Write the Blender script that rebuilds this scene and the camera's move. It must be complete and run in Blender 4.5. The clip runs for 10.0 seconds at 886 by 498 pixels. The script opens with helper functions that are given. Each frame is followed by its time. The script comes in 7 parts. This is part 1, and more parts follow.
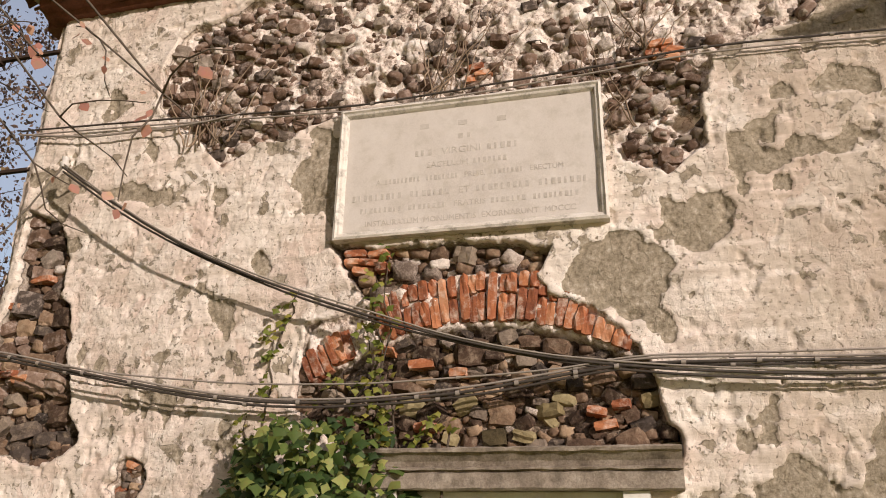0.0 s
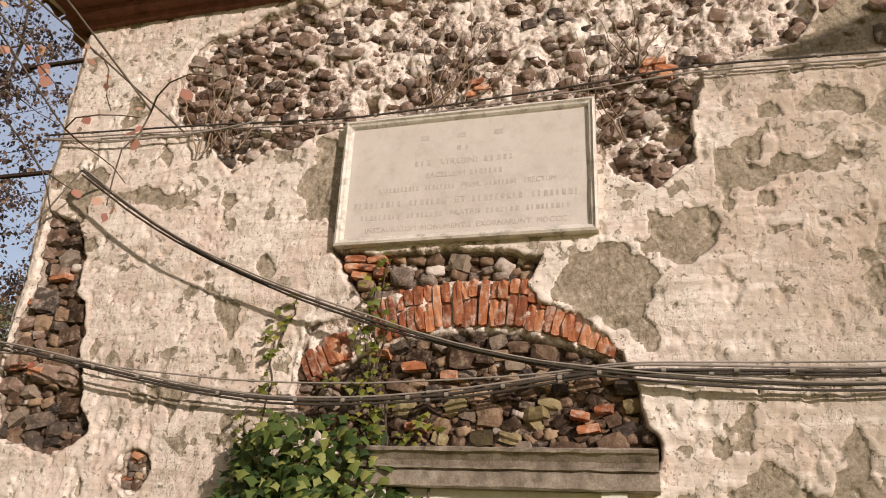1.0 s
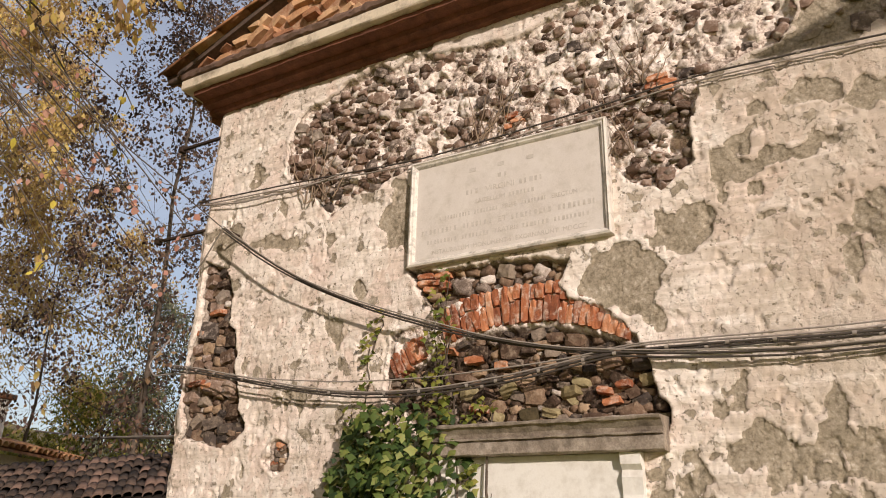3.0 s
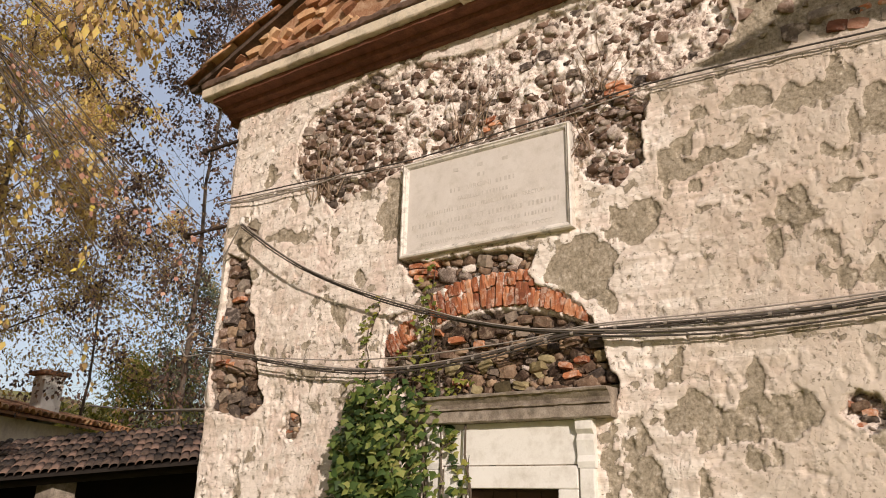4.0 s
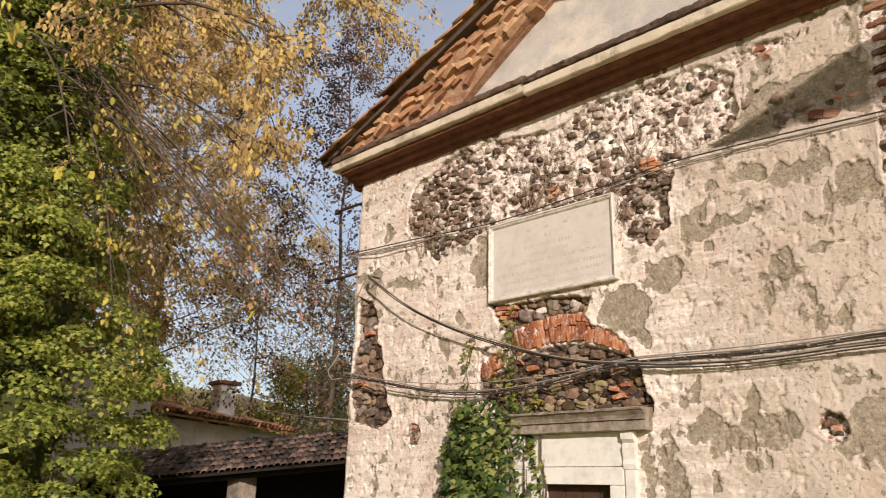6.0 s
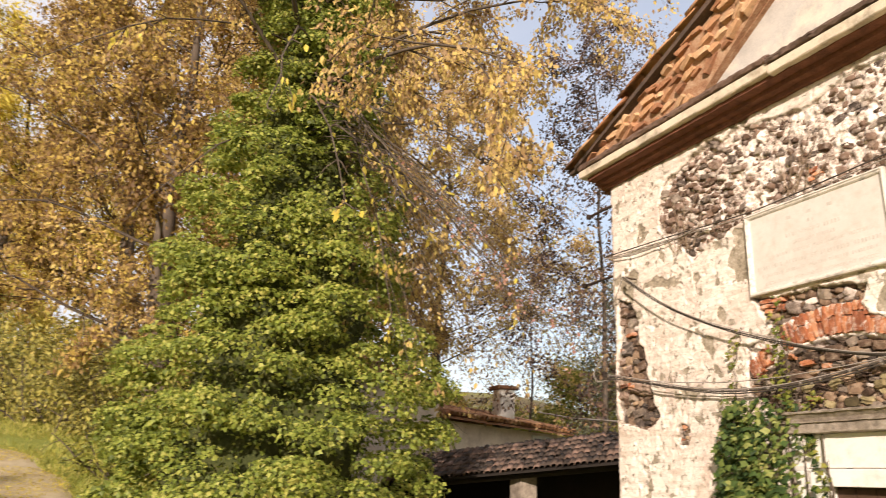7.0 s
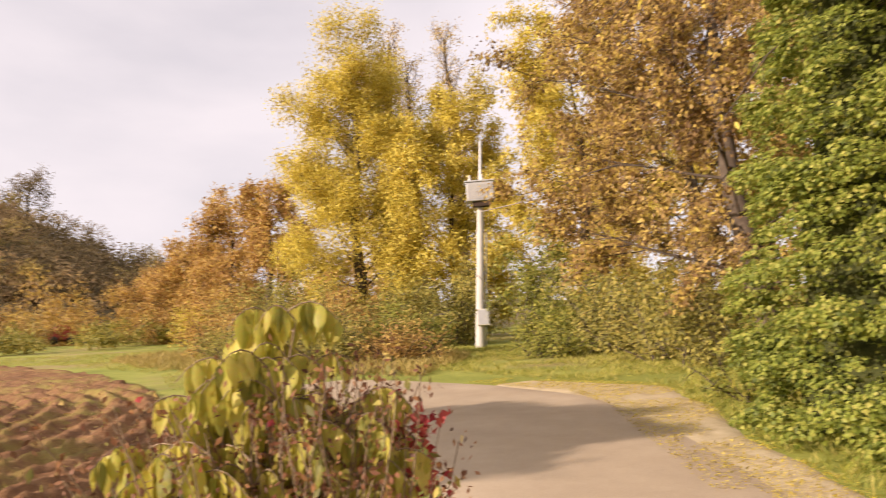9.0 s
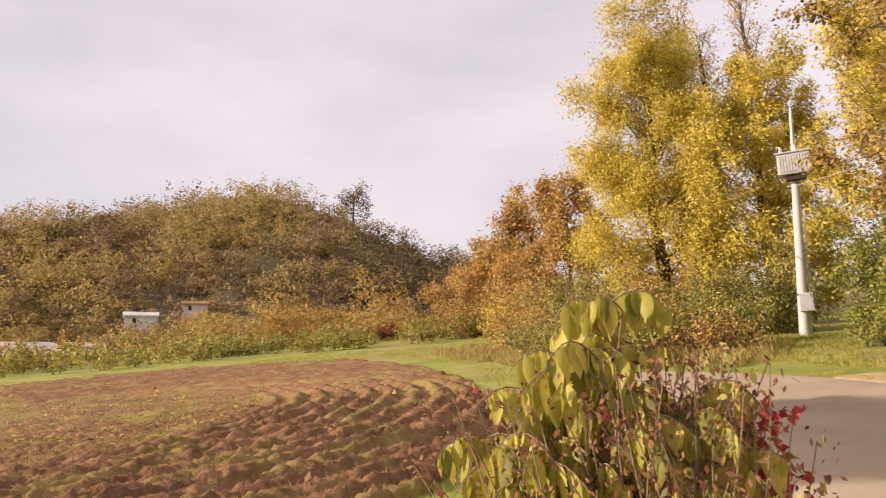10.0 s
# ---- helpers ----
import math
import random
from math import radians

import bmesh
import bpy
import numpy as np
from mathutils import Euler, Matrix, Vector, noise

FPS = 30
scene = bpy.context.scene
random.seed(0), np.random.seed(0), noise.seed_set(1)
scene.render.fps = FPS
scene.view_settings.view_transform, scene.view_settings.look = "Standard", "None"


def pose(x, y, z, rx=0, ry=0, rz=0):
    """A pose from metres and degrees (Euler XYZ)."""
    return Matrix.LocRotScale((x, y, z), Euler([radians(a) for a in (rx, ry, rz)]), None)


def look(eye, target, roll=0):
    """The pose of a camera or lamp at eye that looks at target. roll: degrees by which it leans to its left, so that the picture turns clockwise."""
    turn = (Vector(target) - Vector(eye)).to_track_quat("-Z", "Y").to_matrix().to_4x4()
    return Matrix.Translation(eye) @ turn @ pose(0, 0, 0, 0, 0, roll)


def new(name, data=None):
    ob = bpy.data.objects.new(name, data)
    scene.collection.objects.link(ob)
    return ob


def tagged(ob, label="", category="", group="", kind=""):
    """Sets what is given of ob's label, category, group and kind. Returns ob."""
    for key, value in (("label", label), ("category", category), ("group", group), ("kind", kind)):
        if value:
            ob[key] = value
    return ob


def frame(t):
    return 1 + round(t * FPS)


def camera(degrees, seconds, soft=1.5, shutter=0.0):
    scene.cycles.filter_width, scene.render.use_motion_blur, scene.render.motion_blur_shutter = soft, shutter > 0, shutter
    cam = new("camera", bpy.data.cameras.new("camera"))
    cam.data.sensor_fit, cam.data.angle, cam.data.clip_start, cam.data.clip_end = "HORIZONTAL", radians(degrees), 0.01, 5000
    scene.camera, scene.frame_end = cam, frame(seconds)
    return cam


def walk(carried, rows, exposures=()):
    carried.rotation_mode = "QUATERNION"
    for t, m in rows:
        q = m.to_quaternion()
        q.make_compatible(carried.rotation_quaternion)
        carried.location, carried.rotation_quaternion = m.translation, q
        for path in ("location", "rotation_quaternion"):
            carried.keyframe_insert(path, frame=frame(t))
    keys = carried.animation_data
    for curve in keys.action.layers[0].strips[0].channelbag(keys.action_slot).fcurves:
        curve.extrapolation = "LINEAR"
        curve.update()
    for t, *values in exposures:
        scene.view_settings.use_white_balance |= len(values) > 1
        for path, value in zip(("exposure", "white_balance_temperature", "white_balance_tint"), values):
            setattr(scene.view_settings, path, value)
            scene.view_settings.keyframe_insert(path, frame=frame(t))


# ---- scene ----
cam = camera(60.4, 10.0, soft=0.95, shutter=0.2)
PATH = [
    (0, (0.018, 0.231, 1.919), (-0.45, 2.033, 2.648), 1.0),
    (0.5, (0.099, 0.22, 1.875), (-0.383, 2.021, 2.6), 0.9),
    (1, (0.195, 0.12, 1.859), (-0.326, 1.9, 2.606), 2.9),
    (1.5, (0.395, 0.042, 1.804), (-0.263, 1.772, 2.562), 5.4),
    (2, (0.641, -0.073, 1.758), (-0.08, 1.632, 2.514), 4.4),
    (2.5, (0.876, -0.285, 1.747), (0.06, 1.376, 2.504), 2.4),
    (3, (1.274, -0.405, 1.676), (0.318, 1.199, 2.393), 1.6),
    (3.2, (1.353, -0.454, 1.634), (0.396, 1.158, 2.332), 1.3),
    (4.3, (2.202, -0.963, 1.602), (1.121, 0.596, 2.235), 1.3),
    (4.5, (2.32, -1.11, 1.6), (1.239, 0.45, 2.23), 1.2),
    (5, (2.751, -1.375, 1.612), (1.616, 0.149, 2.239), 1.7),
    (5.2, (2.919, -1.46, 1.622), (1.745, 0.037, 2.238), 1.5),
    (6.3, (3.519, -1.907, 1.671), (2.086, -0.653, 2.282), 1.7),
    (6.5, (3.585, -1.898, 1.662), (2.07, -0.747, 2.278), 2.0),
    (7, (3.748, -1.865, 1.655), (2.007, -1.074, 2.241), 2.1),
    (7.5, (3.823, -1.878, 1.671), (1.98, -1.343, 2.234), -0.0),
    (8, (3.87, -1.983, 1.672), (1.956, -1.735, 2.197), -2.0),
    (8.5, (3.898, -2.082, 1.641), (1.957, -2.179, 2.113), -2.3),
    (9, (3.903, -2.163, 1.627), (2.037, -2.743, 2.051), -3.6),
    (9.5, (3.938, -2.21, 1.625), (2.277, -3.238, 2.055), -3.5),
    (10, (3.862, -2.301, 1.641), (2.364, -3.55, 2.082), -2.3),
]
walk(cam, [(t, look(eye, target, roll)) for t, eye, target, roll in PATH],
     [(0, -0.29, 6500, 13), (4.5, -0.22, 6500, 12), (6.3, -0.03, 6500, 12), (7, 0.38, 6800, 12), (7.5, 0.60, 7150, 14), (8, 0.76, 7300, 15), (8.5, 0.68, 7350, 16), (9, 0.46, 7250, 18), (10, 0.34, 7150, 20)])

# ---- world, sun, exposure ----
SUN = Vector((0.755, -0.63, 0.30)).normalized()      # towards the sun: low, from the right of the facade
EL, ROT = math.asin(SUN.z), math.atan2(SUN.x, SUN.y)
world = bpy.data.worlds.new("sky")
scene.world = world
world.use_nodes = True
wn, wl = world.node_tree.nodes, world.node_tree.links
wn.clear()
w_out, w_bg = wn.new("ShaderNodeOutputWorld"), wn.new("ShaderNodeBackground")
sky = wn.new("ShaderNodeTexSky")
sky.sky_type, sky.sun_disc, sky.sun_elevation, sky.sun_rotation = "NISHITA", False, EL, ROT
sky.air_density, sky.dust_density, sky.ozone_density = 1.0, 1.6, 1.0
w_co, w_map, w_cl, w_rmp, w_mix = (wn.new("ShaderNodeTexCoord"), wn.new("ShaderNodeMapping"), wn.new("ShaderNodeTexNoise"),
                                   wn.new("ShaderNodeValToRGB"), wn.new("ShaderNodeMixRGB"))
w_map.inputs["Scale"].default_value = (1.6, 1.6, 4.5)
w_cl.inputs["Scale"].default_value, w_cl.inputs["Detail"].default_value = 1.5, 8
w_rmp.color_ramp.elements[0].position, w_rmp.color_ramp.elements[1].position = 0.34, 0.66
w_rmp.color_ramp.elements[0].color, w_rmp.color_ramp.elements[1].color = (0.62, 0.62, 0.62, 1), (0.86, 0.86, 0.86, 1)
w_mix.inputs[2].default_value = (7.15, 7.1, 7.75, 1)
w_bg.inputs["Strength"].default_value = 0.10
wl.new(w_co.outputs["Generated"], w_map.inputs["Vector"])
wl.new(w_map.outputs["Vector"], w_cl.inputs["Vector"])
wl.new(w_cl.outputs["Fac"], w_rmp.inputs["Fac"])
wl.new(sky.outputs["Color"], w_mix.inputs[1])
# thin bright cloud, whiter towards the north
w_dot, w_rng, w_mul = wn.new("ShaderNodeVectorMath"), wn.new("ShaderNodeMapRange"), wn.new("ShaderNodeVectorMath")
w_dot.operation, w_mul.operation = "DOT_PRODUCT", "SCALE"
w_dot.inputs[1].default_value = (-0.62, 0.66, 0.42)
w_rng.inputs["From Min"].default_value, w_rng.inputs["From Max"].default_value = 0.55, 0.97
w_rng.inputs["To Min"].default_value, w_rng.inputs["To Max"].default_value = 1.0, 1.42
wl.new(w_co.outputs["Generated"], w_dot.inputs[0])
wl.new(w_dot.outputs["Value"], w_rng.inputs["Value"])
# the cloud thins out to blue in the north-west
w_gap, w_thin = wn.new("ShaderNodeMapRange"), wn.new("ShaderNodeMath")
w_gap.inputs["From Min"].default_value, w_gap.inputs["From Max"].default_value = 0.78, 0.97
w_gap.inputs["To Min"].default_value, w_gap.inputs["To Max"].default_value = 1.0, 0.42
w_thin.operation = "MULTIPLY"
wl.new(w_dot.outputs["Value"], w_gap.inputs["Value"])
wl.new(w_rmp.outputs["Color"], w_thin.inputs[0])
wl.new(w_gap.outputs["Result"], w_thin.inputs[1])
wl.new(w_thin.outputs["Value"], w_mix.inputs["Fac"])
wl.new(w_mix.outputs["Color"], w_mul.inputs[0])
wl.new(w_rng.outputs["Result"], w_mul.inputs["Scale"])
wl.new(w_mul.outputs["Vector"], w_bg.inputs["Color"])
wl.new(w_bg.outputs["Background"], w_out.inputs["Surface"])
sun_data = bpy.data.lights.new("sun", "SUN")
sun_data.energy, sun_data.angle, sun_data.color = 5.0, radians(0.6), (1.0, 0.89, 0.81)
sun_ob = new("sun", sun_data)
sun_ob.matrix_world = look(SUN * 60, (0, 0, 0))


# ---- materials ----
def mat(name):
    m = bpy.data.materials.new(name)
    m.use_nodes = True
    n = m.node_tree.nodes
    return m, n, m.node_tree.links, n["Principled BSDF"]


def ramp(n, stops):
    r = n.new("ShaderNodeValToRGB")
    e = r.color_ramp.elements
    while len(e) < len(stops):
        e.new(0.5)
    for el, (p, c) in zip(e, stops):
        el.position, el.color = p, (*c, 1)
    return r


def tex(n, l, scale, detail=6, rough=0.6, vec=None, kind="ShaderNodeTexNoise"):
    t = n.new(kind)
    t.inputs["Scale"].default_value = scale
    if kind == "ShaderNodeTexNoise":
        t.inputs["Detail"].default_value, t.inputs["Roughness"].default_value = detail, rough
    if vec is not None:
        l.new(vec, t.inputs["Vector"])
    return t


def mixc(n, l, fac, a, b, blend="MIX"):
    x = n.new("ShaderNodeMixRGB")
    x.blend_type = blend
    for k, v in ((0, fac), (1, a), (2, b)):
        if isinstance(v, (int, float)):
            x.inputs[k].default_value = v
        elif isinstance(v, tuple):
            x.inputs[k].default_value = (*v, 1)
        else:
            l.new(v, x.inputs[k])
    return x.outputs[0]


def calc(n, l, op, a, b=0.0, clamp=False):
    x = n.new("ShaderNodeMath")
    x.operation, x.use_clamp = op, clamp
    for k, v in ((0, a), (1, b)):
        if isinstance(v, (int, float)):
            x.inputs[k].default_value = v
        else:
            l.new(v, x.inputs[k])
    return x.outputs[0]


def bump(n, l, bsdf, height, strength, distance):
    b = n.new("ShaderNodeBump")
    b.inputs["Strength"].default_value, b.inputs["Distance"].default_value = strength, distance
    l.new(height, b.inputs["Height"])
    l.new(b.outputs["Normal"], bsdf.inputs["Normal"])


def coords(n):
    return n.new("ShaderNodeNewGeometry").outputs["Position"]


def rough_mat(name, stops, scale, fine, bump_d, rough=0.9, vary=0.0, metal=0.0, stain=None, local=False):
    """Grain at two scales over a colour ramp, some tone per piece, fine relief."""
    m, n, l, b = mat(name)
    p = n.new("ShaderNodeTexCoord").outputs["Object"] if local else coords(n)
    big, small = tex(n, l, scale, 6, 0.65, p), tex(n, l, fine, 5, 0.7, p)
    f = calc(n, l, "ADD", calc(n, l, "MULTIPLY", big.outputs["Fac"], 0.6), calc(n, l, "MULTIPLY", small.outputs["Fac"], 0.4))
    if vary:
        g, o = n.new("ShaderNodeNewGeometry"), n.new("ShaderNodeObjectInfo")
        r = calc(n, l, "FRACT", calc(n, l, "ADD", g.outputs["Random Per Island"], o.outputs["Random"]))
        f = calc(n, l, "ADD", f, calc(n, l, "MULTIPLY", calc(n, l, "SUBTRACT", r, 0.5), vary))
    c = ramp(n, stops)
    l.new(f, c.inputs["Fac"])
    col = c.outputs["Color"]
    if stain:
        s = ramp(n, [(0.5, (0, 0, 0)), (0.68, (1, 1, 1))])
        l.new(tex(n, l, stain[1], 7, 0.7, p).outputs["Fac"], s.inputs["Fac"])
        col = mixc(n, l, calc(n, l, "MULTIPLY", s.outputs["Color"], stain[2]), col, stain[0])
    l.new(col, b.inputs["Base Color"])
    b.inputs["Roughness"].default_value, b.inputs["Metallic"].default_value = rough, metal
    b.inputs["Specular IOR Level"].default_value = 0.25
    if bump_d:
        bump(n, l, b, f, 0.8, bump_d)
    return m


def leaf_mat(name, stops, through_light=0.35, rough=0.55):
    m, n, l, b = mat(name)
    g = n.new("ShaderNodeNewGeometry")
    c = ramp(n, stops)
    o = n.new("ShaderNodeObjectInfo")
    patch = tex(n, l, 0.7, 3, 0.5, g.outputs["Position"])
    r = calc(n, l, "FRACT", calc(n, l, "ADD", g.outputs["Random Per Island"], o.outputs["Random"]))
    f = calc(n, l, "ADD", calc(n, l, "MULTIPLY", r, 0.72), calc(n, l, "MULTIPLY", calc(n, l, "SUBTRACT", patch.outputs["Fac"], 0.2), 0.5))
    l.new(f, c.inputs["Fac"])
    vein = tex(n, l, 60, 3, 0.6, g.outputs["Position"])
    col = mixc(n, l, 0.25, c.outputs["Color"], vein.outputs["Color"], "OVERLAY")
    l.new(col, b.inputs["Base Color"])
    b.inputs["Roughness"].default_value = rough
    b.inputs["Specular IOR Level"].default_value = 0.3
    t, x = n.new("ShaderNodeBsdfTranslucent"), n.new("ShaderNodeMixShader")
    l.new(col, t.inputs["Color"])
    x.inputs[0].default_value = through_light
    l.new(b.outputs[0], x.inputs[1])
    l.new(t.outputs[0], x.inputs[2])
    l.new(x.outputs[0], n["Material Output"].inputs["Surface"])
    return m


def plaster_mat():
    """Lime plaster: a pale top coat, chipped to a grey-brown under coat, and mortar or earth between the stones."""
    m, n, l, b = mat("lime_plaster")
    p = coords(n)
    at_c, at_b, at_d = (n.new("ShaderNodeAttribute") for _ in range(3))
    at_c.attribute_name, at_b.attribute_name, at_d.attribute_name = "coat", "bed", "earth"
    chip, fine, broad, grit = tex(n, l, 6.0, 7, 0.60, p), tex(n, l, 48, 6, 0.72, p), tex(n, l, 1.2, 5, 0.55, p), tex(n, l, 180, 4, 0.7, p)
    scab, peck = tex(n, l, 17, 5, 0.6, p), tex(n, l, 42, 3, 0.5, p)
    maps = [n.new("ShaderNodeMapping") for _ in range(2)]
    for mp, sc in zip(maps, ((1.0, 1.0, 0.72), (2.6, 2.6, 15.0))):
        mp.inputs["Scale"].default_value = sc
        l.new(p, mp.inputs["Vector"])
    warp, stretch = (mp.outputs["Vector"] for mp in maps)

    def step(v, lo, hi):
        r = ramp(n, [(lo, (0, 0, 0)), (hi, (1, 1, 1))])
        l.new(v, r.inputs["Fac"])
        return r.outputs["Color"]
    coat = step(calc(n, l, "ADD", at_c.outputs["Fac"], calc(n, l, "MULTIPLY", calc(n, l, "SUBTRACT", fine.outputs["Fac"], 0.5), 0.6)), 0.46, 0.54)
    sound = calc(n, l, "MULTIPLY", coat, calc(n, l, "SUBTRACT", 1.0, calc(n, l, "MAXIMUM", step(chip.outputs["Fac"], 0.620, 0.628), calc(n, l, "MAXIMUM", step(scab.outputs["Fac"], 0.640, 0.648), step(peck.outputs["Fac"], 0.675, 0.690)))))
    tone = calc(n, l, "ADD", calc(n, l, "MULTIPLY", broad.outputs["Fac"], 0.7), calc(n, l, "MULTIPLY", fine.outputs["Fac"], 0.3))
    top = ramp(n, [(0.30, (0.58, 0.44, 0.35)), (0.41, (0.74, 0.61, 0.51)), (0.52, (0.82, 0.71, 0.61)), (0.62, (0.89, 0.81, 0.71))])
    l.new(tone, top.inputs["Fac"])
    tcol = mixc(n, l, calc(n, l, "MULTIPLY", step(tex(n, l, 2.3, 5, 0.6, p).outputs["Fac"], 0.46, 0.64), 0.45), top.outputs["Color"], (0.78, 0.60, 0.51))
    # skins of old limewash, curling away layer from layer
    lay1 = step(tex(n, l, 5.0, 5, 0.55, warp).outputs["Fac"], 0.490, 0.500)
    lay2 = step(tex(n, l, 12.0, 4, 0.52, warp).outputs["Fac"], 0.565, 0.577)
    tcol = mixc(n, l, calc(n, l, "MULTIPLY", lay1, 0.55), tcol, (0.88, 0.81, 0.71))
    tcol = mixc(n, l, calc(n, l, "MULTIPLY", calc(n, l, "SUBTRACT", 1.0, lay2), 0.16), tcol, (0.50, 0.36, 0.27))
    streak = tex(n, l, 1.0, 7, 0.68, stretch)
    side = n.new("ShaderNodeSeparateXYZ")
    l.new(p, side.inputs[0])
    # streaks widen with x, so the plaster darkens towards the right
    rightward = n.new("ShaderNodeMapRange")
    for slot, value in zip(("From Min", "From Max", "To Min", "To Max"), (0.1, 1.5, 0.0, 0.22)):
        rightward.inputs[slot].default_value = value
    l.new(side.outputs["X"], rightward.inputs["Value"])
    tcol = mixc(n, l, calc(n, l, "MULTIPLY", step(calc(n, l, "ADD", streak.outputs["Fac"], rightward.outputs["Result"]), 0.47, 0.64), 0.62), tcol, (0.46, 0.37, 0.275))
    under = ramp(n, [(0.34, (0.14, 0.115, 0.078)), (0.46, (0.285, 0.235, 0.165)), (0.56, (0.40, 0.335, 0.25)), (0.66, (0.60, 0.52, 0.42))])
    l.new(calc(n, l, "ADD", calc(n, l, "MULTIPLY", scab.outputs["Fac"], 0.4), calc(n, l, "MULTIPLY", fine.outputs["Fac"], 0.6)), under.inputs["Fac"])
    col = mixc(n, l, sound, under.outputs["Color"], tcol)
    bed = ramp(n, [(0.36, (0.12, 0.085, 0.065)), (0.44, (0.44, 0.345, 0.28)), (0.51, (0.74, 0.63, 0.54)), (0.63, (0.89, 0.82, 0.74))])
    bedf = calc(n, l, "ADD", calc(n, l, "MULTIPLY", chip.outputs["Fac"], 0.5), calc(n, l, "MULTIPLY", fine.outputs["Fac"], 0.5))
    l.new(bedf, bed.inputs["Fac"])
    soil = ramp(n, [(0.36, (0.045, 0.032, 0.025)), (0.50, (0.13, 0.09, 0.065)), (0.60, (0.36, 0.28, 0.21))])
    l.new(bedf, soil.inputs["Fac"])
    col = mixc(n, l, at_b.outputs["Fac"], col, mixc(n, l, at_d.outputs["Fac"], bed.outputs["Color"], soil.outputs["Color"]))
    # lichen in blotches; then dark specks that paint shade into the fine pits
    col = mixc(n, l, calc(n, l, "MULTIPLY", step(tex(n, l, 3.4, 9, 0.75, p).outputs["Fac"], 0.56, 0.68), 0.30), col, (0.28, 0.24, 0.17))
    col = mixc(n, l, calc(n, l, "MULTIPLY", step(calc(n, l, "SUBTRACT", 1.0, fine.outputs["Fac"]), 0.59, 0.65), 0.6), col, (0.19, 0.135, 0.10))
    l.new(col, b.inputs["Base Color"])
    b.inputs["Roughness"].default_value = 0.95
    b.inputs["Specular IOR Level"].default_value = 0.15
    smoothed = step(tex(n, l, 1.7, 4, 0.6, p).outputs["Fac"], 0.42, 0.56)      # trowelled and rough-cast stretches
    h = calc(n, l, "ADD", calc(n, l, "MULTIPLY", calc(n, l, "MULTIPLY", fine.outputs["Fac"], calc(n, l, "SUBTRACT", 1.15, calc(n, l, "MULTIPLY", smoothed, 0.80))), 0.36), calc(n, l, "MULTIPLY", grit.outputs["Fac"], 0.10))
    h = calc(n, l, "ADD", h, calc(n, l, "MULTIPLY", calc(n, l, "ADD", lay1, lay2), 0.09))
    bump(n, l, b, calc(n, l, "ADD", h, calc(n, l, "MULTIPLY", sound, 0.95)), 1.0, 0.021)
    return m


M = {}
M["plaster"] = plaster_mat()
M["stone"] = rough_mat("field_stone", [(0.1, (0.028, 0.021, 0.018)), (0.38, (0.09, 0.068, 0.054)), (0.58, (0.185, 0.14, 0.105)), (0.75, (0.28, 0.23, 0.18)), (0.95, (0.50, 0.41, 0.31))], 16, 80, 0.014, 0.9, 0.55, stain=((0.60, 0.49, 0.41), 17, 0.7))
M["warm_stone"] = rough_mat("brown_stone", [(0.1, (0.045, 0.026, 0.018)), (0.4, (0.135, 0.082, 0.052)), (0.65, (0.22, 0.145, 0.105)), (0.95, (0.38, 0.28, 0.20))], 16, 80, 0.014, 0.9, 0.55, stain=((0.58, 0.47, 0.40), 17, 0.65))
M["lime"] = rough_mat("crumbling_lime_mortar", [(0.25, (0.15, 0.11, 0.085)), (0.42, (0.40, 0.32, 0.26)), (0.55, (0.62, 0.53, 0.45)), (0.75, (0.80, 0.71, 0.62))], 22, 90, 0.030, 0.95, 0.4)
M["deep_stone"] = rough_mat("dark_field_stone", [(0.1, (0.028, 0.021, 0.017)), (0.4, (0.085, 0.064, 0.051)), (0.62, (0.165, 0.125, 0.095)), (0.95, (0.36, 0.285, 0.21))], 20, 95, 0.016, 0.9, 0.75, stain=((0.40, 0.31, 0.22), 26, 0.55))
M["deep_brown"] = rough_mat("dark_brown_stone", [(0.1, (0.040, 0.024, 0.016)), (0.4, (0.115, 0.070, 0.045)), (0.65, (0.22, 0.14, 0.088)), (0.95, (0.42, 0.29, 0.18))], 20, 95, 0.016, 0.9, 0.8, stain=((0.44, 0.34, 0.24), 26, 0.5))
M["verge_brick"] = rough_mat("weathered_verge_brick", [(0.12, (0.15, 0.07, 0.04)), (0.36, (0.35, 0.165, 0.085)), (0.55, (0.50, 0.275, 0.14)), (0.75, (0.60, 0.39, 0.22)), (0.95, (0.72, 0.57, 0.40))], 13, 70, 0.016, 0.92, 0.5, stain=((0.20, 0.13, 0.08), 8, 0.6))
M["verge_mortar"] = rough_mat("orange_mortar", [(0.25, (0.12, 0.055, 0.035)), (0.45, (0.34, 0.18, 0.10)), (0.7, (0.58, 0.42, 0.28))], 9, 50, 0.02, 0.95)
M["gable"] = rough_mat("grey_cream_gable_render", [(0.3, (0.30, 0.275, 0.25)), (0.5, (0.52, 0.48, 0.43)), (0.7, (0.68, 0.62, 0.54))], 2.2, 60, 0.010, 0.92, stain=((0.80, 0.70, 0.55), 1.3, 0.9))
M["mossy_stone"] = rough_mat("mossy_stone", [(0.1, (0.045, 0.034, 0.016)), (0.45, (0.145, 0.11, 0.055)), (0.65, (0.25, 0.195, 0.095)), (0.9, (0.42, 0.35, 0.20))], 14, 80, 0.008, 0.9, 0.6)
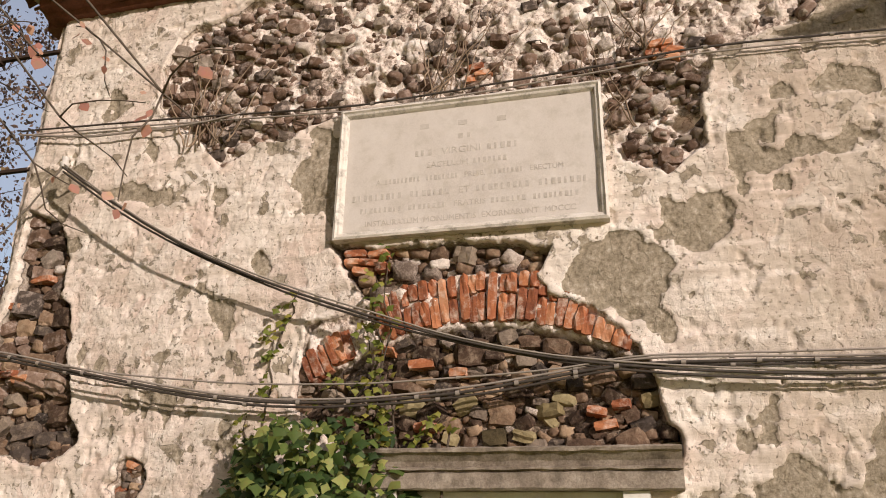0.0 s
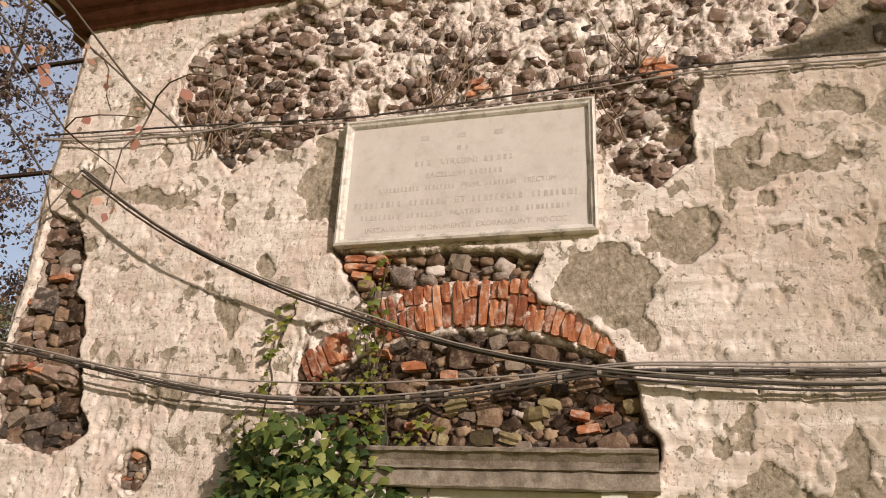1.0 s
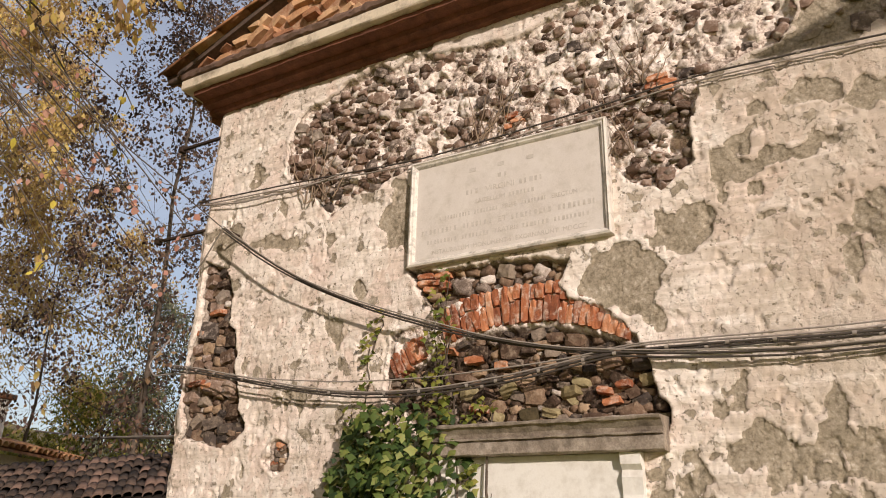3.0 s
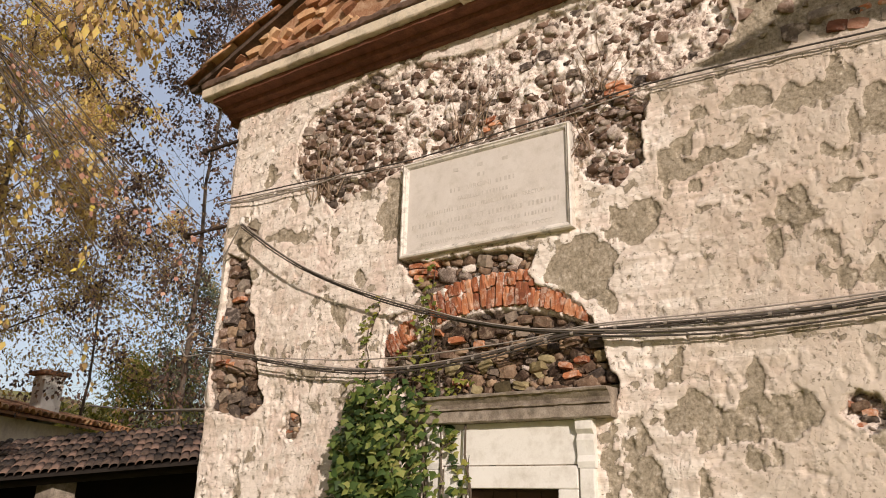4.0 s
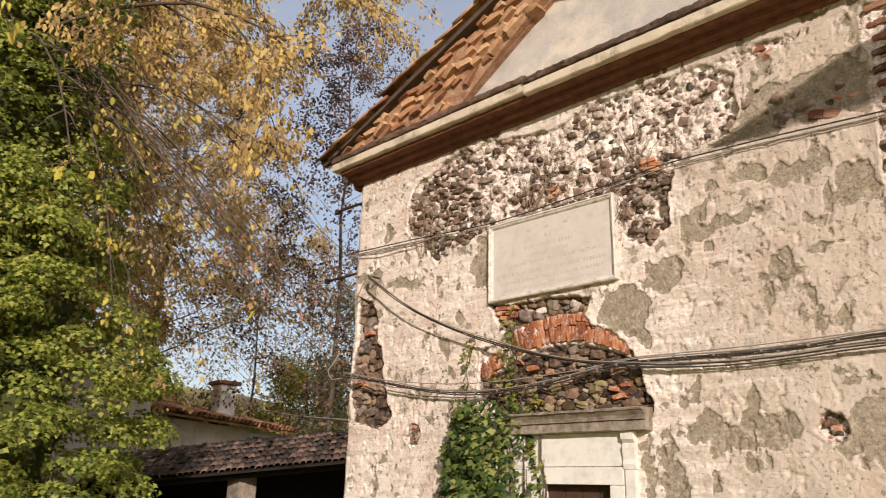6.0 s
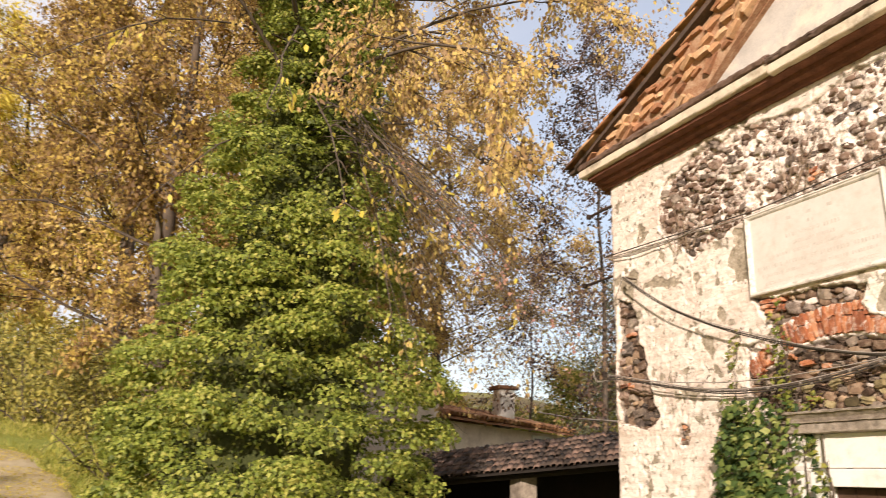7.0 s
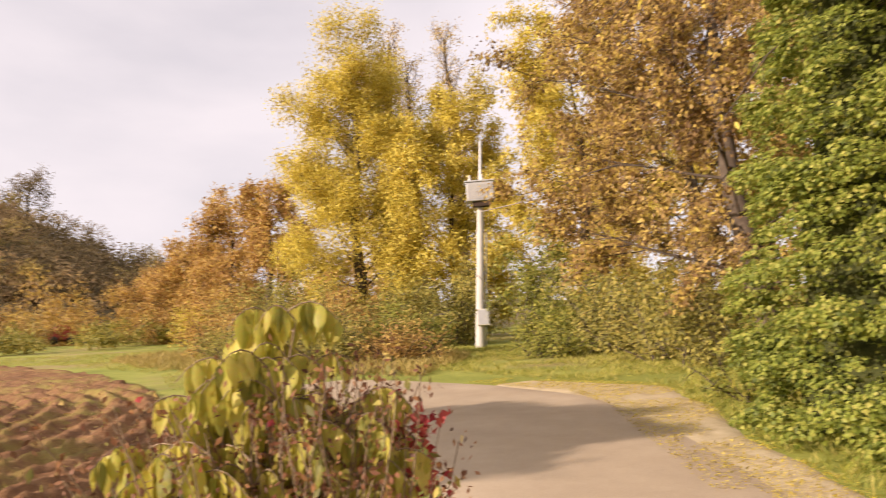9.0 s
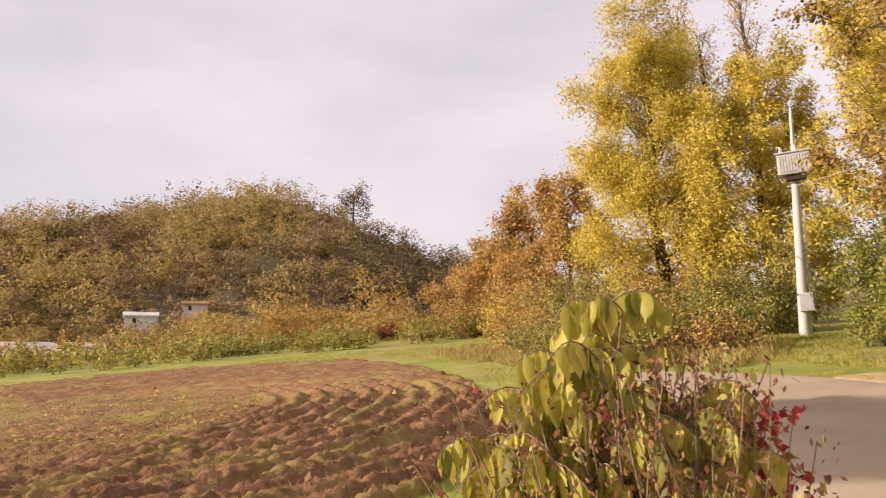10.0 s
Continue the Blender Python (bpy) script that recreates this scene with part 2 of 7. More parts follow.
M["brick"] = rough_mat("old_brick", [(0.15, (0.15, 0.05, 0.03)), (0.42, (0.34, 0.115, 0.05)), (0.62, (0.48, 0.19, 0.085)), (0.88, (0.60, 0.33, 0.19))], 18, 120, 0.008, 0.9, 0.5, stain=((0.66, 0.52, 0.41), 17, 0.85))
M["quoin_brick"] = rough_mat("dark_red_brick", [(0.15, (0.07, 0.035, 0.025)), (0.5, (0.19, 0.075, 0.045)), (0.9, (0.36, 0.19, 0.12))], 12, 90, 0.008, 0.9, 0.6, stain=((0.45, 0.36, 0.28), 14, 0.6))
M["brick_dark"] = rough_mat("sooty_brick", [(0.2, (0.06, 0.028, 0.02)), (0.5, (0.21, 0.085, 0.052)), (0.8, (0.36, 0.18, 0.11))], 10, 70, 0.004, 0.9, 0.4)
M["tile"] = rough_mat("terracotta", [(0.15, (0.13, 0.06, 0.035)), (0.42, (0.36, 0.165, 0.08)), (0.62, (0.52, 0.27, 0.13)), (0.9, (0.68, 0.48, 0.30))], 9, 60, 0.004, 0.88, 0.5, stain=((0.16, 0.14, 0.09), 5, 0.6))
M["old_tile"] = rough_mat("mossy_tile", [(0.15, (0.03, 0.024, 0.02)), (0.5, (0.095, 0.066, 0.05)), (0.85, (0.22, 0.14, 0.105))], 5, 40, 0.004, 0.9, 0.6)
M["marble"] = rough_mat("weathered_marble", [(0.2, (0.43, 0.38, 0.32)), (0.48, (0.60, 0.54, 0.475)), (0.7, (0.68, 0.625, 0.56))], 3.5, 120, 0.0012, 0.6, stain=((0.42, 0.37, 0.29), 9, 0.4))
M["rim"] = rough_mat("marble_rim", [(0.2, (0.42, 0.37, 0.30)), (0.5, (0.66, 0.60, 0.52)), (0.75, (0.80, 0.75, 0.67))], 7, 110, 0.002, 0.65, stain=((0.10, 0.085, 0.06), 11, 0.75))
M["letter"] = rough_mat("letter_paint", [(0.3, (0.40, 0.35, 0.29)), (0.7, (0.62, 0.565, 0.50))], 30, 150, 0.0, 0.8)
M["grey_stone"] = rough_mat("cornice_stone", [(0.25, (0.10, 0.078, 0.058)), (0.48, (0.26, 0.21, 0.16)), (0.7, (0.48, 0.41, 0.33))], 11, 85, 0.008, 0.9, stain=((0.075, 0.058, 0.042), 9, 0.75))
M["white"] = rough_mat("limewash", [(0.2, (0.60, 0.55, 0.47)), (0.5, (0.76, 0.72, 0.65)), (0.8, (0.82, 0.79, 0.73))], 4, 70, 0.002, 0.9, stain=((0.42, 0.36, 0.28), 6, 0.45))
M["cream"] = rough_mat("cream_render", [(0.2, (0.42, 0.34, 0.24)), (0.5, (0.66, 0.56, 0.42)), (0.8, (0.76, 0.67, 0.53))], 3, 60, 0.003, 0.92, stain=((0.16, 0.125, 0.085), 4, 0.7))
M["wood"] = rough_mat("dark_wood", [(0.2, (0.035, 0.02, 0.013)), (0.8, (0.12, 0.065, 0.04))], 5, 60, 0.002, 0.7)
M["iron"] = rough_mat("rusty_iron", [(0.2, (0.03, 0.024, 0.02)), (0.8, (0.11, 0.07, 0.05))], 20, 90, 0.001, 0.7, metal=0.5)
M["rubber"] = rough_mat("cable_black", [(0.2, (0.028, 0.023, 0.020)), (0.8, (0.105, 0.085, 0.068))], 15, 80, 0.0, 0.6)
M["rubber_grey"] = rough_mat("cable_grey", [(0.2, (0.20, 0.17, 0.14)), (0.8, (0.40, 0.345, 0.29))], 15, 80, 0.0, 0.6)
M["ceramic"] = rough_mat("porcelain", [(0.2, (0.5, 0.46, 0.4)), (0.8, (0.7, 0.66, 0.6))], 20, 80, 0.0, 0.3)
M["concrete"] = rough_mat("concrete", [(0.2, (0.42, 0.39, 0.35)), (0.8, (0.62, 0.59, 0.54))], 2, 30, 0.003, 0.85)
M["steel"] = rough_mat("galvanised_steel", [(0.2, (0.34, 0.34, 0.34)), (0.8, (0.55, 0.55, 0.54))], 4, 30, 0.0, 0.5, metal=0.3)
M["bark"] = rough_mat("bark", [(0.2, (0.035, 0.026, 0.019)), (0.5, (0.10, 0.076, 0.055)), (0.8, (0.20, 0.155, 0.115))], 6, 45, 0.01, 0.95)
M["dry"] = rough_mat("dry_vine", [(0.2, (0.14, 0.095, 0.06)), (0.8, (0.34, 0.25, 0.17))], 20, 90, 0.0, 0.9, 0.5)
M["asphalt"] = rough_mat("dusty_asphalt", [(0.25, (0.32, 0.245, 0.165)), (0.5, (0.43, 0.335, 0.23)), (0.75, (0.53, 0.425, 0.30))], 0.8, 60, 0.006, 0.9)
M["litter"] = rough_mat("leaf_litter_soil", [(0.25, (0.30, 0.22, 0.12)), (0.5, (0.54, 0.43, 0.26)), (0.75, (0.70, 0.59, 0.40))], 3, 40, 0.02, 0.95)
M["turf"] = rough_mat("turf", [(0.2, (0.13, 0.125, 0.03)), (0.45, (0.25, 0.275, 0.05)), (0.6, (0.36, 0.36, 0.075)), (0.8, (0.52, 0.42, 0.18))], 0.45, 14, 0.05, 0.95, stain=((0.36, 0.25, 0.12), 0.12, 0.85))
M["scrub_soil"] = rough_mat("scrubby_hillside", [(0.25, (0.075, 0.055, 0.028)), (0.5, (0.15, 0.115, 0.055)), (0.75, (0.25, 0.20, 0.08))], 0.09, 0.9, 0.3, 0.95, stain=((0.33, 0.34, 0.08), 0.03, 0.8))
M["earth"] = rough_mat("ploughed_earth", [(0.28, (0.085, 0.038, 0.020)), (0.5, (0.25, 0.125, 0.058)), (0.70, (0.45, 0.27, 0.125))], 1.8, 30, 0.09, 0.97, stain=((0.36, 0.33, 0.07), 0.6, 0.7))
M["skin_far"] = rough_mat("far_walls", [(0.3, (0.50, 0.39, 0.30)), (0.5, (0.68, 0.57, 0.46)), (0.7, (0.80, 0.71, 0.60))], 1.2, 14, 0.004, 0.9, stain=((0.25, 0.17, 0.12), 0.9, 0.6))
# near-black: the shed's shade put into the colour; also the dark junction box
M["dark"] = rough_mat("dark_case_and_painted_shade", [(0.2, (0.010, 0.008, 0.006)), (0.8, (0.030, 0.022, 0.017))], 3, 30, 0.004, 0.9)
M["red"] = rough_mat("faded_red_paint", [(0.2, (0.28, 0.05, 0.035)), (0.8, (0.42, 0.10, 0.07))], 3, 30, 0.0, 0.6)
M["glass_dark"] = rough_mat("window_glass", [(0.2, (0.02, 0.022, 0.025)), (0.8, (0.05, 0.052, 0.055))], 3, 30, 0.0, 0.45)
M["ivy"] = leaf_mat("ivy_leaf", [(0.05, (0.040, 0.060, 0.013)), (0.35, (0.185, 0.225, 0.038)), (0.62, (0.345, 0.385, 0.070)), (0.95, (0.58, 0.53, 0.14))], 0.44, 0.5)
# very dark green: the shade between the ivy leaves put into the colour
M["ivy_core"] = rough_mat("ivy_gap_shade", [(0.3, (0.022, 0.026, 0.008)), (0.5, (0.050, 0.058, 0.016)), (0.7, (0.10, 0.09, 0.03))], 6, 30, 0.05, 0.95)
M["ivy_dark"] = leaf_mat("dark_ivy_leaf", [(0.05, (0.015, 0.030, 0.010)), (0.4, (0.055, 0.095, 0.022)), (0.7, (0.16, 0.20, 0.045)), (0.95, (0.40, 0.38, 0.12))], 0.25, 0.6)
M["ivy_young"] = leaf_mat("young_ivy_leaf", [(0.05, (0.07, 0.11, 0.02)), (0.5, (0.20, 0.22, 0.04)), (0.95, (0.38, 0.32, 0.07))], 0.35)
M["brown_leaf"] = leaf_mat("autumn_brown_leaf", [(0.05, (0.09, 0.055, 0.034)), (0.28, (0.36, 0.23, 0.115)), (0.50, (0.55, 0.375, 0.145)), (0.72, (0.67, 0.49, 0.15)), (0.95, (0.74, 0.56, 0.16))], 0.40)
M["dusky_leaf"] = leaf_mat("dusky_purple_leaf", [(0.05, (0.030, 0.024, 0.018)), (0.4, (0.085, 0.055, 0.042)), (0.7, (0.20, 0.115, 0.075)), (0.95, (0.40, 0.27, 0.12))], 0.3)
M["grey_leaf"] = leaf_mat("grey_green_leaf", [(0.05, (0.07, 0.085, 0.045)), (0.5, (0.19, 0.20, 0.12)), (0.95, (0.38, 0.37, 0.21))], 0.35)
M["pink_leaf"] = leaf_mat("faded_pink_leaf", [(0.05, (0.30, 0.13, 0.09)), (0.5, (0.52, 0.27, 0.19)), (0.95, (0.62, 0.40, 0.27))], 0.35)
M["russet_leaf"] = leaf_mat("russet_leaf", [(0.05, (0.075, 0.040, 0.022)), (0.35, (0.26, 0.155, 0.062)), (0.62, (0.44, 0.295, 0.090)), (0.8, (0.60, 0.43, 0.10)), (0.95, (0.76, 0.59, 0.13))], 0.38)
M["gold_leaf"] = leaf_mat("golden_leaf", [(0.05, (0.25, 0.185, 0.035)), (0.3, (0.51, 0.395, 0.068)), (0.65, (0.69, 0.555, 0.09)), (0.95, (0.79, 0.68, 0.17))], 0.38)
M["orange_leaf"] = leaf_mat("rusty_leaf", [(0.05, (0.18, 0.09, 0.032)), (0.35, (0.42, 0.24, 0.08)), (0.7, (0.58, 0.38, 0.105)), (0.95, (0.70, 0.53, 0.15))], 0.4)
M["olive_leaf"] = leaf_mat("olive_green_leaf", [(0.05, (0.09, 0.085, 0.025)), (0.4, (0.27, 0.25, 0.06)), (0.75, (0.47, 0.40, 0.095)), (0.95, (0.62, 0.46, 0.14))], 0.38)
M["green_leaf"] = leaf_mat("fresh_green_leaf", [(0.05, (0.08, 0.10, 0.02)), (0.5, (0.26, 0.27, 0.05)), (0.95, (0.52, 0.45, 0.09))], 0.4)
M["hill_leaf"] = leaf_mat("hillside_leaf", [(0.05, (0.24, 0.155, 0.08)), (0.5, (0.37, 0.25, 0.12)), (0.95, (0.48, 0.34, 0.15))], 0.48)
M["hill_olive"] = leaf_mat("hillside_olive_leaf", [(0.05, (0.27, 0.20, 0.07)), (0.5, (0.42, 0.31, 0.10)), (0.95, (0.55, 0.41, 0.13))], 0.48)
M["hill_dark"] = leaf_mat("hillside_dark_leaf", [(0.05, (0.12, 0.088, 0.046)), (0.5, (0.20, 0.145, 0.07)), (0.95, (0.30, 0.215, 0.095))], 0.45)
M["dry_grass"] = leaf_mat("dry_grass_blade", [(0.05, (0.20, 0.15, 0.05)), (0.5, (0.40, 0.31, 0.09)), (0.95, (0.62, 0.48, 0.18))], 0.4)
M["ochre_leaf"] = leaf_mat("ochre_leaf", [(0.05, (0.26, 0.15, 0.05)), (0.5, (0.48, 0.30, 0.085)), (0.95, (0.66, 0.47, 0.11))], 0.45)
M["shrub_leaf"] = leaf_mat("yellowing_shrub_leaf", [(0.05, (0.14, 0.14, 0.03)), (0.35, (0.43, 0.40, 0.075)), (0.7, (0.60, 0.53, 0.11)), (0.95, (0.74, 0.62, 0.20))], 0.45, 0.5)
M["red_leaf"] = leaf_mat("crimson_leaf", [(0.05, (0.20, 0.025, 0.03)), (0.5, (0.40, 0.04, 0.045)), (0.95, (0.58, 0.15, 0.12))], 0.4)
M["withered_leaf"] = leaf_mat("withered_leaf", [(0.05, (0.06, 0.028, 0.018)), (0.5, (0.24, 0.105, 0.055)), (0.95, (0.46, 0.24, 0.11))], 0.35)
M["grass"] = leaf_mat("grass_blade", [(0.05, (0.15, 0.17, 0.03)), (0.5, (0.36, 0.36, 0.06)), (0.95, (0.62, 0.50, 0.17))], 0.4)


# ---- shape helpers ----
def mesh(name, verts, faces, material, smooth=False):
    me = bpy.data.meshes.new(name)
    me.from_pydata([tuple(v) for v in verts], [], [tuple(f) for f in faces])
    me.materials.append(material)
    if smooth:
        me.polygons.foreach_set("use_smooth", [True] * len(me.polygons))
    me.update()
    return me


def fast_mesh(name, V, F, material, smooth=False):
    """Vertices (n, 3) and quads or triangles (m, k) as arrays."""
    me = bpy.data.meshes.new(name)
    k = F.shape[1]
    me.vertices.add(len(V))
    me.vertices.foreach_set("co", np.ascontiguousarray(V, dtype=np.float32).ravel())
    me.loops.add(F.size)
    me.loops.foreach_set("vertex_index", np.ascontiguousarray(F, dtype=np.int32).ravel())
    me.polygons.add(len(F))
    me.polygons.foreach_set("loop_start", np.arange(0, F.size, k, dtype=np.int32))
    me.update(calc_edges=True)
    me.materials.append(material)
    if smooth:
        me.polygons.foreach_set("use_smooth", np.ones(len(F), dtype=bool))
    me.update()
    return me


def part(name, me, parent=None, m=None, label=""):
    ob = new(name, me)
    if parent is not None:
        ob.parent = parent
    if m is not None:
        ob.matrix_basis = m
    return tagged(ob, label)


def thing(name, at, label, category, group="", kind=""):
    ob = new(name)
    ob.location = at
    ob.empty_display_size = 0.1
    return tagged(ob, label, category, group, kind)


def box_mesh(name, lo, hi, material, bevel=0.0):
    bm = bmesh.new()
    bmesh.ops.create_cube(bm, size=1.0)
    for v in bm.verts:
        v.co = Vector([(a + b) / 2 + (b - a) * c for a, b, c in zip(lo, hi, v.co)])
    if bevel:
        bmesh.ops.bevel(bm, geom=bm.edges[:], offset=bevel, segments=2, affect="EDGES", profile=0.6)
    me = bpy.data.meshes.new(name)
    bm.to_mesh(me)
    bm.free()
    me.materials.append(material)
    return me


def extrude_x(name, profile, x0, x1, material, step=0.08, wear=0.003, seed=1):
    """A profile of (y, z) run along x, with slightly uneven edges."""
    rng = np.random.RandomState(seed)
    n = max(2, int((x1 - x0) / step) + 1)
    xs, k = np.linspace(x0, x1, n), len(profile)
    verts, faces = [], []
    for x in xs:
        for y, z in profile:
            verts.append((x, y + rng.uniform(-wear, wear), z + rng.uniform(-wear, wear)))
    for i in range(n - 1):
        for j in range(k):
            a, b = i * k + j, i * k + (j + 1) % k
            faces.append((a, a + k, b + k, b))
    faces.append(tuple(range(k - 1, -1, -1)))
    faces.append(tuple(range((n - 1) * k, n * k)))
    me = mesh(name, verts, faces, material)
    bm = bmesh.new()
    bm.from_mesh(me)
    bmesh.ops.recalc_face_normals(bm, faces=bm.faces[:])
    bm.to_mesh(me)
    bm.free()
    return me


def tube_arrays(paths, sides=6):
    """Round tubes: paths of (points (n, 3), radii (n,)). Returns vertices and quads."""
    V, F, base = [], [], 0
    ang = np.linspace(0, 2 * np.pi, sides, endpoint=False)
    for pts, rad in paths:
        pts = np.asarray(pts, float)
        n = len(pts)
        tan = np.gradient(pts, axis=0)
        tan /= np.linalg.norm(tan, axis=1, keepdims=True) + 1e-9
        ref = np.where(np.abs(tan[:, 2:3]) > 0.9, np.array([[1.0, 0, 0]]), np.array([[0, 0, 1.0]]))
        u = np.cross(tan, ref)
        u /= np.linalg.norm(u, axis=1, keepdims=True) + 1e-9
        v = np.cross(tan, u)
        ring = pts[:, None, :] + (u[:, None, :] * np.cos(ang)[None, :, None] + v[:, None, :] * np.sin(ang)[None, :, None]) * np.asarray(rad)[:, None, None]
        V.append(ring.reshape(-1, 3))
        i, j = np.meshgrid(np.arange(n - 1), np.arange(sides), indexing="ij")
        a, b = base + i * sides + j, base + i * sides + (j + 1) % sides
        F.append(np.stack([a, b, b + sides, a + sides], -1).reshape(-1, 4))
        base += n * sides
    return np.concatenate(V), np.concatenate(F)


def tubes(name, paths, material, sides=6):
    V, F = tube_arrays(paths, sides)
    return fast_mesh(name, V, F, material, True)


TABLE = np.random.RandomState(7).rand(256, 256)


def vnoise(x, y, seed=0):
    x, y = np.asarray(x) + seed * 17.31, np.asarray(y) + seed * 9.73
    i, j = np.floor(x).astype(int), np.floor(y).astype(int)
    f, g = x - i, y - j
    f, g = f * f * (3 - 2 * f), g * g * (3 - 2 * g)
    t = lambda a, b: TABLE[a % 256, b % 256]
    return (t(i, j) * (1 - f) + t(i + 1, j) * f) * (1 - g) + (t(i, j + 1) * (1 - f) + t(i + 1, j + 1) * f) * g


def fbm(x, y, octaves=4, seed=0):
    s, a, q = 0.0, 0.5, 1.0
    for k in range(octaves):
        s = s + a * vnoise(x * q, y * q, seed + k * 3)
        a, q = a * 0.5, q * 2.03
    return s / (1 - 0.5 ** octaves)


def smooth(a, b, x):
    t = np.clip((x - a) / (b - a), 0, 1)
    return t * t * (3 - 2 * t)


def poly_dist(px, pz, poly):
    """Signed distance to a polygon, negative inside."""
    d = np.full(px.shape, 1e9)
    inside = np.zeros(px.shape, bool)
    for (ax, az), (bx, bz) in zip(poly, poly[1:] + poly[:1]):
        ex, ez = bx - ax, bz - az
        t = np.clip(((px - ax) * ex + (pz - az) * ez) / (ex * ex + ez * ez + 1e-12), 0, 1)
        d = np.minimum(d, np.hypot(px - ax - t * ex, pz - az - t * ez))
        if bz != az:
            hit = ((az > pz) != (bz > pz)) & (px < (bx - ax) * (pz - az) / (bz - az) + ax)
            inside ^= hit
    return np.where(inside, -d, d)


def unit(a):
    return a / (np.linalg.norm(a, axis=-1, keepdims=True) + 1e-9)


def leaf_arrays(P, D, N, L, W, lobed=False, fold=0.18, oval=False, single=False):
    """Leaves at P along D with normals N: folded diamonds, or five-pointed ivy leaves."""
    D = unit(D)
    S = unit(np.cross(D, N))
    N = np.cross(S, D)
    L, W = L[:, None], W[:, None]
    n = len(P)
    if single:
        # far off: one skewed triangle a leaf
        shape = [(0.0, 0.0, 0.0), (0.62, 0.62, -fold), (1.15, -0.36, -fold)]
        V = np.stack([P + D * L * a + S * W * b + N * W * c for a, b, c in shape], 1).reshape(-1, 3)
        return V, np.arange(n * 3).reshape(-1, 3)
    if oval:
        # a pointed oval, creased along the midrib and curling at the tip
        shape = [(0.0, 0.0, 0.0), (0.28, 0.46, -fold * 0.8), (0.66, 0.36, -fold * 1.1), (1.0, 0.0, -fold * 1.6), (0.66, -0.36, -fold * 1.1), (0.28, -0.46, -fold * 0.8)]
        V = np.stack([P + D * L * a + S * W * b + N * W * c for a, b, c in shape], 1).reshape(-1, 3)
        F = (np.array([[0, 1, 2], [0, 2, 3], [0, 3, 4], [0, 4, 5]])[None] + (np.arange(n) * 6)[:, None, None]).reshape(-1, 3)
        return V, F
    if lobed:
        # base, lobe, notch, tip, notch, lobe round a raised midrib
        shape = [(0.0, 0.0, 0.0), (0.30, 0.62, -fold), (0.52, 0.34, -fold * 0.4), (1.0, 0.0, 0.0), (0.52, -0.34, -fold * 0.4), (0.30, -0.62, -fold)]
        V = np.stack([P + D * L * a + S * W * b + N * W * c for a, b, c in shape], 1).reshape(-1, 3)
        o = (np.arange(n) * 6)[:, None, None]
        F = (np.array([[0, 1, 2], [0, 2, 3], [0, 3, 4], [0, 4, 5]])[None] + o).reshape(-1, 3)
    else:
        shape = [(0.0, 0.0, 0.0), (0.45, 0.5, -fold), (1.0, 0.0, -fold * 0.8), (0.45, -0.5, -fold)]
        V = np.stack([P + D * L * a + S * W * b + N * W * c for a, b, c in shape], 1).reshape(-1, 3)
        o = (np.arange(n) * 4)[:, None, None]
        F = (np.array([[0, 1, 2], [0, 2, 3]])[None] + o).reshape(-1, 3)
    return V, F


def leaves(name, P, D, N, L, W, material, lobed=False, oval=False, single=False):
    V, F = leaf_arrays(np.asarray(P), np.asarray(D), np.asarray(N), np.asarray(L), np.asarray(W), lobed, 0.18, oval, single)
    return fast_mesh(name, V, F, material)


# ---- ground ----
def ground_z(x, y):
    """The hillside rises away from the road's near end; the chapel yard lies lower; a wooded hill closes the valley."""
    x, y = np.asarray(x, float), np.asarray(y, float)
    dx, dy = 3.9 - x, -2.2 - y
    d = np.hypot(dx, dy) + 1e-6
    k = np.minimum(1.0, 62.0 / d)
    z = 0.1255 * dx * k + 0.061 * dy * k
    z = np.maximum(z, -2.5)
    yard = smooth(0.9, 2.9, y) * smooth(14, 9, x) * smooth(-26, -14, x)
    z = z * (1 - yard) + (-0.32 + 0.02 * np.maximum(0, -4 - x)) * yard
    az = np.degrees(np.arctan2(-dy, -dx))
    el = np.interp(az, [-180, -150, -139, -136, -131, -126, -118, -108, -90, -60], [7.0, 8.5, 10.6, 12.2, 14.2, 15.6, 13.8, 12.4, 11, 0])
    el = np.where(az > 0, np.interp(az, [120, 150, 180], [0, 6, 7]), el)
    hill = 165 * np.tan(np.radians(el)) + 1.6
    far = smooth(70, 165, d)
    z = z * (1 - far) + hill * far
    return z + 0.05 * (fbm(x * 0.35, y * 0.35, 3, 5) - 0.5) * smooth(4, 12, d) + 1.4 * (fbm(x * 0.03, y * 0.03, 3, 8) - 0.5) * smooth(60, 120, d)


rr = np.concatenate([[0.001], np.arange(0.6, 30, 0.6), np.arange(30, 70, 2.0), np.arange(70, 200, 6.0), [230, 300, 500, 900, 1600, 3000]])
aa = np.linspace(0, 2 * np.pi, 220, endpoint=False)
R_, A_ = np.meshgrid(rr, aa, indexing="ij")
GX, GY = 0.5 + R_ * np.cos(A_), -2.0 + R_ * np.sin(A_)
GV = np.stack([GX, GY, ground_z(GX, GY)], -1).reshape(-1, 3)
i_, j_ = np.meshgrid(np.arange(len(rr) - 1), np.arange(len(aa)), indexing="ij")
g_a, g_b = i_ * len(aa) + j_, i_ * len(aa) + (j_ + 1) % len(aa)
GF = np.stack([g_a, g_a + len(aa), g_b + len(aa), g_b], -1).reshape(-1, 4)
ground = part("ground", fast_mesh("ground", GV, GF, M["turf"], True))
ground.data.materials.append(M["scrub_soil"])
face_d = np.hypot(GX - 3.9, GY + 2.2)[:-1].ravel()
ground.data.polygons.foreach_set("material_index", (face_d > 74).astype(np.int32))
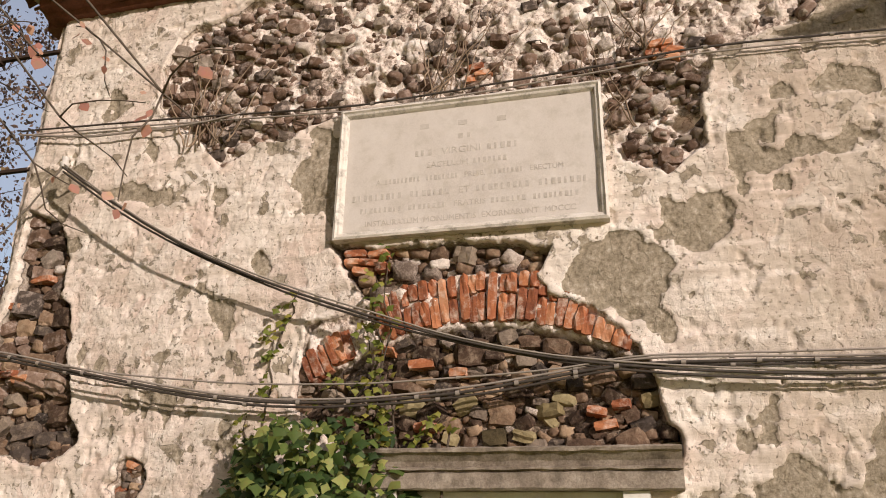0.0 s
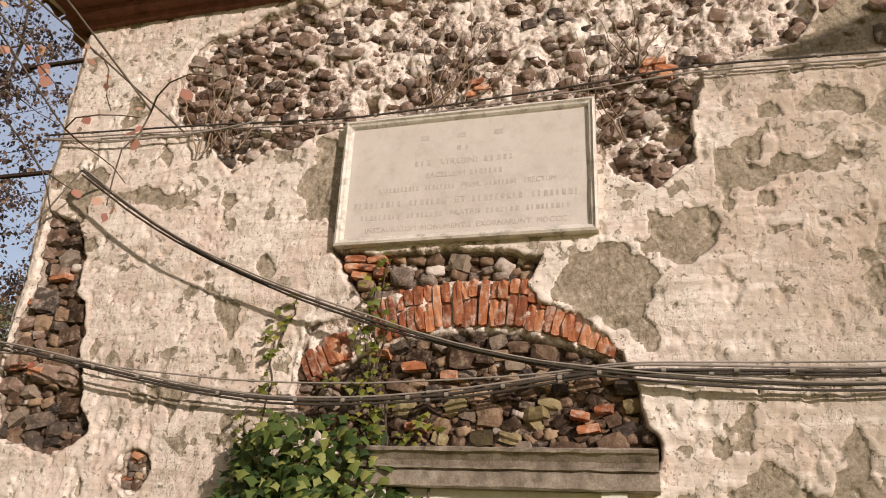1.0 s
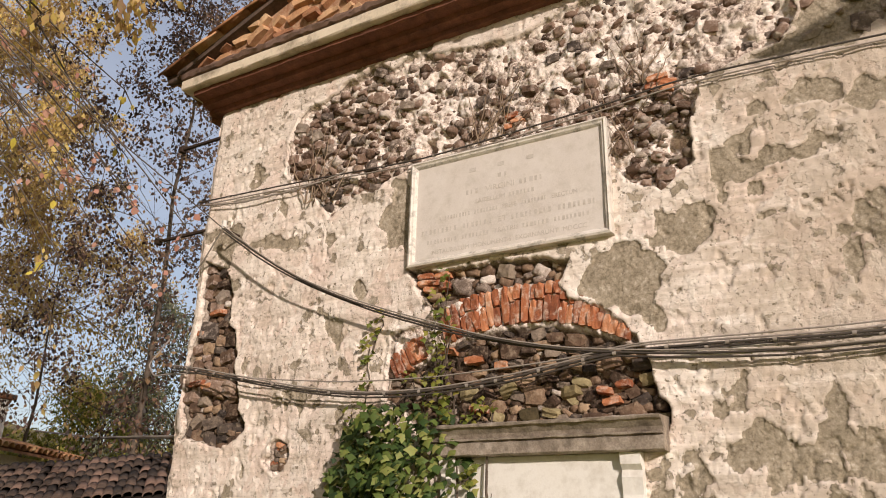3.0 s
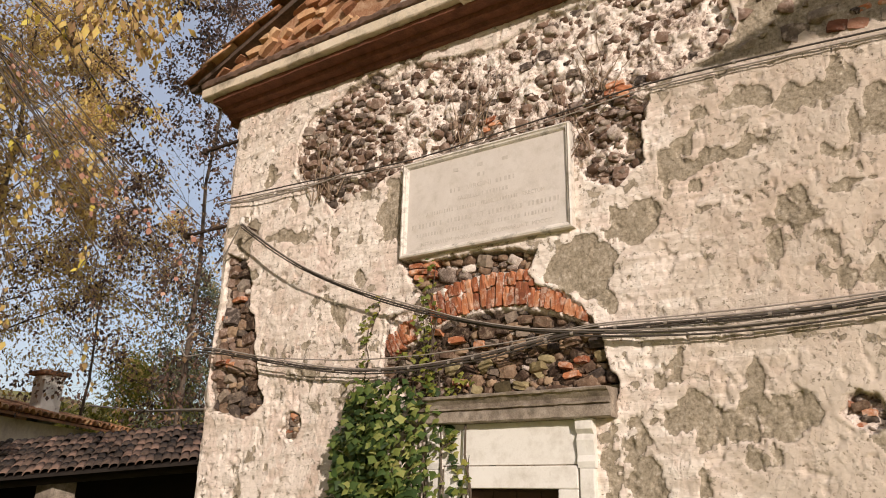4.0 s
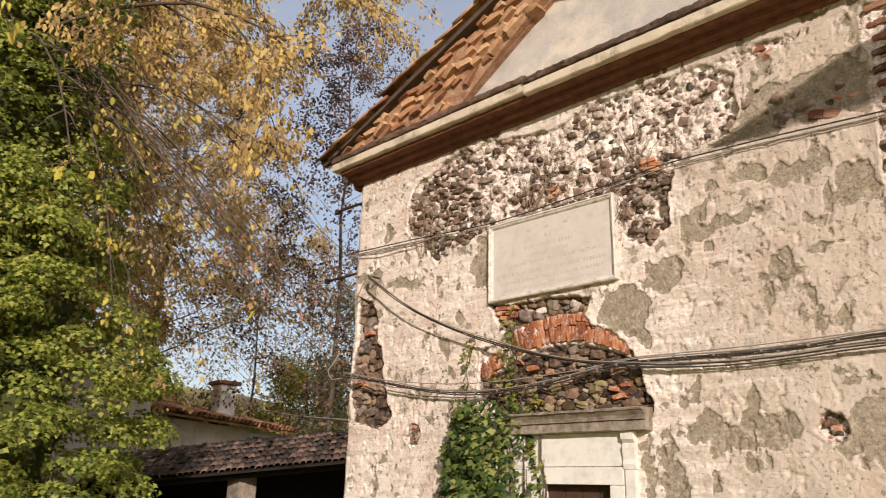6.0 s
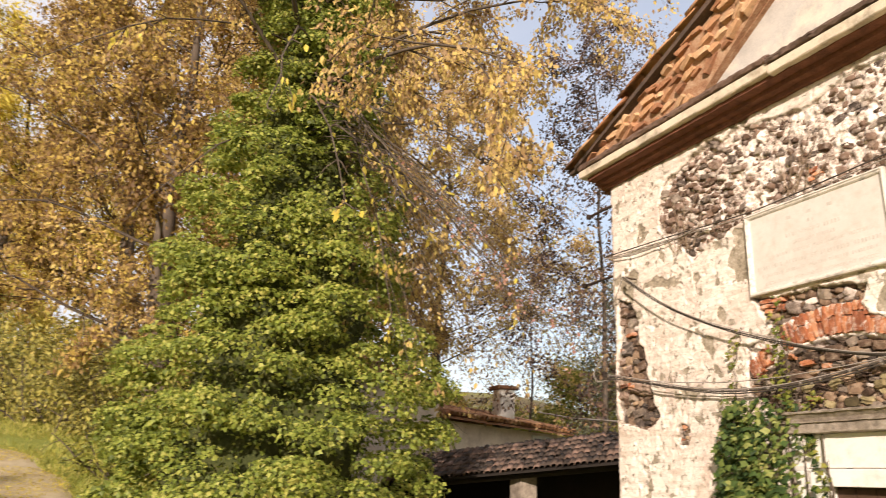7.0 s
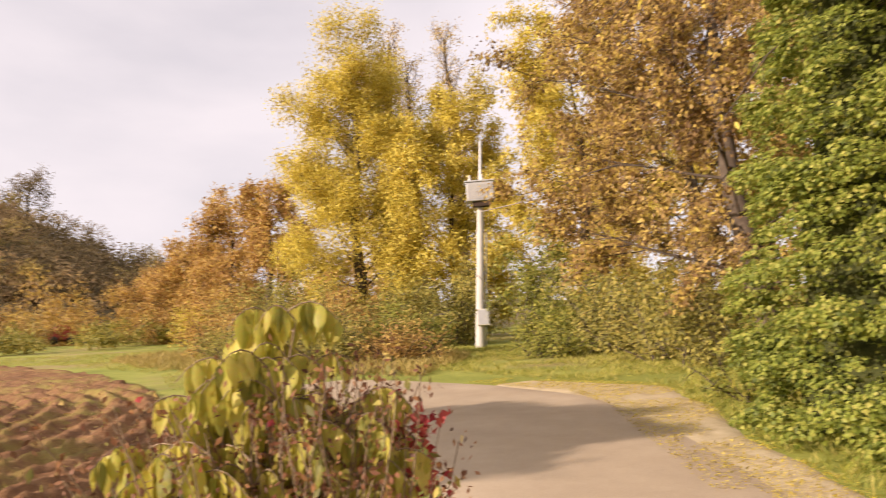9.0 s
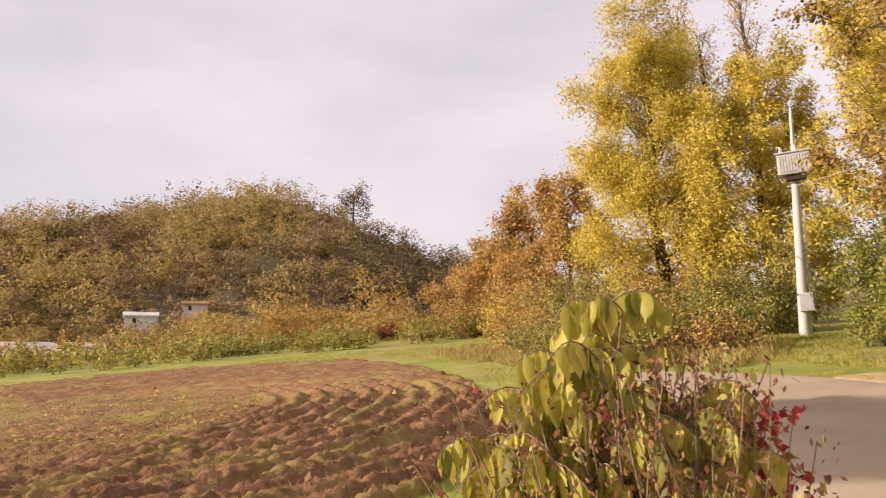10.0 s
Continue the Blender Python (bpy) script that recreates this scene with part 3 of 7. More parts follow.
tagged(ground, "grassy hillside with worn turf and bare soil", "ground", kind="structure")


def strip(name, centre, widths, lift, material, n=160, across=9, rough=0.0, seed=3):
    """A band over the ground along a smooth line."""
    c = np.array(centre, float)
    t = np.linspace(0, len(c) - 1, n)
    k = np.arange(len(c))
    px, py, wd = np.interp(t, k, c[:, 0]), np.interp(t, k, c[:, 1]), np.interp(t, k, widths)
    for _ in range(12):
        px[1:-1] = (px[:-2] + px[1:-1] * 2 + px[2:]) / 4
        py[1:-1] = (py[:-2] + py[1:-1] * 2 + py[2:]) / 4
    tx, ty = np.gradient(px), np.gradient(py)
    q = np.hypot(tx, ty)
    nx, ny = -ty / q, tx / q
    s = np.linspace(-0.5, 0.5, across)
    edge = 1 + rough * (fbm(t * 2.2, t * 0 + 2, 4, seed) - 0.5)
    X = px[:, None] + nx[:, None] * s[None] * (wd * edge)[:, None]
    Y = py[:, None] + ny[:, None] * s[None] * (wd * edge)[:, None]
    Z = ground_z(X, Y) + lift - 0.03 * (np.abs(s[None]) > 0.49)
    V = np.stack([X, Y, Z], -1).reshape(-1, 3)
    i, j = np.meshgrid(np.arange(n - 1), np.arange(across - 1), indexing="ij")
    a = i * across + j
    F = np.stack([a, a + across, a + across + 1, a + 1], -1).reshape(-1, 4)
    return fast_mesh(name, V, F[:, ::-1], material, True)


ROAD = [(16, -2.4), (9, -1.9), (4.5, -1.7), (1, -2.0), (-2.5, -2.8), (-5.5, -3.8), (-8.0, -5.2), (-9.8, -7.2), (-10.9, -8.8), (-11.8, -10.2)]
road = part("road", strip("road", ROAD, [2.7, 2.7, 2.7, 2.7, 2.8, 3.1, 3.8, 3.6, 2.8, 2.0], 0.05, M["asphalt"], 220, 13, 0.05))
tagged(road, "dusty grey-brown asphalt lane bending uphill", "road", kind="structure")
verge = part("verge", strip("verge", [(16, -0.9), (9, -0.4), (4.5, -0.25), (1, -0.5), (-2.5, -1.25), (-5.5, -2.1), (-8.0, -2.7), (-10.2, -3.6), (-11.6, -5.6)],
                            [0.7, 0.7, 0.7, 0.7, 0.8, 0.9, 1.5, 2.2, 1.2], 0.035, M["litter"], 160, 9, 0.5))
tagged(verge, "straw-coloured verge of dry leaves and grit beside the lane", "verge", kind="structure")

# the ploughed field, with curved ridges
fx, fy = np.meshgrid(np.concatenate([np.arange(-20, -10, 0.15), np.arange(-10, 4.5, 0.062)]), np.concatenate([np.arange(-39, -17, 0.17), np.arange(-17, -6.3, 0.062)]), indexing="ij")
ring = np.hypot(fx + 1.1, fy + 20.3) + 0.25 * (fbm(fx * 0.5, fy * 0.5, 2, 6) - 0.5)
rows = (np.abs(((ring / 0.50) % 1.0) - 0.5) * 2) * smooth(6.2, 7.6, ring)
FZ = ground_z(fx, fy) + 0.02 + 0.115 * rows * (0.5 + fbm(fx * 3.1, fy * 3.1, 2, 33)) + 0.05 * (fbm(fx * 2.6, fy * 2.6, 3, 21) - 0.5) + 0.055 * (fbm(fx * 8.5, fy * 8.5, 2, 27) - 0.5) + 0.024 * np.random.RandomState(19).randn(*fx.shape) * smooth(26, 12, np.hypot(fx - 3.9, fy + 2.2))
keep = poly_dist(fx, fy, [(3, -7.2), (-1.1, -7.0), (-4.8, -8.4), (-8.6, -11.5), (-12.8, -16.5), (-18, -25), (-17.5, -32), (-13.5, -37), (-6, -37), (7, -38), (7, -8)]) + 1.2 * (fbm(fx * 0.6, fy * 0.6, 3, 4) - 0.5) < 0
FZ = np.where(keep, FZ, FZ - 0.16)
idx = np.arange(fx.size).reshape(fx.shape)
FF = np.stack([idx[:-1, :-1], idx[1:, :-1], idx[1:, 1:], idx[:-1, 1:]], -1)[keep[:-1, :-1] | keep[1:, 1:]].reshape(-1, 4)
field = part("field", fast_mesh("field", np.stack([fx, fy, FZ], -1).reshape(-1, 3), FF, M["earth"], False))
tagged(field, "ploughed brown field with curved weedy ridges", "field", kind="structure")


# ---- chapel ----
WALL = 3.92
LEFT, RIGHT = -3.83, 2.62
chapel = thing("chapel", (-0.6, WALL, -0.32), "old chapel of rubble stone with flaking cream plaster", "chapel")
CH = Matrix.Translation((0.6, -WALL, 0.32))     # puts parts given in world places under the chapel

UPPER = [(-2.85, 4.95), (-2.73, 5.12), (-1.98, 5.33), (-1.23, 5.27), (-0.69, 5.22), (-0.19, 5.33), (0.38, 5.30), (0.89, 5.27), (1.12, 5.07), (1.16, 4.77), (1.03, 4.58),
         (0.62, 4.5), (0.5, 4.40), (0.45, 4.07), (0.46, 3.87), (0.29, 3.74), (0.06, 3.85), (-0.05, 4.0), (-0.02, 4.30), (-1.56, 4.35), (-1.88, 4.19), (-2.22, 4.17), (-2.36, 4.05), (-2.64, 4.36), (-2.86, 4.6)]
# outline of the canopy's wedge shadow, painted into the plaster as darker under coat
SHADE_WEDGE = [(1.12, 4.62), (1.35, 4.85), (2.12, 4.95), (2.15, 4.46), (0.75, 4.47)]
QUOIN_R = [(2.13, 5.3), (2.7, 5.3), (2.7, 3.6), (2.12, 3.66)]
QUOIN_A = [(-3.70, 3.88), (-3.46, 3.84), (-3.32, 3.62), (-3.30, 3.3), (-3.18, 3.0), (-3.22, 2.86), (-3.76, 2.86), (-3.70, 3.2), (-3.62, 3.4), (-3.70, 3.6)]
QUOIN_B = [(-3.78, 2.9), (-3.20, 2.88), (-3.10, 2.6), (-3.02, 2.42), (-3.2, 2.26), (-3.5, 2.36), (-3.70, 2.42)]
ARCH = [(-1.60, 3.47), (-1.47, 3.3), (-1.36, 3.12), (-1.70, 3.04), (-1.76, 2.8), (-1.74, 2.58), (-1.42, 2.34), (-1.42, 2.2), (0.16, 2.2), (0.2, 2.36), (0.12, 2.62), (0.06, 2.82), (-0.18, 3.0), (-0.43, 3.24), (-0.38, 3.40)]
SPOTS = [(-2.66, 2.22, 0.11, 0.11), (1.56, 2.15, 0.09, 0.10), (0.36, 4.03, 0.10, 0.09), (1.32, 5.2, 0.34, 0.08), (2.5, 2.2, 0.2, 0.25)]
BARE = [(1.12, 4.13, 0.22, 0.09), (1.55, 4.08, 0.30, 0.12), (0.95, 3.80, 0.22, 0.07), (0.80, 3.92, 0.09, 0.14), (1.95, 3.85, 0.16, 0.24), (1.32, 3.42, 0.10, 0.10), (1.22, 3.55, 0.07, 0.05), (1.7, 3.42, 0.16, 0.06), (0.85, 3.45, 0.10, 0.06), (0.34, 3.46, 0.20, 0.16),
        (0.62, 2.18, 0.2, 0.14), (1.15, 2.13, 0.24, 0.13), (0.85, 2.02, 0.15, 0.08), (-0.05, 3.2, 0.3, 0.24), (0.1, 2.98, 0.16, 0.14), (-1.68, 3.95, 0.16, 0.32), (-2.9, 3.95, 0.35, 0.10),
        (0.7, 3.8, 0.18, 0.09), (1.9, 2.1, 0.28, 0.3), (2.0, 1.75, 0.18, 0.16), (0.3, 1.75, 0.12, 0.3), (-3.45, 4.05, 0.2, 0.16), (0.33, 3.08, 0.05, 0.045), (-3.2, 4.6, 0.09, 0.14)]


def ellipse_dist(x, z, e):
    ex, ez, a, b = e
    return (np.hypot((x - ex) / a, (z - ez) / b) - 1) * min(a, b)


def bed_dist(x, z):
    """How far outside the fallen-plaster patches a place on the wall lies."""
    wx, wz = x + 0.16 * (fbm(x * 4.2, z * 4.2, 5, 31) - 0.5), z + 0.16 * (fbm(x * 4.2, z * 4.2, 5, 57) - 0.5)
    d = poly_dist(wx, wz, UPPER)
    for p in (QUOIN_R, QUOIN_A, QUOIN_B, ARCH):
        d = np.minimum(d, poly_dist(wx, wz, p))
    for e in SPOTS:
        d = np.minimum(d, ellipse_dist(wx, wz, e) + 0.10 * (fbm(x * 9, z * 9, 4, 23) - 0.5))
    return d


def earth_at(x, z):
    """1 in the deep, earthy patches: over the door and at the outer corner."""
    d = poly_dist(x, z, ARCH)
    for p in (QUOIN_A, QUOIN_B):
        d = np.minimum(d, poly_dist(x, z, p))
    return smooth(0.06, 0.0, d)


def arch_band(x, z):
    """1 where mortar fills the joints of the brick arch."""
    return smooth(0.17, 0.13, np.abs(np.hypot(x + 0.75, z - 1.5) - 1.62)) * smooth(-1.72, -1.66, x) * smooth(0.06, 0.0, x) * smooth(2.75, 2.8, z)


def facade_skin():
    xs = np.arange(LEFT, RIGHT + 0.001, 0.0105)
    zs = np.concatenate([np.linspace(-0.5, 1.5, 40), np.arange(1.51, 5.45, 0.0105)])
    x, z = np.meshgrid(xs, zs, indexing="ij")
    d = bed_dist(x, z)
    bed = smooth(0.006, -0.010, d)
    wx, wz = x + 0.34 * (fbm(x * 5.3, z * 5.3, 5, 11) - 0.5), z + 0.26 * (fbm(x * 5.3, z * 5.3, 5, 77) - 0.5)
    e = np.full(x.shape, 9.0)
    for b in BARE:
        e = np.minimum(e, ellipse_dist(wx, wz, b) + 0.022)
    e = np.minimum(e, poly_dist(wx, wz, SHADE_WEDGE))
    e = e + 0.09 * (fbm(x * 13, z * 11, 4, 83) - 0.5)
    flake = (0.685 - fbm(x * 5.6, z * 4.0, 6, 91)) * 0.4
    e = np.minimum(e, flake)
    coat = smooth(-0.006, 0.008, e) * (1 - bed)
    h = 0.030 * (fbm(x * 0.9, z * 0.9, 3, 2) - 0.5) + 0.010 * (fbm(x * 5, z * 5, 4, 3) - 0.5) + 0.006 * (fbm(x * 19, z * 14, 3, 6) - 0.5) * (0.15 + 0.9 * smooth(0.4, 0.6, fbm(x * 1.3, z * 1.3, 3, 28))) + 0.005 * (vnoise(x * 52, z * 40, 8) - 0.5)
    h = h + 0.013 * coat
    skin = fbm(x * 8.5, z * 6.2, 5, 121)
    h = h + (0.0022 * smooth(0.47, 0.485, skin) + 0.0022 * smooth(0.58, 0.595, skin)) * (1 - bed)
    pits = smooth(0.66, 0.76, fbm(x * 13, z * 11, 3, 44))
    h = h - 0.012 * pits * (1 - bed)
    flush = smooth(4.3, 4.5, z) * smooth(-1.9, -1.5, x)
    earth = earth_at(x, z) * bed
    h = h - bed * (0.042 - 0.022 * flush + 0.035 * earth - 0.056 * arch_band(x, z) - (0.06 + 0.025 * flush) * (fbm(x * 12, z * 12, 4, 61) - 0.5) - 0.045 * (fbm(x * 27, z * 27, 3, 63) - 0.5))
    lip = smooth(0.05, 0.0, np.abs(d - 0.012)) * (1 - bed)
    h = h + 0.006 * lip
    # putlog hole over the plaque
    hole = np.maximum(np.abs(x + 1.44) - 0.045, np.abs(z - 4.475) - 0.055) + 0.02 * (vnoise(x * 30, z * 30, 3) - 0.5)
    h = h - 0.20 * smooth(0.006, -0.006, hole)
    hole = ellipse_dist(x, z, (0.36, 4.05, 0.055, 0.05)) + 0.02 * (vnoise(x * 25, z * 25, 9) - 0.5)
    h = h - 0.10 * smooth(0.008, -0.008, hole)
    # worn outer corner
    h = h - 0.06 * smooth(0.10, 0.0, x - LEFT) * (0.4 + fbm(z * 5, x * 5, 3, 71))
    y = WALL - h
    V = np.stack([x + 0.03 * smooth(0.06, 0.0, x - LEFT) * (fbm(z * 3, z * 0, 3, 15) - 0.3), y, z], -1).reshape(-1, 3)
    idx = np.arange(x.size).reshape(x.shape)
    F = np.stack([idx[:-1, :-1], idx[1:, :-1], idx[1:, 1:], idx[:-1, 1:]], -1)
    cx, cz = (x[:-1, :-1] + x[1:, 1:]) / 2, (z[:-1, :-1] + z[1:, 1:]) / 2
    F = F[~((cx > -1.06) & (cx < -0.10) & (cz < 1.85))].reshape(-1, 4)
    me = fast_mesh("facade_wall", V, F, M["plaster"], True)
    for key, val in (("coat", coat), ("bed", bed), ("earth", earth * (1 - arch_band(x, z)))):
        a = me.attributes.new(key, "FLOAT", "POINT")
        a.data.foreach_set("value", np.ascontiguousarray(val, dtype=np.float32).ravel())
    return me


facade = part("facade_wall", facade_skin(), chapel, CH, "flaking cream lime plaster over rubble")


def wall_mesh(name, outline, y0, y1, material):
    """A flat outline in x and z with thickness."""
    n = len(outline)
    v = [(x, y0, z) for x, z in outline] + [(x, y1, z) for x, z in outline]
    f = [tuple(range(n)), tuple(range(2 * n - 1, n - 1, -1))] + [(i, i + n, (i + 1) % n + n, (i + 1) % n) for i in range(n)]
    return mesh(name, v, f, material)


APEX = (-0.62, 7.04)
part("wall_core", wall_mesh("wall_core", [(LEFT + 0.02, -0.5), (-1.06, -0.5), (-1.06, 1.85), (-0.10, 1.85), (-0.10, -0.5), (RIGHT - 0.02, -0.5), (RIGHT - 0.02, 5.46), (LEFT + 0.02, 5.46)], 4.14, 4.5, M["cream"]), chapel, CH)
part("gable_wall", wall_mesh("gable_wall", [(-3.7, 5.46), (2.5, 5.46), (2.5, 5.72), (APEX[0], 6.92), (-3.7, 5.72)], 3.90, 4.4, M["gable"]), chapel, CH, "grey-cream rendered gable")
part("side_wall", box_mesh("side_wall", (LEFT + 0.0, 4.10, -0.5), (LEFT + 0.4, 11.0, 5.5), M["cream"]), chapel, CH)
part("side_wall", box_mesh("side_wall", (RIGHT - 0.4, 4.10, -0.5), (RIGHT + 0.0, 11.0, 5.5), M["cream"]), chapel, CH)
part("rear_wall", wall_mesh("rear_wall", [(LEFT, -0.5), (RIGHT, -0.5), (RIGHT, 5.66), (APEX[0], 6.95), (LEFT, 5.66)], 11.0, 11.4, M["cream"]), chapel, CH)

# eave cornice across the facade: brick corbel, painted fascia, thin slabs on top
corbel = part("corbel", extrude_x("corbel", [(3.95, 5.385), (3.86, 5.385), (3.85, 5.425), (3.77, 5.435), (3.76, 5.475), (3.64, 5.48), (3.635, 5.518), (3.95, 5.518)], LEFT - 0.05, RIGHT + 0.3, M["brick_dark"], 0.06, 0.005, 4), chapel, CH, "dark brick corbel under the cornice")
for x0, x1, lift, sd in ((-3.97, -0.86, -0.03, 5), (-0.85, RIGHT + 0.35, -0.06, 6)):
    part("fascia", extrude_x("fascia", [(3.95, 5.55 + lift), (3.575, 5.55 + lift), (3.565, 5.56 + lift), (3.56, 5.64 + lift), (3.58, 5.655 + lift), (3.95, 5.655 + lift)], x0, x1, M["cream"], 0.10, 0.003, sd), chapel, CH, "cream painted fascia moulding")
    part("top_slab", extrude_x("top_slab", [(3.95, 5.66 + lift), (3.545, 5.66 + lift), (3.53, 5.685 + lift), (3.60, 5.688 + lift), (3.59, 5.693 + lift), (3.555, 5.698 + lift), (3.55, 5.722 + lift), (3.62, 5.727 + lift), (3.60, 5.735 + lift), (3.60, 5.755 + lift), (3.95, 5.765 + lift)], x0, x1, M["old_tile"], 0.05, 0.009, sd + 9), chapel, CH, "thin mossy slabs over the fascia")
part("eave_return", box_mesh("eave_return", (-3.97, 3.96, 5.385), (LEFT, 11.2, 5.625), M["brick_dark"], 0.01), chapel, CH)

# raking eave: broken courses of bricks and tiles stepping out over the gable
SLOPE = 0.41
RAKE0 = Vector((-3.95, 0, 5.67))
rake_u = Vector((1, 0, SLOPE)).normalized()
rake_v = Vector((-rake_u.z, 0, rake_u.x))
RAKE_LEN = (APEX[0] - RAKE0.x) / rake_u.x
RAKE_R = Matrix.Rotation(-math.atan2(rake_u.z, rake_u.x), 4, "Y")
LOW0 = Vector((-2.20, 0, 5.735))           # where the lowest course leaves the cornice
rake = part("raking_eave", wall_mesh("raking_eave", [(-3.88, 5.725), (-2.2, 5.725), (APEX[0], 6.70), (2.65, 5.66), (2.65, 5.72), (APEX[0], 6.99), (-3.88, 5.745)], 3.84, 4.4, M["verge_mortar"]), chapel, CH, "broken brick verge under terracotta tiles")


def chipped_brick(seed, material, sx, sy, sz):
    """A worn brick with knocked corners and uneven faces."""
    r = random.Random(seed)
    bm = bmesh.new()
    bmesh.ops.create_cube(bm, size=2.0)
    bmesh.ops.subdivide_edges(bm, edges=bm.edges[:], cuts=1, use_grid_fill=True)
    for v in bm.verts:
        k = sum(abs(c) > 0.9 for c in v.co)
        f = (1.0, 1.0, 0.97, 0.92)[k] * (1 - (r.uniform(0, 0.12) if k == 3 else r.uniform(0, 0.04)))
        v.co = Vector((v.co.x * f * sx + r.uniform(-0.04, 0.04) * sx, v.co.y * f * sy + r.uniform(-0.004, 0.004), v.co.z * f * sz + r.uniform(-0.003, 0.003)))
    me = bpy.data.meshes.new("brick")
    bm.to_mesh(me)
    bm.free()
    me.materials.append(material)
    return me


# mortar that the courses are bedded in, leaning out with them
bed_v = []
for bx, bz in ((-2.17, 5.74), (APEX[0], 6.72), (APEX[0], 6.98), (-3.80, 5.74)):
    rise = (Vector((bx, 0, bz)) - LOW0).dot(rake_v)
    bed_v.append((bx, WALL - 0.095 - 0.30 * rise, bz))
part("mortar_bed", mesh("mortar_bed", bed_v + [(a, 4.3, c) for a, b, c in bed_v], [(3, 2, 1, 0), (4, 5, 6, 7), (0, 1, 5, 4), (1, 2, 6, 5), (2, 3, 7, 6), (3, 0, 4, 7)], M["verge_mortar"]), rake)
brick_set = [chipped_brick(s, M["verge_brick"], 0.145, 0.09, 0.036) for s in range(10)]
rng = random.Random(11)
for course in range(12):
    for i in range(24):
        s = (i - 12 + 0.5 * (course % 2) + rng.uniform(-0.15, 0.15)) * 0.285
        p = LOW0 + rake_u * s + rake_v * (0.03 + 0.076 * course + rng.uniform(-0.03, 0.03))
        if p.z < 5.765 or p.x > APEX[0] or p.z < 5.76 + 0.62 * (p.x + 2.17) + rng.uniform(-0.05, 0.07) or p.z > RAKE0.z + SLOPE * (p.x - RAKE0.x) + 0.05 or rng.random() < 0.10:
            continue
        p.y = WALL - 0.070 - 0.0232 * course + rng.uniform(-0.022, 0.026)
        part("brick", brick_set[rng.randrange(10)], rake, Matrix.Translation(p) @ RAKE_R @ pose(0, 0, 0, rng.uniform(-9, 9), rng.gauss(0, 10), rng.uniform(-14, 14)) @ Matrix.Diagonal((rng.uniform(0.40, 1.0), 1, rng.uniform(0.75, 1.15), 1)))


def barrel_tile(name, length=0.42, r0=0.085, r1=0.068, t=0.014):
    n, verts, faces = 8, [], []
    for x, r in ((0, r0), (length, r1)):
        for rad in (r, r - t):
            verts += [(x, rad * math.cos(math.pi * k / n), rad * math.sin(math.pi * k / n)) for k in range(n + 1)]
    m = n + 1
    for k in range(n):
        faces += [(k, k + 1, 2 * m + k + 1, 2 * m + k), (m + k + 1, m + k, 3 * m + k, 3 * m + k + 1), (k + 1, k, m + k, m + k + 1), (2 * m + k, 2 * m + k + 1, 3 * m + k + 1, 3 * m + k)]
    faces += [(0, 2 * m, 3 * m, m), (n, m + n, 3 * m + n, 2 * m + n)]
    return mesh(name, verts, faces, M["tile"], True)


tile_me = barrel_tile("roof_tile")
roof = part("roof", wall_mesh("roof", [(-4.02, 5.66), (APEX[0], 7.00), (2.78, 5.66), (2.78, 5.72), (APEX[0], 7.07), (-4.02, 5.72)], 3.535, 11.3, M["old_tile"]), chapel, CH, "terracotta barrel-tile roof")
for row in range(9):
    for i in range(int(RAKE_LEN / 0.33) + 1):
        p = RAKE0 + rake_u * (i * 0.33 - 0.22 + rng.uniform(-0.02, 0.02)) + rake_v * (0.06 + rng.uniform(-0.012, 0.025))
        p.y = 3.52 + row * 0.19 + rng.uniform(-0.015, 0.015)
        part("roof_tile", tile_me, roof, Matrix.Translation(p) @ RAKE_R @ pose(0, 0, 0, rng.uniform(-5, 5), rng.uniform(-1, 4), rng.uniform(-4, 4)))

# door surround
surround = part("door_surround", None, chapel, CH @ Matrix.Translation((-0.57, WALL, 1.3)), "moulded door surround under a stone cornice")
DS = Matrix.Translation((0.57, -WALL, -1.3))
part("cornice", extrude_x("cornice", [(3.96, 2.165), (3.80, 2.165), (3.79, 2.172), (3.788, 2.238), (3.80, 2.243), (3.80, 2.250), (3.778, 2.253), (3.776, 2.262), (3.795, 2.266), (3.785, 2.29), (3.755, 2.322), (3.735, 2.328), (3.73, 2.342), (3.745, 2.35), (3.96, 2.356)], -1.36, 0.185, M["grey_stone"], 0.05, 0.003, 31), surround, DS, "weathered grey stone cornice")
part("frieze", box_mesh("frieze", (-1.13, 3.885, 1.885), (-0.075, 4.0, 2.164), M["white"], 0.006), surround, DS)
part("architrave", box_mesh("architrave", (-1.10, 3.872, 1.735), (-0.085, 4.02, 1.878), M["white"], 0.008), surround, DS)
for x0, x1 in ((-0.225, -0.085), (-1.10, -0.96)):
    part("door_jamb", box_mesh("door_jamb", (x0, 3.874, -0.3), (x1, 4.02, 1.733), M["white"], 0.008), surround, DS)
for x0, x1 in ((-0.07, 0.03), (-1.23, -1.135)):
    part("pilaster", box_mesh("pilaster", (x0, 3.865, -0.32), (x1, 4.0, 1.86), M["white"], 0.008), surround, DS)
    part("bracket", extrude_x("bracket", [(3.96, 1.86), (3.865, 1.86), (3.855, 1.90), (3.865, 1.94), (3.85, 2.03), (3.865, 2.07), (3.835, 2.10), (3.83, 2.162), (3.96, 2.162)], x0 - 0.008, x1 + 0.008, M["white"], 0.03, 0.002, 8), surround, DS)
door = part("door", box_mesh("door", (-0.96, 4.02, -0.3), (-0.225, 4.06, 1.735), M["wood"], 0.004), chapel, CH, "dark weathered wooden door")
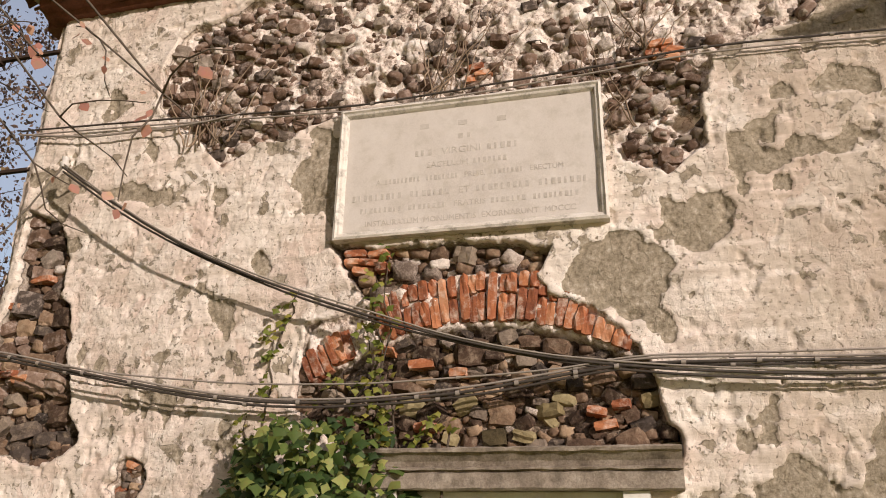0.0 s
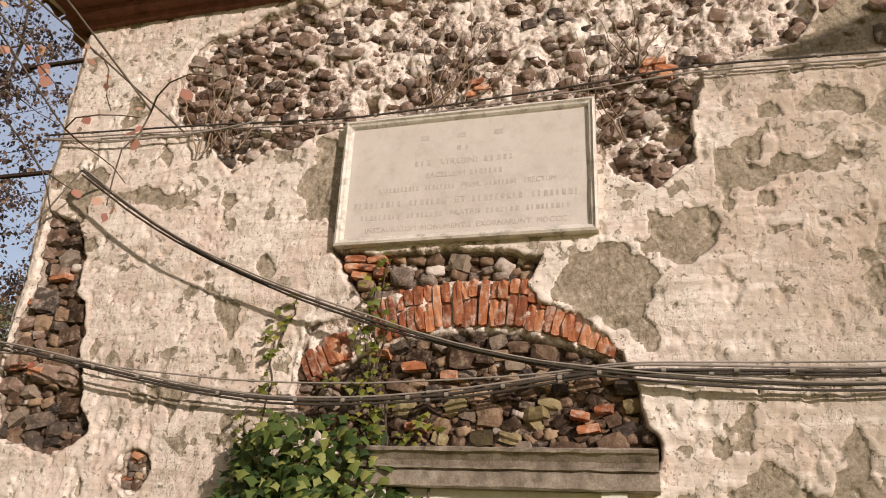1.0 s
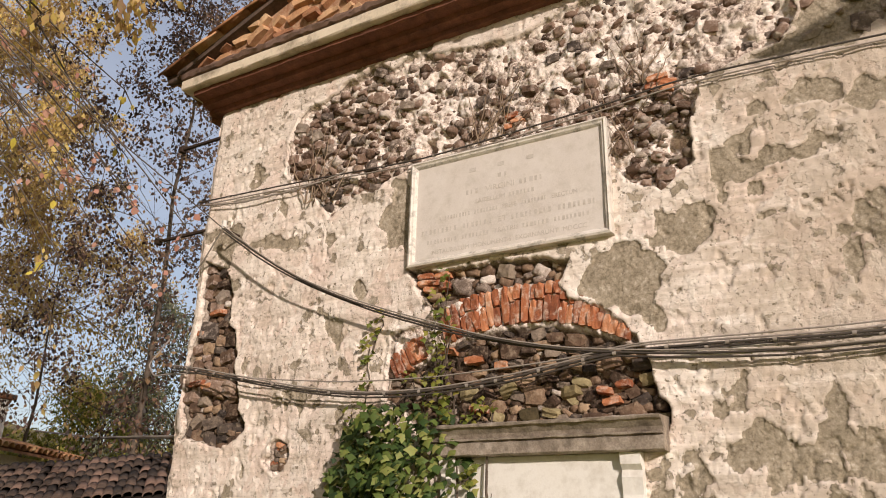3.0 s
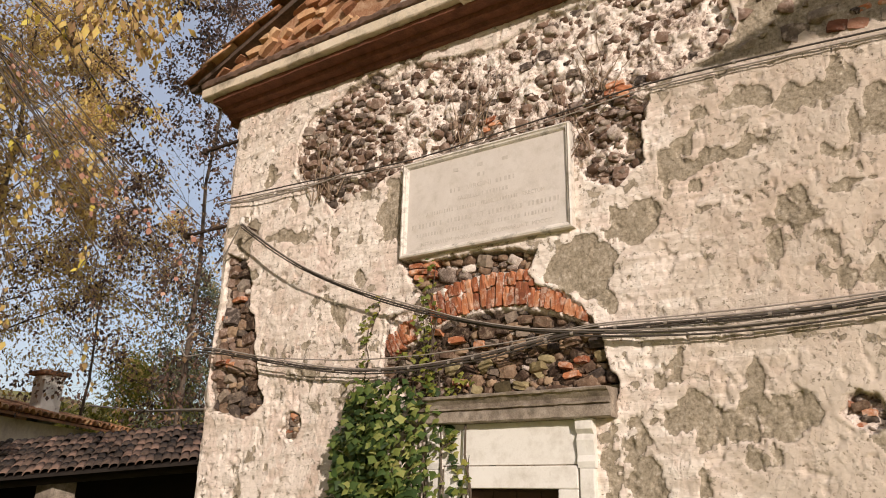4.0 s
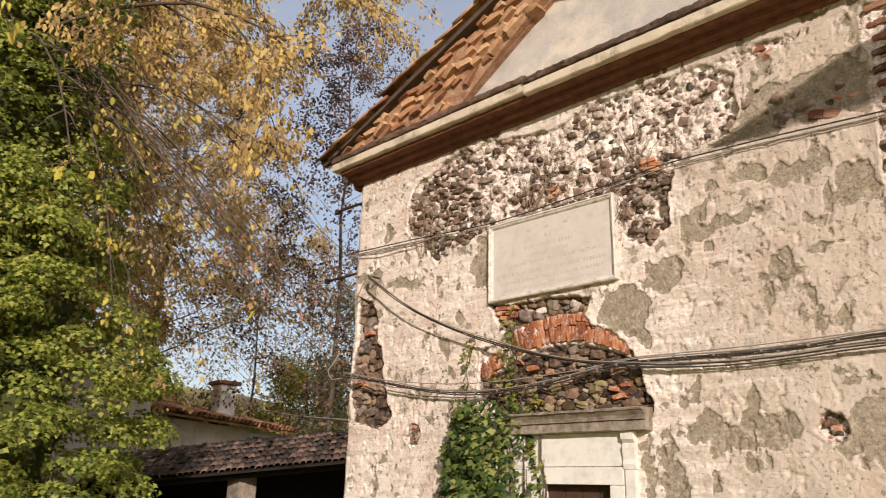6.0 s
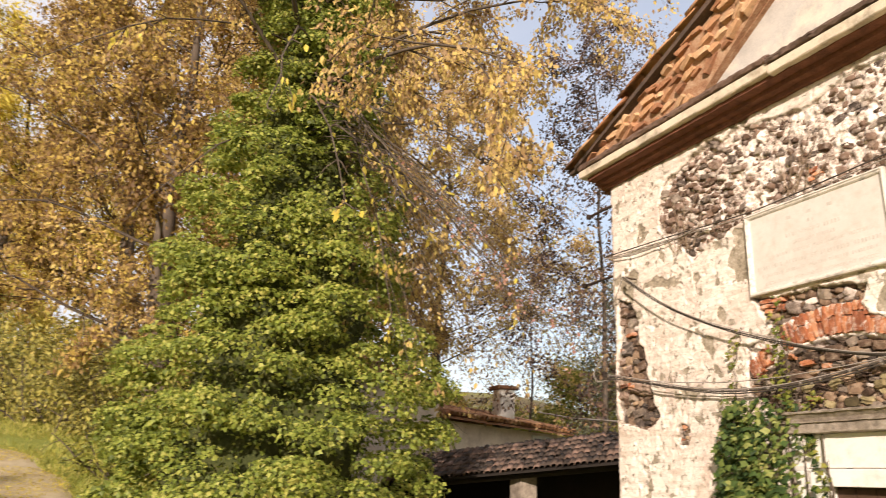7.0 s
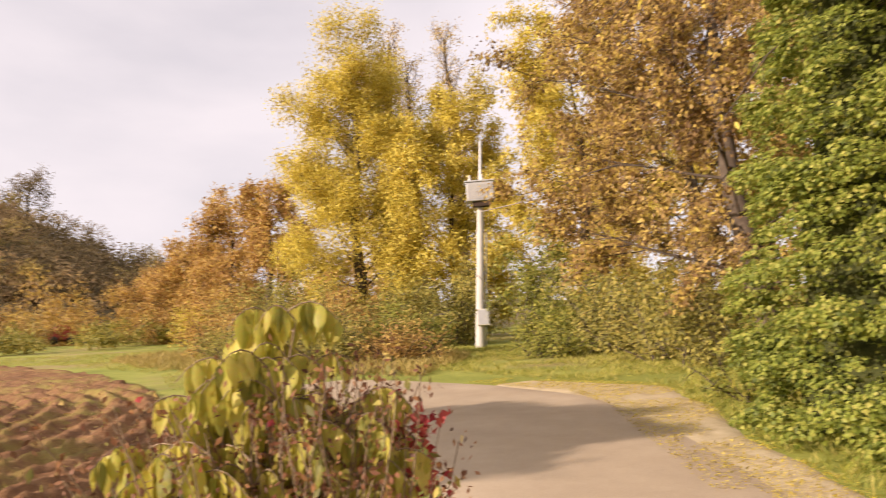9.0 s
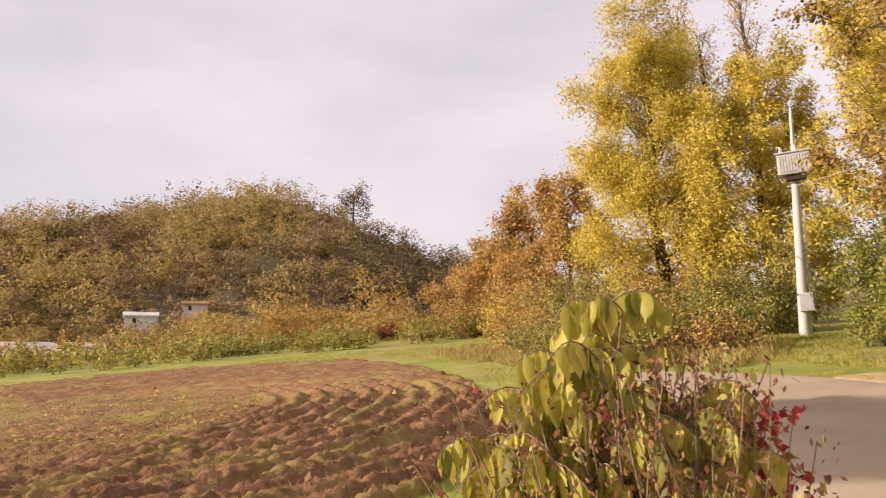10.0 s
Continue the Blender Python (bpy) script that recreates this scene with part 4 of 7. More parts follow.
for k in range(4):
    part("board", box_mesh("board", (-0.952 + 0.182 * k, 4.005, -0.28), (-0.778 + 0.182 * k, 4.019, 1.72), M["wood"], 0.004), door)

# relieving arch of bricks on edge
arch = part("arch", None, chapel, CH @ Matrix.Translation((-0.75, WALL, 1.5)), "relieving arch of orange-red bricks set on edge")
arch_set = []
for s in range(8):
    me = chipped_brick(s + 50, M["brick"], 0.0262, 0.06, 0.5)
    me.transform(Matrix.Translation((0, 0, 0.5)))
    arch_set.append(me)
for i in range(36):
    a = math.asin((-1.63 + 0.75) / 1.5) + i * 0.0322 + rng.uniform(-0.003, 0.003)
    x = -0.75 + 1.5 * math.sin(a)
    if -1.42 < x < -1.27:
        continue
    long = np.interp(x, [-1.64, -1.4, -1.2, -1.1, -0.5, -0.4, -0.22, 0.03], [0.16, 0.2, 0.25, 0.275, 0.265, 0.24, 0.12, 0.075]) + rng.uniform(-0.012, 0.012)
    lean = math.degrees(a) * 0.8 + rng.uniform(-2.5, 2.5)
    m = pose(1.5 * math.sin(a), 0.046 + rng.uniform(-0.012, 0.012), 1.5 * math.cos(a) * 0.985 + 0.02 + rng.uniform(-0.016, 0.01), 0, lean, rng.uniform(-3, 3)) @ Matrix.Diagonal((rng.uniform(0.88, 1.06), 1, long, 1))
    if long > 0.2 and rng.random() < 0.5:
        cut = rng.uniform(0.52, 0.72)
        part("brick", arch_set[i % 8], arch, m @ Matrix.Diagonal((1, 1, cut - 0.012, 1)))
        part("brick", arch_set[(i + 3) % 8], arch, m @ Matrix.Translation((rng.uniform(-0.004, 0.004), rng.uniform(-0.01, 0.012), cut)) @ Matrix.Diagonal((1, 1, 1 - cut, 1)))
    else:
        part("brick", arch_set[i % 8], arch, m)

# loose brick courses in the rubble
course_set = [chipped_brick(k + 80, M["brick"], 0.064, 0.05, 0.0225) for k in range(6)]
for bx, bz, w in ((-1.44, 3.425, 1.0), (-1.31, 3.42, 0.9), (-1.46, 3.375, 0.7), (-1.35, 3.37, 1.2), (-1.40, 3.325, 1.0), (-1.28, 3.33, 0.6), (0.28, 4.54, 1.1), (0.34, 4.495, 1.0), (0.23, 4.49, 0.6), (0.31, 4.45, 1.2),
                  (-0.76, 4.55, 0.8), (-0.72, 4.50, 0.9), (-0.80, 4.47, 0.5), (-1.25, 2.87, 0.9), (-1.05, 2.79, 1.1), (-0.85, 2.74, 0.8), (-1.02, 2.47, 1.0), (-0.18, 2.53, 0.8), (-0.06, 2.56, 0.7), (-0.14, 2.47, 0.9),
                  (1.42, 5.18, 0.9), (1.36, 5.24, 0.7), (1.44, 5.13, 0.7), (1.98, 4.62, 1.2), (1.88, 4.57, 1.0), (2.02, 4.57, 0.8), (-3.62, 2.83, 1.3), (-3.5, 2.80, 0.8), (-3.66, 3.25, 1.0), (-3.5, 3.42, 1.1)):
    part("brick", course_set[rng.randrange(6)], facade, pose(bx, WALL + 0.045 + rng.uniform(-0.012, 0.008), bz, rng.uniform(-6, 6), rng.uniform(-9, 9), rng.uniform(-8, 8)) @ Matrix.Diagonal((w, 1, rng.uniform(0.85, 1.1), 1)))
quoin_set = [chipped_brick(k + 95, M["quoin_brick"], 0.132, 0.05, 0.028) for k in range(6)]
for r in range(14):
    for c in range(2):
        part("brick", quoin_set[rng.randrange(6)], facade, pose(2.30 + 0.27 * c + 0.13 * (r % 2) + rng.uniform(-0.02, 0.02), WALL + 0.05 + rng.uniform(-0.02, 0.01), 4.47 + 0.064 * r, rng.uniform(-3, 3), rng.uniform(-3, 3), rng.uniform(-4, 4)))


# field stones in the fallen patches
def stone_mesh(seed, material):
    r = random.Random(seed)
    bm = bmesh.new()
    bmesh.ops.create_icosphere(bm, subdivisions=2, radius=1.0)
    cuts = [Vector((r.gauss(0, 1), r.gauss(0, 1), r.gauss(0, 1))).normalized() for _ in range(13)]
    lim = [r.uniform(0.36, 0.70) for _ in cuts]
    off = Vector((r.uniform(0, 50), 0, 0))
    for v in bm.verts:
        p = v.co * (1 + 0.22 * noise.noise(v.co * 1.4 + off))
        for c, q in zip(cuts, lim):
            over = p.dot(c) - q
            if over > 0:
                p -= c * over
        v.co = p
    me = bpy.data.meshes.new("stone")
    bm.to_mesh(me)
    bm.free()
    me.materials.append(material)
    return me


def block_mesh(seed, material):
    """A roughly squared rubble stone within a unit box."""
    r = random.Random(seed)
    bm = bmesh.new()
    bmesh.ops.create_cube(bm, size=1.0)
    bmesh.ops.subdivide_edges(bm, edges=bm.edges[:], cuts=2, use_grid_fill=True)
    off = Vector((seed * 7.3, 1, 2))
    for v in bm.verts:
        n = v.co.normalized()
        v.co = v.co.lerp(n * 0.56, 0.42) + Vector([0.11 * noise.noise(v.co * 2.1 + off + Vector((k * 31, 0, 0))) for k in range(3)]) + Vector((r.uniform(-0.03, 0.03), r.uniform(-0.03, 0.03), r.uniform(-0.03, 0.03)))
    me = bpy.data.meshes.new("stone")
    bmesh.ops.triangulate(bm, faces=bm.faces[:])
    bm.to_mesh(me)
    bm.free()
    me.materials.append(material)
    return me


stone_me = [stone_mesh(s, M["stone"]) for s in range(14)]
mossy_me = [stone_mesh(s, M["mossy_stone"]) for s in range(14)]
warm_me = [stone_mesh(s, M["warm_stone"]) for s in range(14)]


def scatter(poly, sizes, tries, seed, cover=1.0):
    """Places for stones inside an outline, none over another: (x, z, radius, flatness)."""
    r = np.random.RandomState(seed)
    xs, zs = [p[0] for p in poly], [p[1] for p in poly]
    out = np.zeros((0, 4))
    for k in range(tries):
        x, z = r.uniform(min(xs), max(xs)), r.uniform(min(zs), max(zs))
        q = sizes[0] + (sizes[1] - sizes[0]) * r.rand() ** (0.6 + 1.5 * k / tries) * (1 - 0.5 * k / tries)
        if r.rand() > (cover if x < -1.7 or z < 4.3 else cover * 0.6) or float(bed_dist(np.array([x]), np.array([z]))[0]) > -q * 0.35 or poly_dist(np.array([x]), np.array([z]), poly)[0] > 0.02:
            continue
        if len(out) and np.any(np.hypot(out[:, 0] - x, (out[:, 1] - z) * 1.25) < (out[:, 2] + q) * 0.84):
            continue
        if -1.62 < x < 0.02 and abs(math.hypot(x + 0.75, z - 1.5) - 1.63) < 0.12 + q and z > 2.8 and x > -1.3:
            continue
        if -1.55 < x < -0.03 and 3.47 < z < 4.33:
            continue
        if math.hypot(x + 1.44, z - 4.475) < 0.07 + q * 0.5 or math.hypot(x - 0.36, z - 4.05) < 0.06 + q * 0.5:
            continue
        out = np.vstack([out, (x, z, q, r.uniform(0.55, 0.9))])
    return out


PLACES = [scatter([(-1.3, 5.33), (0.9, 5.3), (1.16, 4.8), (0.5, 4.4), (0.3, 3.7), (-0.1, 3.8), (-0.05, 4.3), (-1.3, 4.35)], (0.012, 0.06), 2600, 2, 0.55),
          scatter([(2.1, 4.42), (2.65, 4.42), (2.65, 3.6), (2.1, 3.6)], (0.03, 0.09), 400, 5)]
for ex, ez, ea, eb in SPOTS:
    PLACES.append(scatter([(ex - ea, ez - eb), (ex + ea, ez - eb), (ex + ea, ez + eb), (ex - ea, ez + eb)], (0.018, 0.05), 160, int(ex * 100) % 97 + 9))
allst = np.vstack(PLACES)
allst = allst[np.argsort(-allst[:, 2])]
rest_V, rest_F, off = [], [], 0
rng = random.Random(5)
base_np = []
for me in stone_me:
    co = np.zeros(len(me.vertices) * 3)
    me.vertices.foreach_get("co", co)
    fi = np.zeros(len(me.polygons) * 3, int)
    me.polygons.foreach_get("vertices", fi)
    base_np.append((co.reshape(-1, 3), fi.reshape(-1, 3)))
for k, (x, z, q, flat) in enumerate(allst):
    m = (Matrix.Translation((x, WALL + 0.038 + 0.03 * float(earth_at(np.array([x]), np.array([z]))[0]) + (rng.uniform(-0.004, 0.022) if x > -1.8 and z > 4.3 else rng.uniform(-0.012, 0.012)) - 0.12 * q, z)) @ Matrix.Rotation(rng.uniform(-0.5, 0.5), 4, "Y")
         @ Matrix.Diagonal((q * rng.uniform(1.15, 1.7), min(q, 0.045) * 1.05, q * flat * 1.2, 1)) @ Euler((rng.uniform(0, 6), rng.uniform(0, 6), rng.uniform(0, 6))).to_matrix().to_4x4())
    s = rng.randrange(len(stone_me))
    if k < 40:
        part("stone", mossy_me[s] if z < 2.62 and rng.random() < 0.45 else warm_me[s] if rng.random() < 0.42 else stone_me[s], facade, m)
    else:
        V, F = base_np[s]
        mm = np.array(m)
        rest_V.append(V @ mm[:3, :3].T + mm[:3, 3])
        rest_F.append(F + off)
        off += len(V)
tagged(part("rubble", fast_mesh("rubble", np.concatenate(rest_V), np.concatenate(rest_F), M["stone"]), chapel, CH, "small stones in lime mortar"), kind="stuff")
# coursed rubble: rough blocks packed row on row in the deep patches
block_me = [block_mesh(k, M["deep_stone"]) for k in range(12)]
warm_block = [block_mesh(k + 40, M["deep_brown"]) for k in range(8)]
moss_block = [block_mesh(k + 20, M["mossy_stone"]) for k in range(6)]


pale_block = [block_mesh(k, M["stone"]) for k in range(12)]
pale_warm = [block_mesh(k + 40, M["warm_stone"]) for k in range(8)]


def in_arch(x, z):
    rad = math.hypot(x + 0.75, z - 1.5)
    px, pz = np.array([x]), np.array([z])
    return poly_dist(px, pz, ARCH)[0] < -0.015 and bed_dist(px, pz)[0] < -0.01 and not (1.46 < rad < 1.79 and z > 2.75 and x > -1.28) and not (x < -1.22 and z > 3.28) and not (x < -1.36 and 2.76 < z < 3.06)


def in_quoin(x, z):
    px, pz = np.array([x]), np.array([z])
    return min(poly_dist(px, pz, QUOIN_A)[0], poly_dist(px, pz, QUOIN_B)[0]) < 0.0 and x > LEFT + 0.04


def packed(x0, x1, z0, z1, seed, inside, flat):
    """Stones of falling size fitted between one another: (x, z, half length, half height)."""
    r = random.Random(seed)
    out = np.zeros((0, 4))
    for q, tries in ((0.082, 14), (0.064, 110), (0.050, 400), (0.038, 900), (0.028, 1800), (0.020, 2600)) if inside is not in_upper else ((0.062, 60), (0.048, 500), (0.038, 1600), (0.029, 3200), (0.021, 4200)):
        for _ in range(tries):
            x, z = r.uniform(x0, x1), r.uniform(z0, z1)
            a = q * r.uniform(0.9, 1.15)
            b = a * r.uniform(0.45, 0.85) * flat
            if len(out) and np.any(((out[:, 0] - x) / (out[:, 2] + a)) ** 2 + ((out[:, 1] - z) / (out[:, 3] + b)) ** 2 < 0.80):
                continue
            if inside(x, z):
                out = np.vstack([out, (x, z, a, b)])
    return out


chips = {"upper": [[], [], 0], "deep": [[], [], 0], "mortar": [[], [], 0]}
chip_np = []
for me in block_me:
    me.calc_loop_triangles()
    chip_np.append((np.array([tuple(v.co) for v in me.vertices]), np.array([tuple(t.vertices) for t in me.loop_triangles])))
keepers = random.Random(61)


def in_upper(x, z):
    px, pz = np.array([x]), np.array([z])
    if poly_dist(px, pz, UPPER)[0] > -0.01 or bed_dist(px, pz)[0] > -0.01 or (-1.56 < x < -0.02 and 3.47 < z < 4.34):
        return False
    if math.hypot(x + 1.44, z - 4.475) < 0.12 or math.hypot(x - 0.36, z - 4.05) < 0.10:
        return False
    return keepers.random() < (0.9 if x < -1.95 or x > 0.05 and z < 4.45 else 0.50)


for x0, x1, z0, z1, seed, inside, flat, limit in ((-2.9, 1.2, 3.7, 5.35, 9, in_upper, 1.0, 95), (-1.78, 0.22, 2.34, 3.48, 1, in_arch, 1.0, 105), (LEFT, -3.0, 2.2, 3.9, 4, in_quoin, 1.1, 60)):
    r = random.Random(seed + 70)
    for k, (x, z, a, b) in enumerate(packed(x0, x1, z0, z1, seed, inside, flat)):
        deep = 0.092 if inside is not in_upper else 0.066 if x < -1.95 else 0.064 + r.uniform(-0.006, 0.024)
        m = (Matrix.Translation((x, WALL + deep - 0.25 * a + r.uniform(-0.018, 0.014), z)) @ Matrix.Rotation(r.gauss(0, 0.3), 4, "Y") @ Matrix.Rotation(r.uniform(-0.3, 0.3), 4, "Z")
             @ Matrix.Rotation(r.uniform(-0.3, 0.3), 4, "X") @ Matrix.Diagonal((a * 2.05, min(0.11, a * 2.2), b * 2.1, 1)) @ Matrix.Rotation(r.choice((0, 1, 2, 3)) * math.pi / 2, 4, "Y"))
        if k < limit and not (inside is in_arch and math.hypot(x + 0.75, z - 1.5) > 1.75 and r.random() < 0.75):
            if inside is in_upper or inside is in_quoin and r.random() < 0.5:
                bank = pale_warm if r.random() < 0.6 else pale_block
            else:
                bank = moss_block if z < 2.60 and x > -1.3 and r.random() < 0.35 else warm_block if r.random() < 0.62 else block_me
            part("stone", bank[r.randrange(len(bank))], facade, m)
        else:
            V, F = chip_np[r.randrange(len(chip_np))]
            mm = np.array(m)
            above = inside is in_arch and math.hypot(x + 0.75, z - 1.5) > 1.75
            lump = r.random() < (0.6 if above else 0.28 if inside is in_upper else 0.10)
            if lump:
                m = m @ Matrix.Diagonal((1.0, 0.6, 1.25, 1))
            pile = chips["mortar" if lump else "upper" if inside is in_upper else "deep"]
            pile[1].append(F + pile[2])
            pile[0].append(V @ mm[:3, :3].T + mm[:3, 3])
            pile[2] += len(V)
for key, stone_kind, words in (("upper", "warm_stone", "brown stone chips in pale lime mortar"), ("deep", "deep_brown", "brown stone chips packed between the larger stones"), ("mortar", "lime", "crumbling lumps of pale lime mortar")):
    tagged(part("chip_fill", fast_mesh("chip_fill", np.concatenate(chips[key][0]), np.concatenate(chips[key][1]), M[stone_kind]), chapel, CH, words), kind="stuff")
r3 = random.Random(17)
for ex, ez in ((-2.66, 2.22), (1.56, 2.15)):
    for k in range(9):
        x, z = ex + r3.uniform(-0.085, 0.085), ez + r3.uniform(-0.09, 0.09)
        me = course_set[k % 6] if k % 3 == 0 else (warm_block + block_me)[r3.randrange(16)]
        size = (0.6, 0.7, 0.8) if k % 3 == 0 else (r3.uniform(0.05, 0.10), 0.07, r3.uniform(0.03, 0.06))
        part("brick" if k % 3 == 0 else "stone", me, facade, pose(x, WALL + 0.045 + r3.uniform(-0.015, 0.015), z, r3.uniform(-10, 10), r3.uniform(-25, 25), r3.uniform(-15, 15)) @ Matrix.Diagonal((*size, 1)))
# flat stones flush in the grey wedge of plaster: middle, half length, half height
r2 = random.Random(3)
for k, (x, z, a, b) in enumerate(((1.20, 4.552, 0.085, 0.036), (1.48, 4.535, 0.115, 0.100), (1.457, 4.733, 0.082, 0.060), (1.672, 4.612, 0.150, 0.070), (1.378, 4.643, 0.045, 0.028), (1.925, 4.662, 0.065, 0.030),
                                  (1.312, 4.585, 0.042, 0.032), (1.585, 4.72, 0.034, 0.022), (1.206, 4.788, 0.110, 0.065), (2.041, 4.512, 0.125, 0.052), (1.84, 4.56, 0.05, 0.03), (1.11, 4.93, 0.05, 0.034), (1.32, 4.86, 0.035, 0.024), (1.02, 4.60, 0.04, 0.024))):
    part("stone", (stone_me, warm_me)[k % 3 == 2][k % 8], facade, Matrix.Translation((x, WALL - 0.010, z)) @ Matrix.Rotation(r2.uniform(-0.5, 0.1), 4, "Y") @ Matrix.Diagonal((a, 0.030, b, 1)) @ Euler((0, r2.uniform(0, 6), 0)).to_matrix().to_4x4())
# two bricks in a darker red: their shadowed look put into the colour
for k in range(2):
    part("brick", chipped_brick(k + 95, M["quoin_brick"], 0.064, 0.05, 0.0225), facade, pose(1.735 + 0.11 * k, WALL + 0.010, 4.495 - 0.028 * k, r2.uniform(-6, 6), 14 + 4 * k, r2.uniform(-8, 8)) @ Matrix.Diagonal((0.95, 0.8, 1.7, 1)))


# ---- plaque ----
PX0, PX1, PZ0, PZ1 = -1.557, -0.053, 3.485, 4.306
plaque = thing("marble_plaque", (-0.805, WALL, 3.49), "weathered white marble plaque with worn Latin lettering on the wall", "plaque")
PM = Matrix.Translation((0.805, -WALL, -3.49))
part("slab", box_mesh("slab", (PX0 + 0.02, 3.878, PZ0 + 0.02), (PX1 - 0.02, 3.95, PZ1 - 0.02), M["marble"], 0.004), plaque, PM)


def frame_side(length):
    """One mitred moulding along x, outer edge at z = 0."""
    prof = [(0.0, 0.03), (0.0, -0.034), (0.014, -0.040), (0.022, -0.030), (0.034, -0.026), (0.044, -0.014), (0.052, -0.002), (0.052, 0.03)]
    n, verts, faces = len(prof), [], []
    cuts = 12
    r = random.Random(int(length * 100))
    for i in range(cuts + 1):
        for w, y in prof:
            x = w + (length - 2 * w) * i / cuts
            verts.append((x, y + r.uniform(-0.0012, 0.0012), w + r.uniform(-0.001, 0.001)))
    for i in range(cuts):
        faces += [(i * n + j, i * n + (j + 1) % n, (i + 1) * n + (j + 1) % n, (i + 1) * n + j) for j in range(n)]
    faces += [tuple(range(n - 1, -1, -1)), tuple(range(cuts * n, cuts * n + n))]
    me = mesh("moulding", verts, faces, M["rim"])
    bm = bmesh.new()
    bm.from_mesh(me)
    bmesh.ops.recalc_face_normals(bm, faces=bm.faces[:])
    bm.to_mesh(me)
    bm.free()
    return me


PW, PH, PY = PX1 - PX0, PZ1 - PZ0, 3.884
for m, ln in ((pose(PX0, PY, PZ0), PW), (pose(PX1, PY, PZ1, 0, 180, 0), PW), (pose(PX0, PY, PZ1, 0, 90, 0), PH), (pose(PX1, PY, PZ0, 0, -90, 0), PH)):
    part("moulding", frame_side(ln), plaque, PM @ m)

LINES = [(4.185, 0.034, "|. | |."), (4.10, 0.034, "||"), (4.015, 0.040, "||| VIRGINI |||||"), (3.935, 0.034, "SACELLUM |||||||"), (3.855, 0.032, "A ||||||||| |||||||| PRESB. |||||||| ERECTUM"),
         (3.765, 0.040, "||||||||| ||||||| ET ||||||||| ||||||||"), (3.685, 0.033, "||||||||| |||||||| FRATRIS ||||||| |||||||||"), (3.605, 0.033, "INSTAURATUM MONUMENTIS EXORNARUNT MDCCC||")]
WIDTHS = [0.55, 0.10, 0.60, 0.46, 1.05, 1.32, 1.22, 1.16]


def word_mesh(text, size):
    cu = bpy.data.curves.new("word", "FONT")
    cu.body, cu.size, cu.extrude, cu.resolution_u = text, size * 1.42, 0.0012, 2
    ob = bpy.data.objects.new("word", cu)
    scene.collection.objects.link(ob)
    me = bpy.data.meshes.new_from_object(ob)
    wide = max((v.co.x for v in me.vertices), default=0.0)
    bpy.data.objects.remove(ob)
    bpy.data.curves.remove(cu)
    me.materials.append(M["letter"])
    return me, wide


worn_me = box_mesh("worn_letter", (0.0, 0.0, 0.0), (0.30, 0.9, 0.02), M["letter"])
for (z, size, text), width in zip(LINES, WIDTHS):
    words = []
    for w in text.split(" "):
        if "|" in w and "MDCCC" not in w:
            words.append((None, len(w.strip(".")), len(w.strip(".")) * size * 0.80))
        else:
            words.append((*word_mesh(w.strip("|"), size)[:1], 0, word_mesh(w.strip("|"), size)[1]))
    gap = size * 0.9
    f = width / (sum(w[2] for w in words) + gap * (len(words) - 1))
    x = -0.80 - width / 2
    for me, count, w in words:
        at = lambda px: PM @ Matrix.Translation((px, 3.8775, z - 0.028 - size / 2)) @ Matrix.Rotation(math.pi / 2, 4, "X")
        if me is None:
            for k in range(count):
                part("worn_letter", worn_me, plaque, at(x + k * size * 0.80 * f) @ Matrix.Diagonal((size * f * (0.9 if k % 3 == 1 else 1.7 if k % 4 == 2 else 1.3), size, 0.06, 1)))
        else:
            part("lettering", me, plaque, at(x) @ Matrix.Diagonal((f, 1, 1, 1)))
        x += (w + gap) * f


# ---- cables on the facade ----
def cable(points, radius, material, label, sag_seed=0, clips=0, group="cables along the facade"):
    """A cable through the points, smoothed, with small clamps along it."""
    p = np.array(points, float)
    t, k = np.linspace(0, len(p) - 1, 60), np.arange(len(p))
    q = np.stack([np.interp(t, k, p[:, i]) for i in range(3)], -1)
    for _ in range(8):
        q[1:-1] = (q[:-2] + 2 * q[1:-1] + q[2:]) / 4
    r = np.random.RandomState(sag_seed)
    q[1:-1, 2] += 0.004 * np.cumsum(r.randn(58)) * 0.25
    root = thing("cable", tuple(q[0]), label, "cable", group)
    part("sheath", tubes("sheath", [(q - q[0], np.full(60, radius))], material, 7), root)
    for c in range(clips):
        i = int((c + 0.6) * 58 / clips)
        d = q[i + 1] - q[i]
        d /= np.linalg.norm(d)
        part("clamp", tubes("clamp", [(np.array([q[i] - q[0] - d * 0.011, q[i] - q[0] + d * 0.011]), np.full(2, radius * 1.7))], M["rubber_grey"], 7), root)
    return root


Y1, Y2 = 3.86, 3.80
UP = [(-3.86, 3.86, 4.47), (-2.74, Y1, 4.42), (-1.67, Y1, 4.35), (-1.27, 3.85, 4.335), (-0.06, 3.835, 4.385), (0.48, 3.85, 4.44), (1.4, Y1, 4.40), (2.6, Y1, 4.32)]
cable(UP, 0.0065, M["rubber"], "black cable strung over the plaque", 1, 9)
cable([(x, y + 0.012, z - 0.024) for x, y, z in UP], 0.0055, M["rubber_grey"], "grey cable strung over the plaque", 2, 5)
cable([(-3.86, 3.86, 4.44), (-3.3, Y1, 4.36), (-2.74, Y1, 4.355), (-2.2, Y1, 4.40)], 0.007, M["rubber_grey"], "thin grey cable fixed under the upper one", 3, 2)
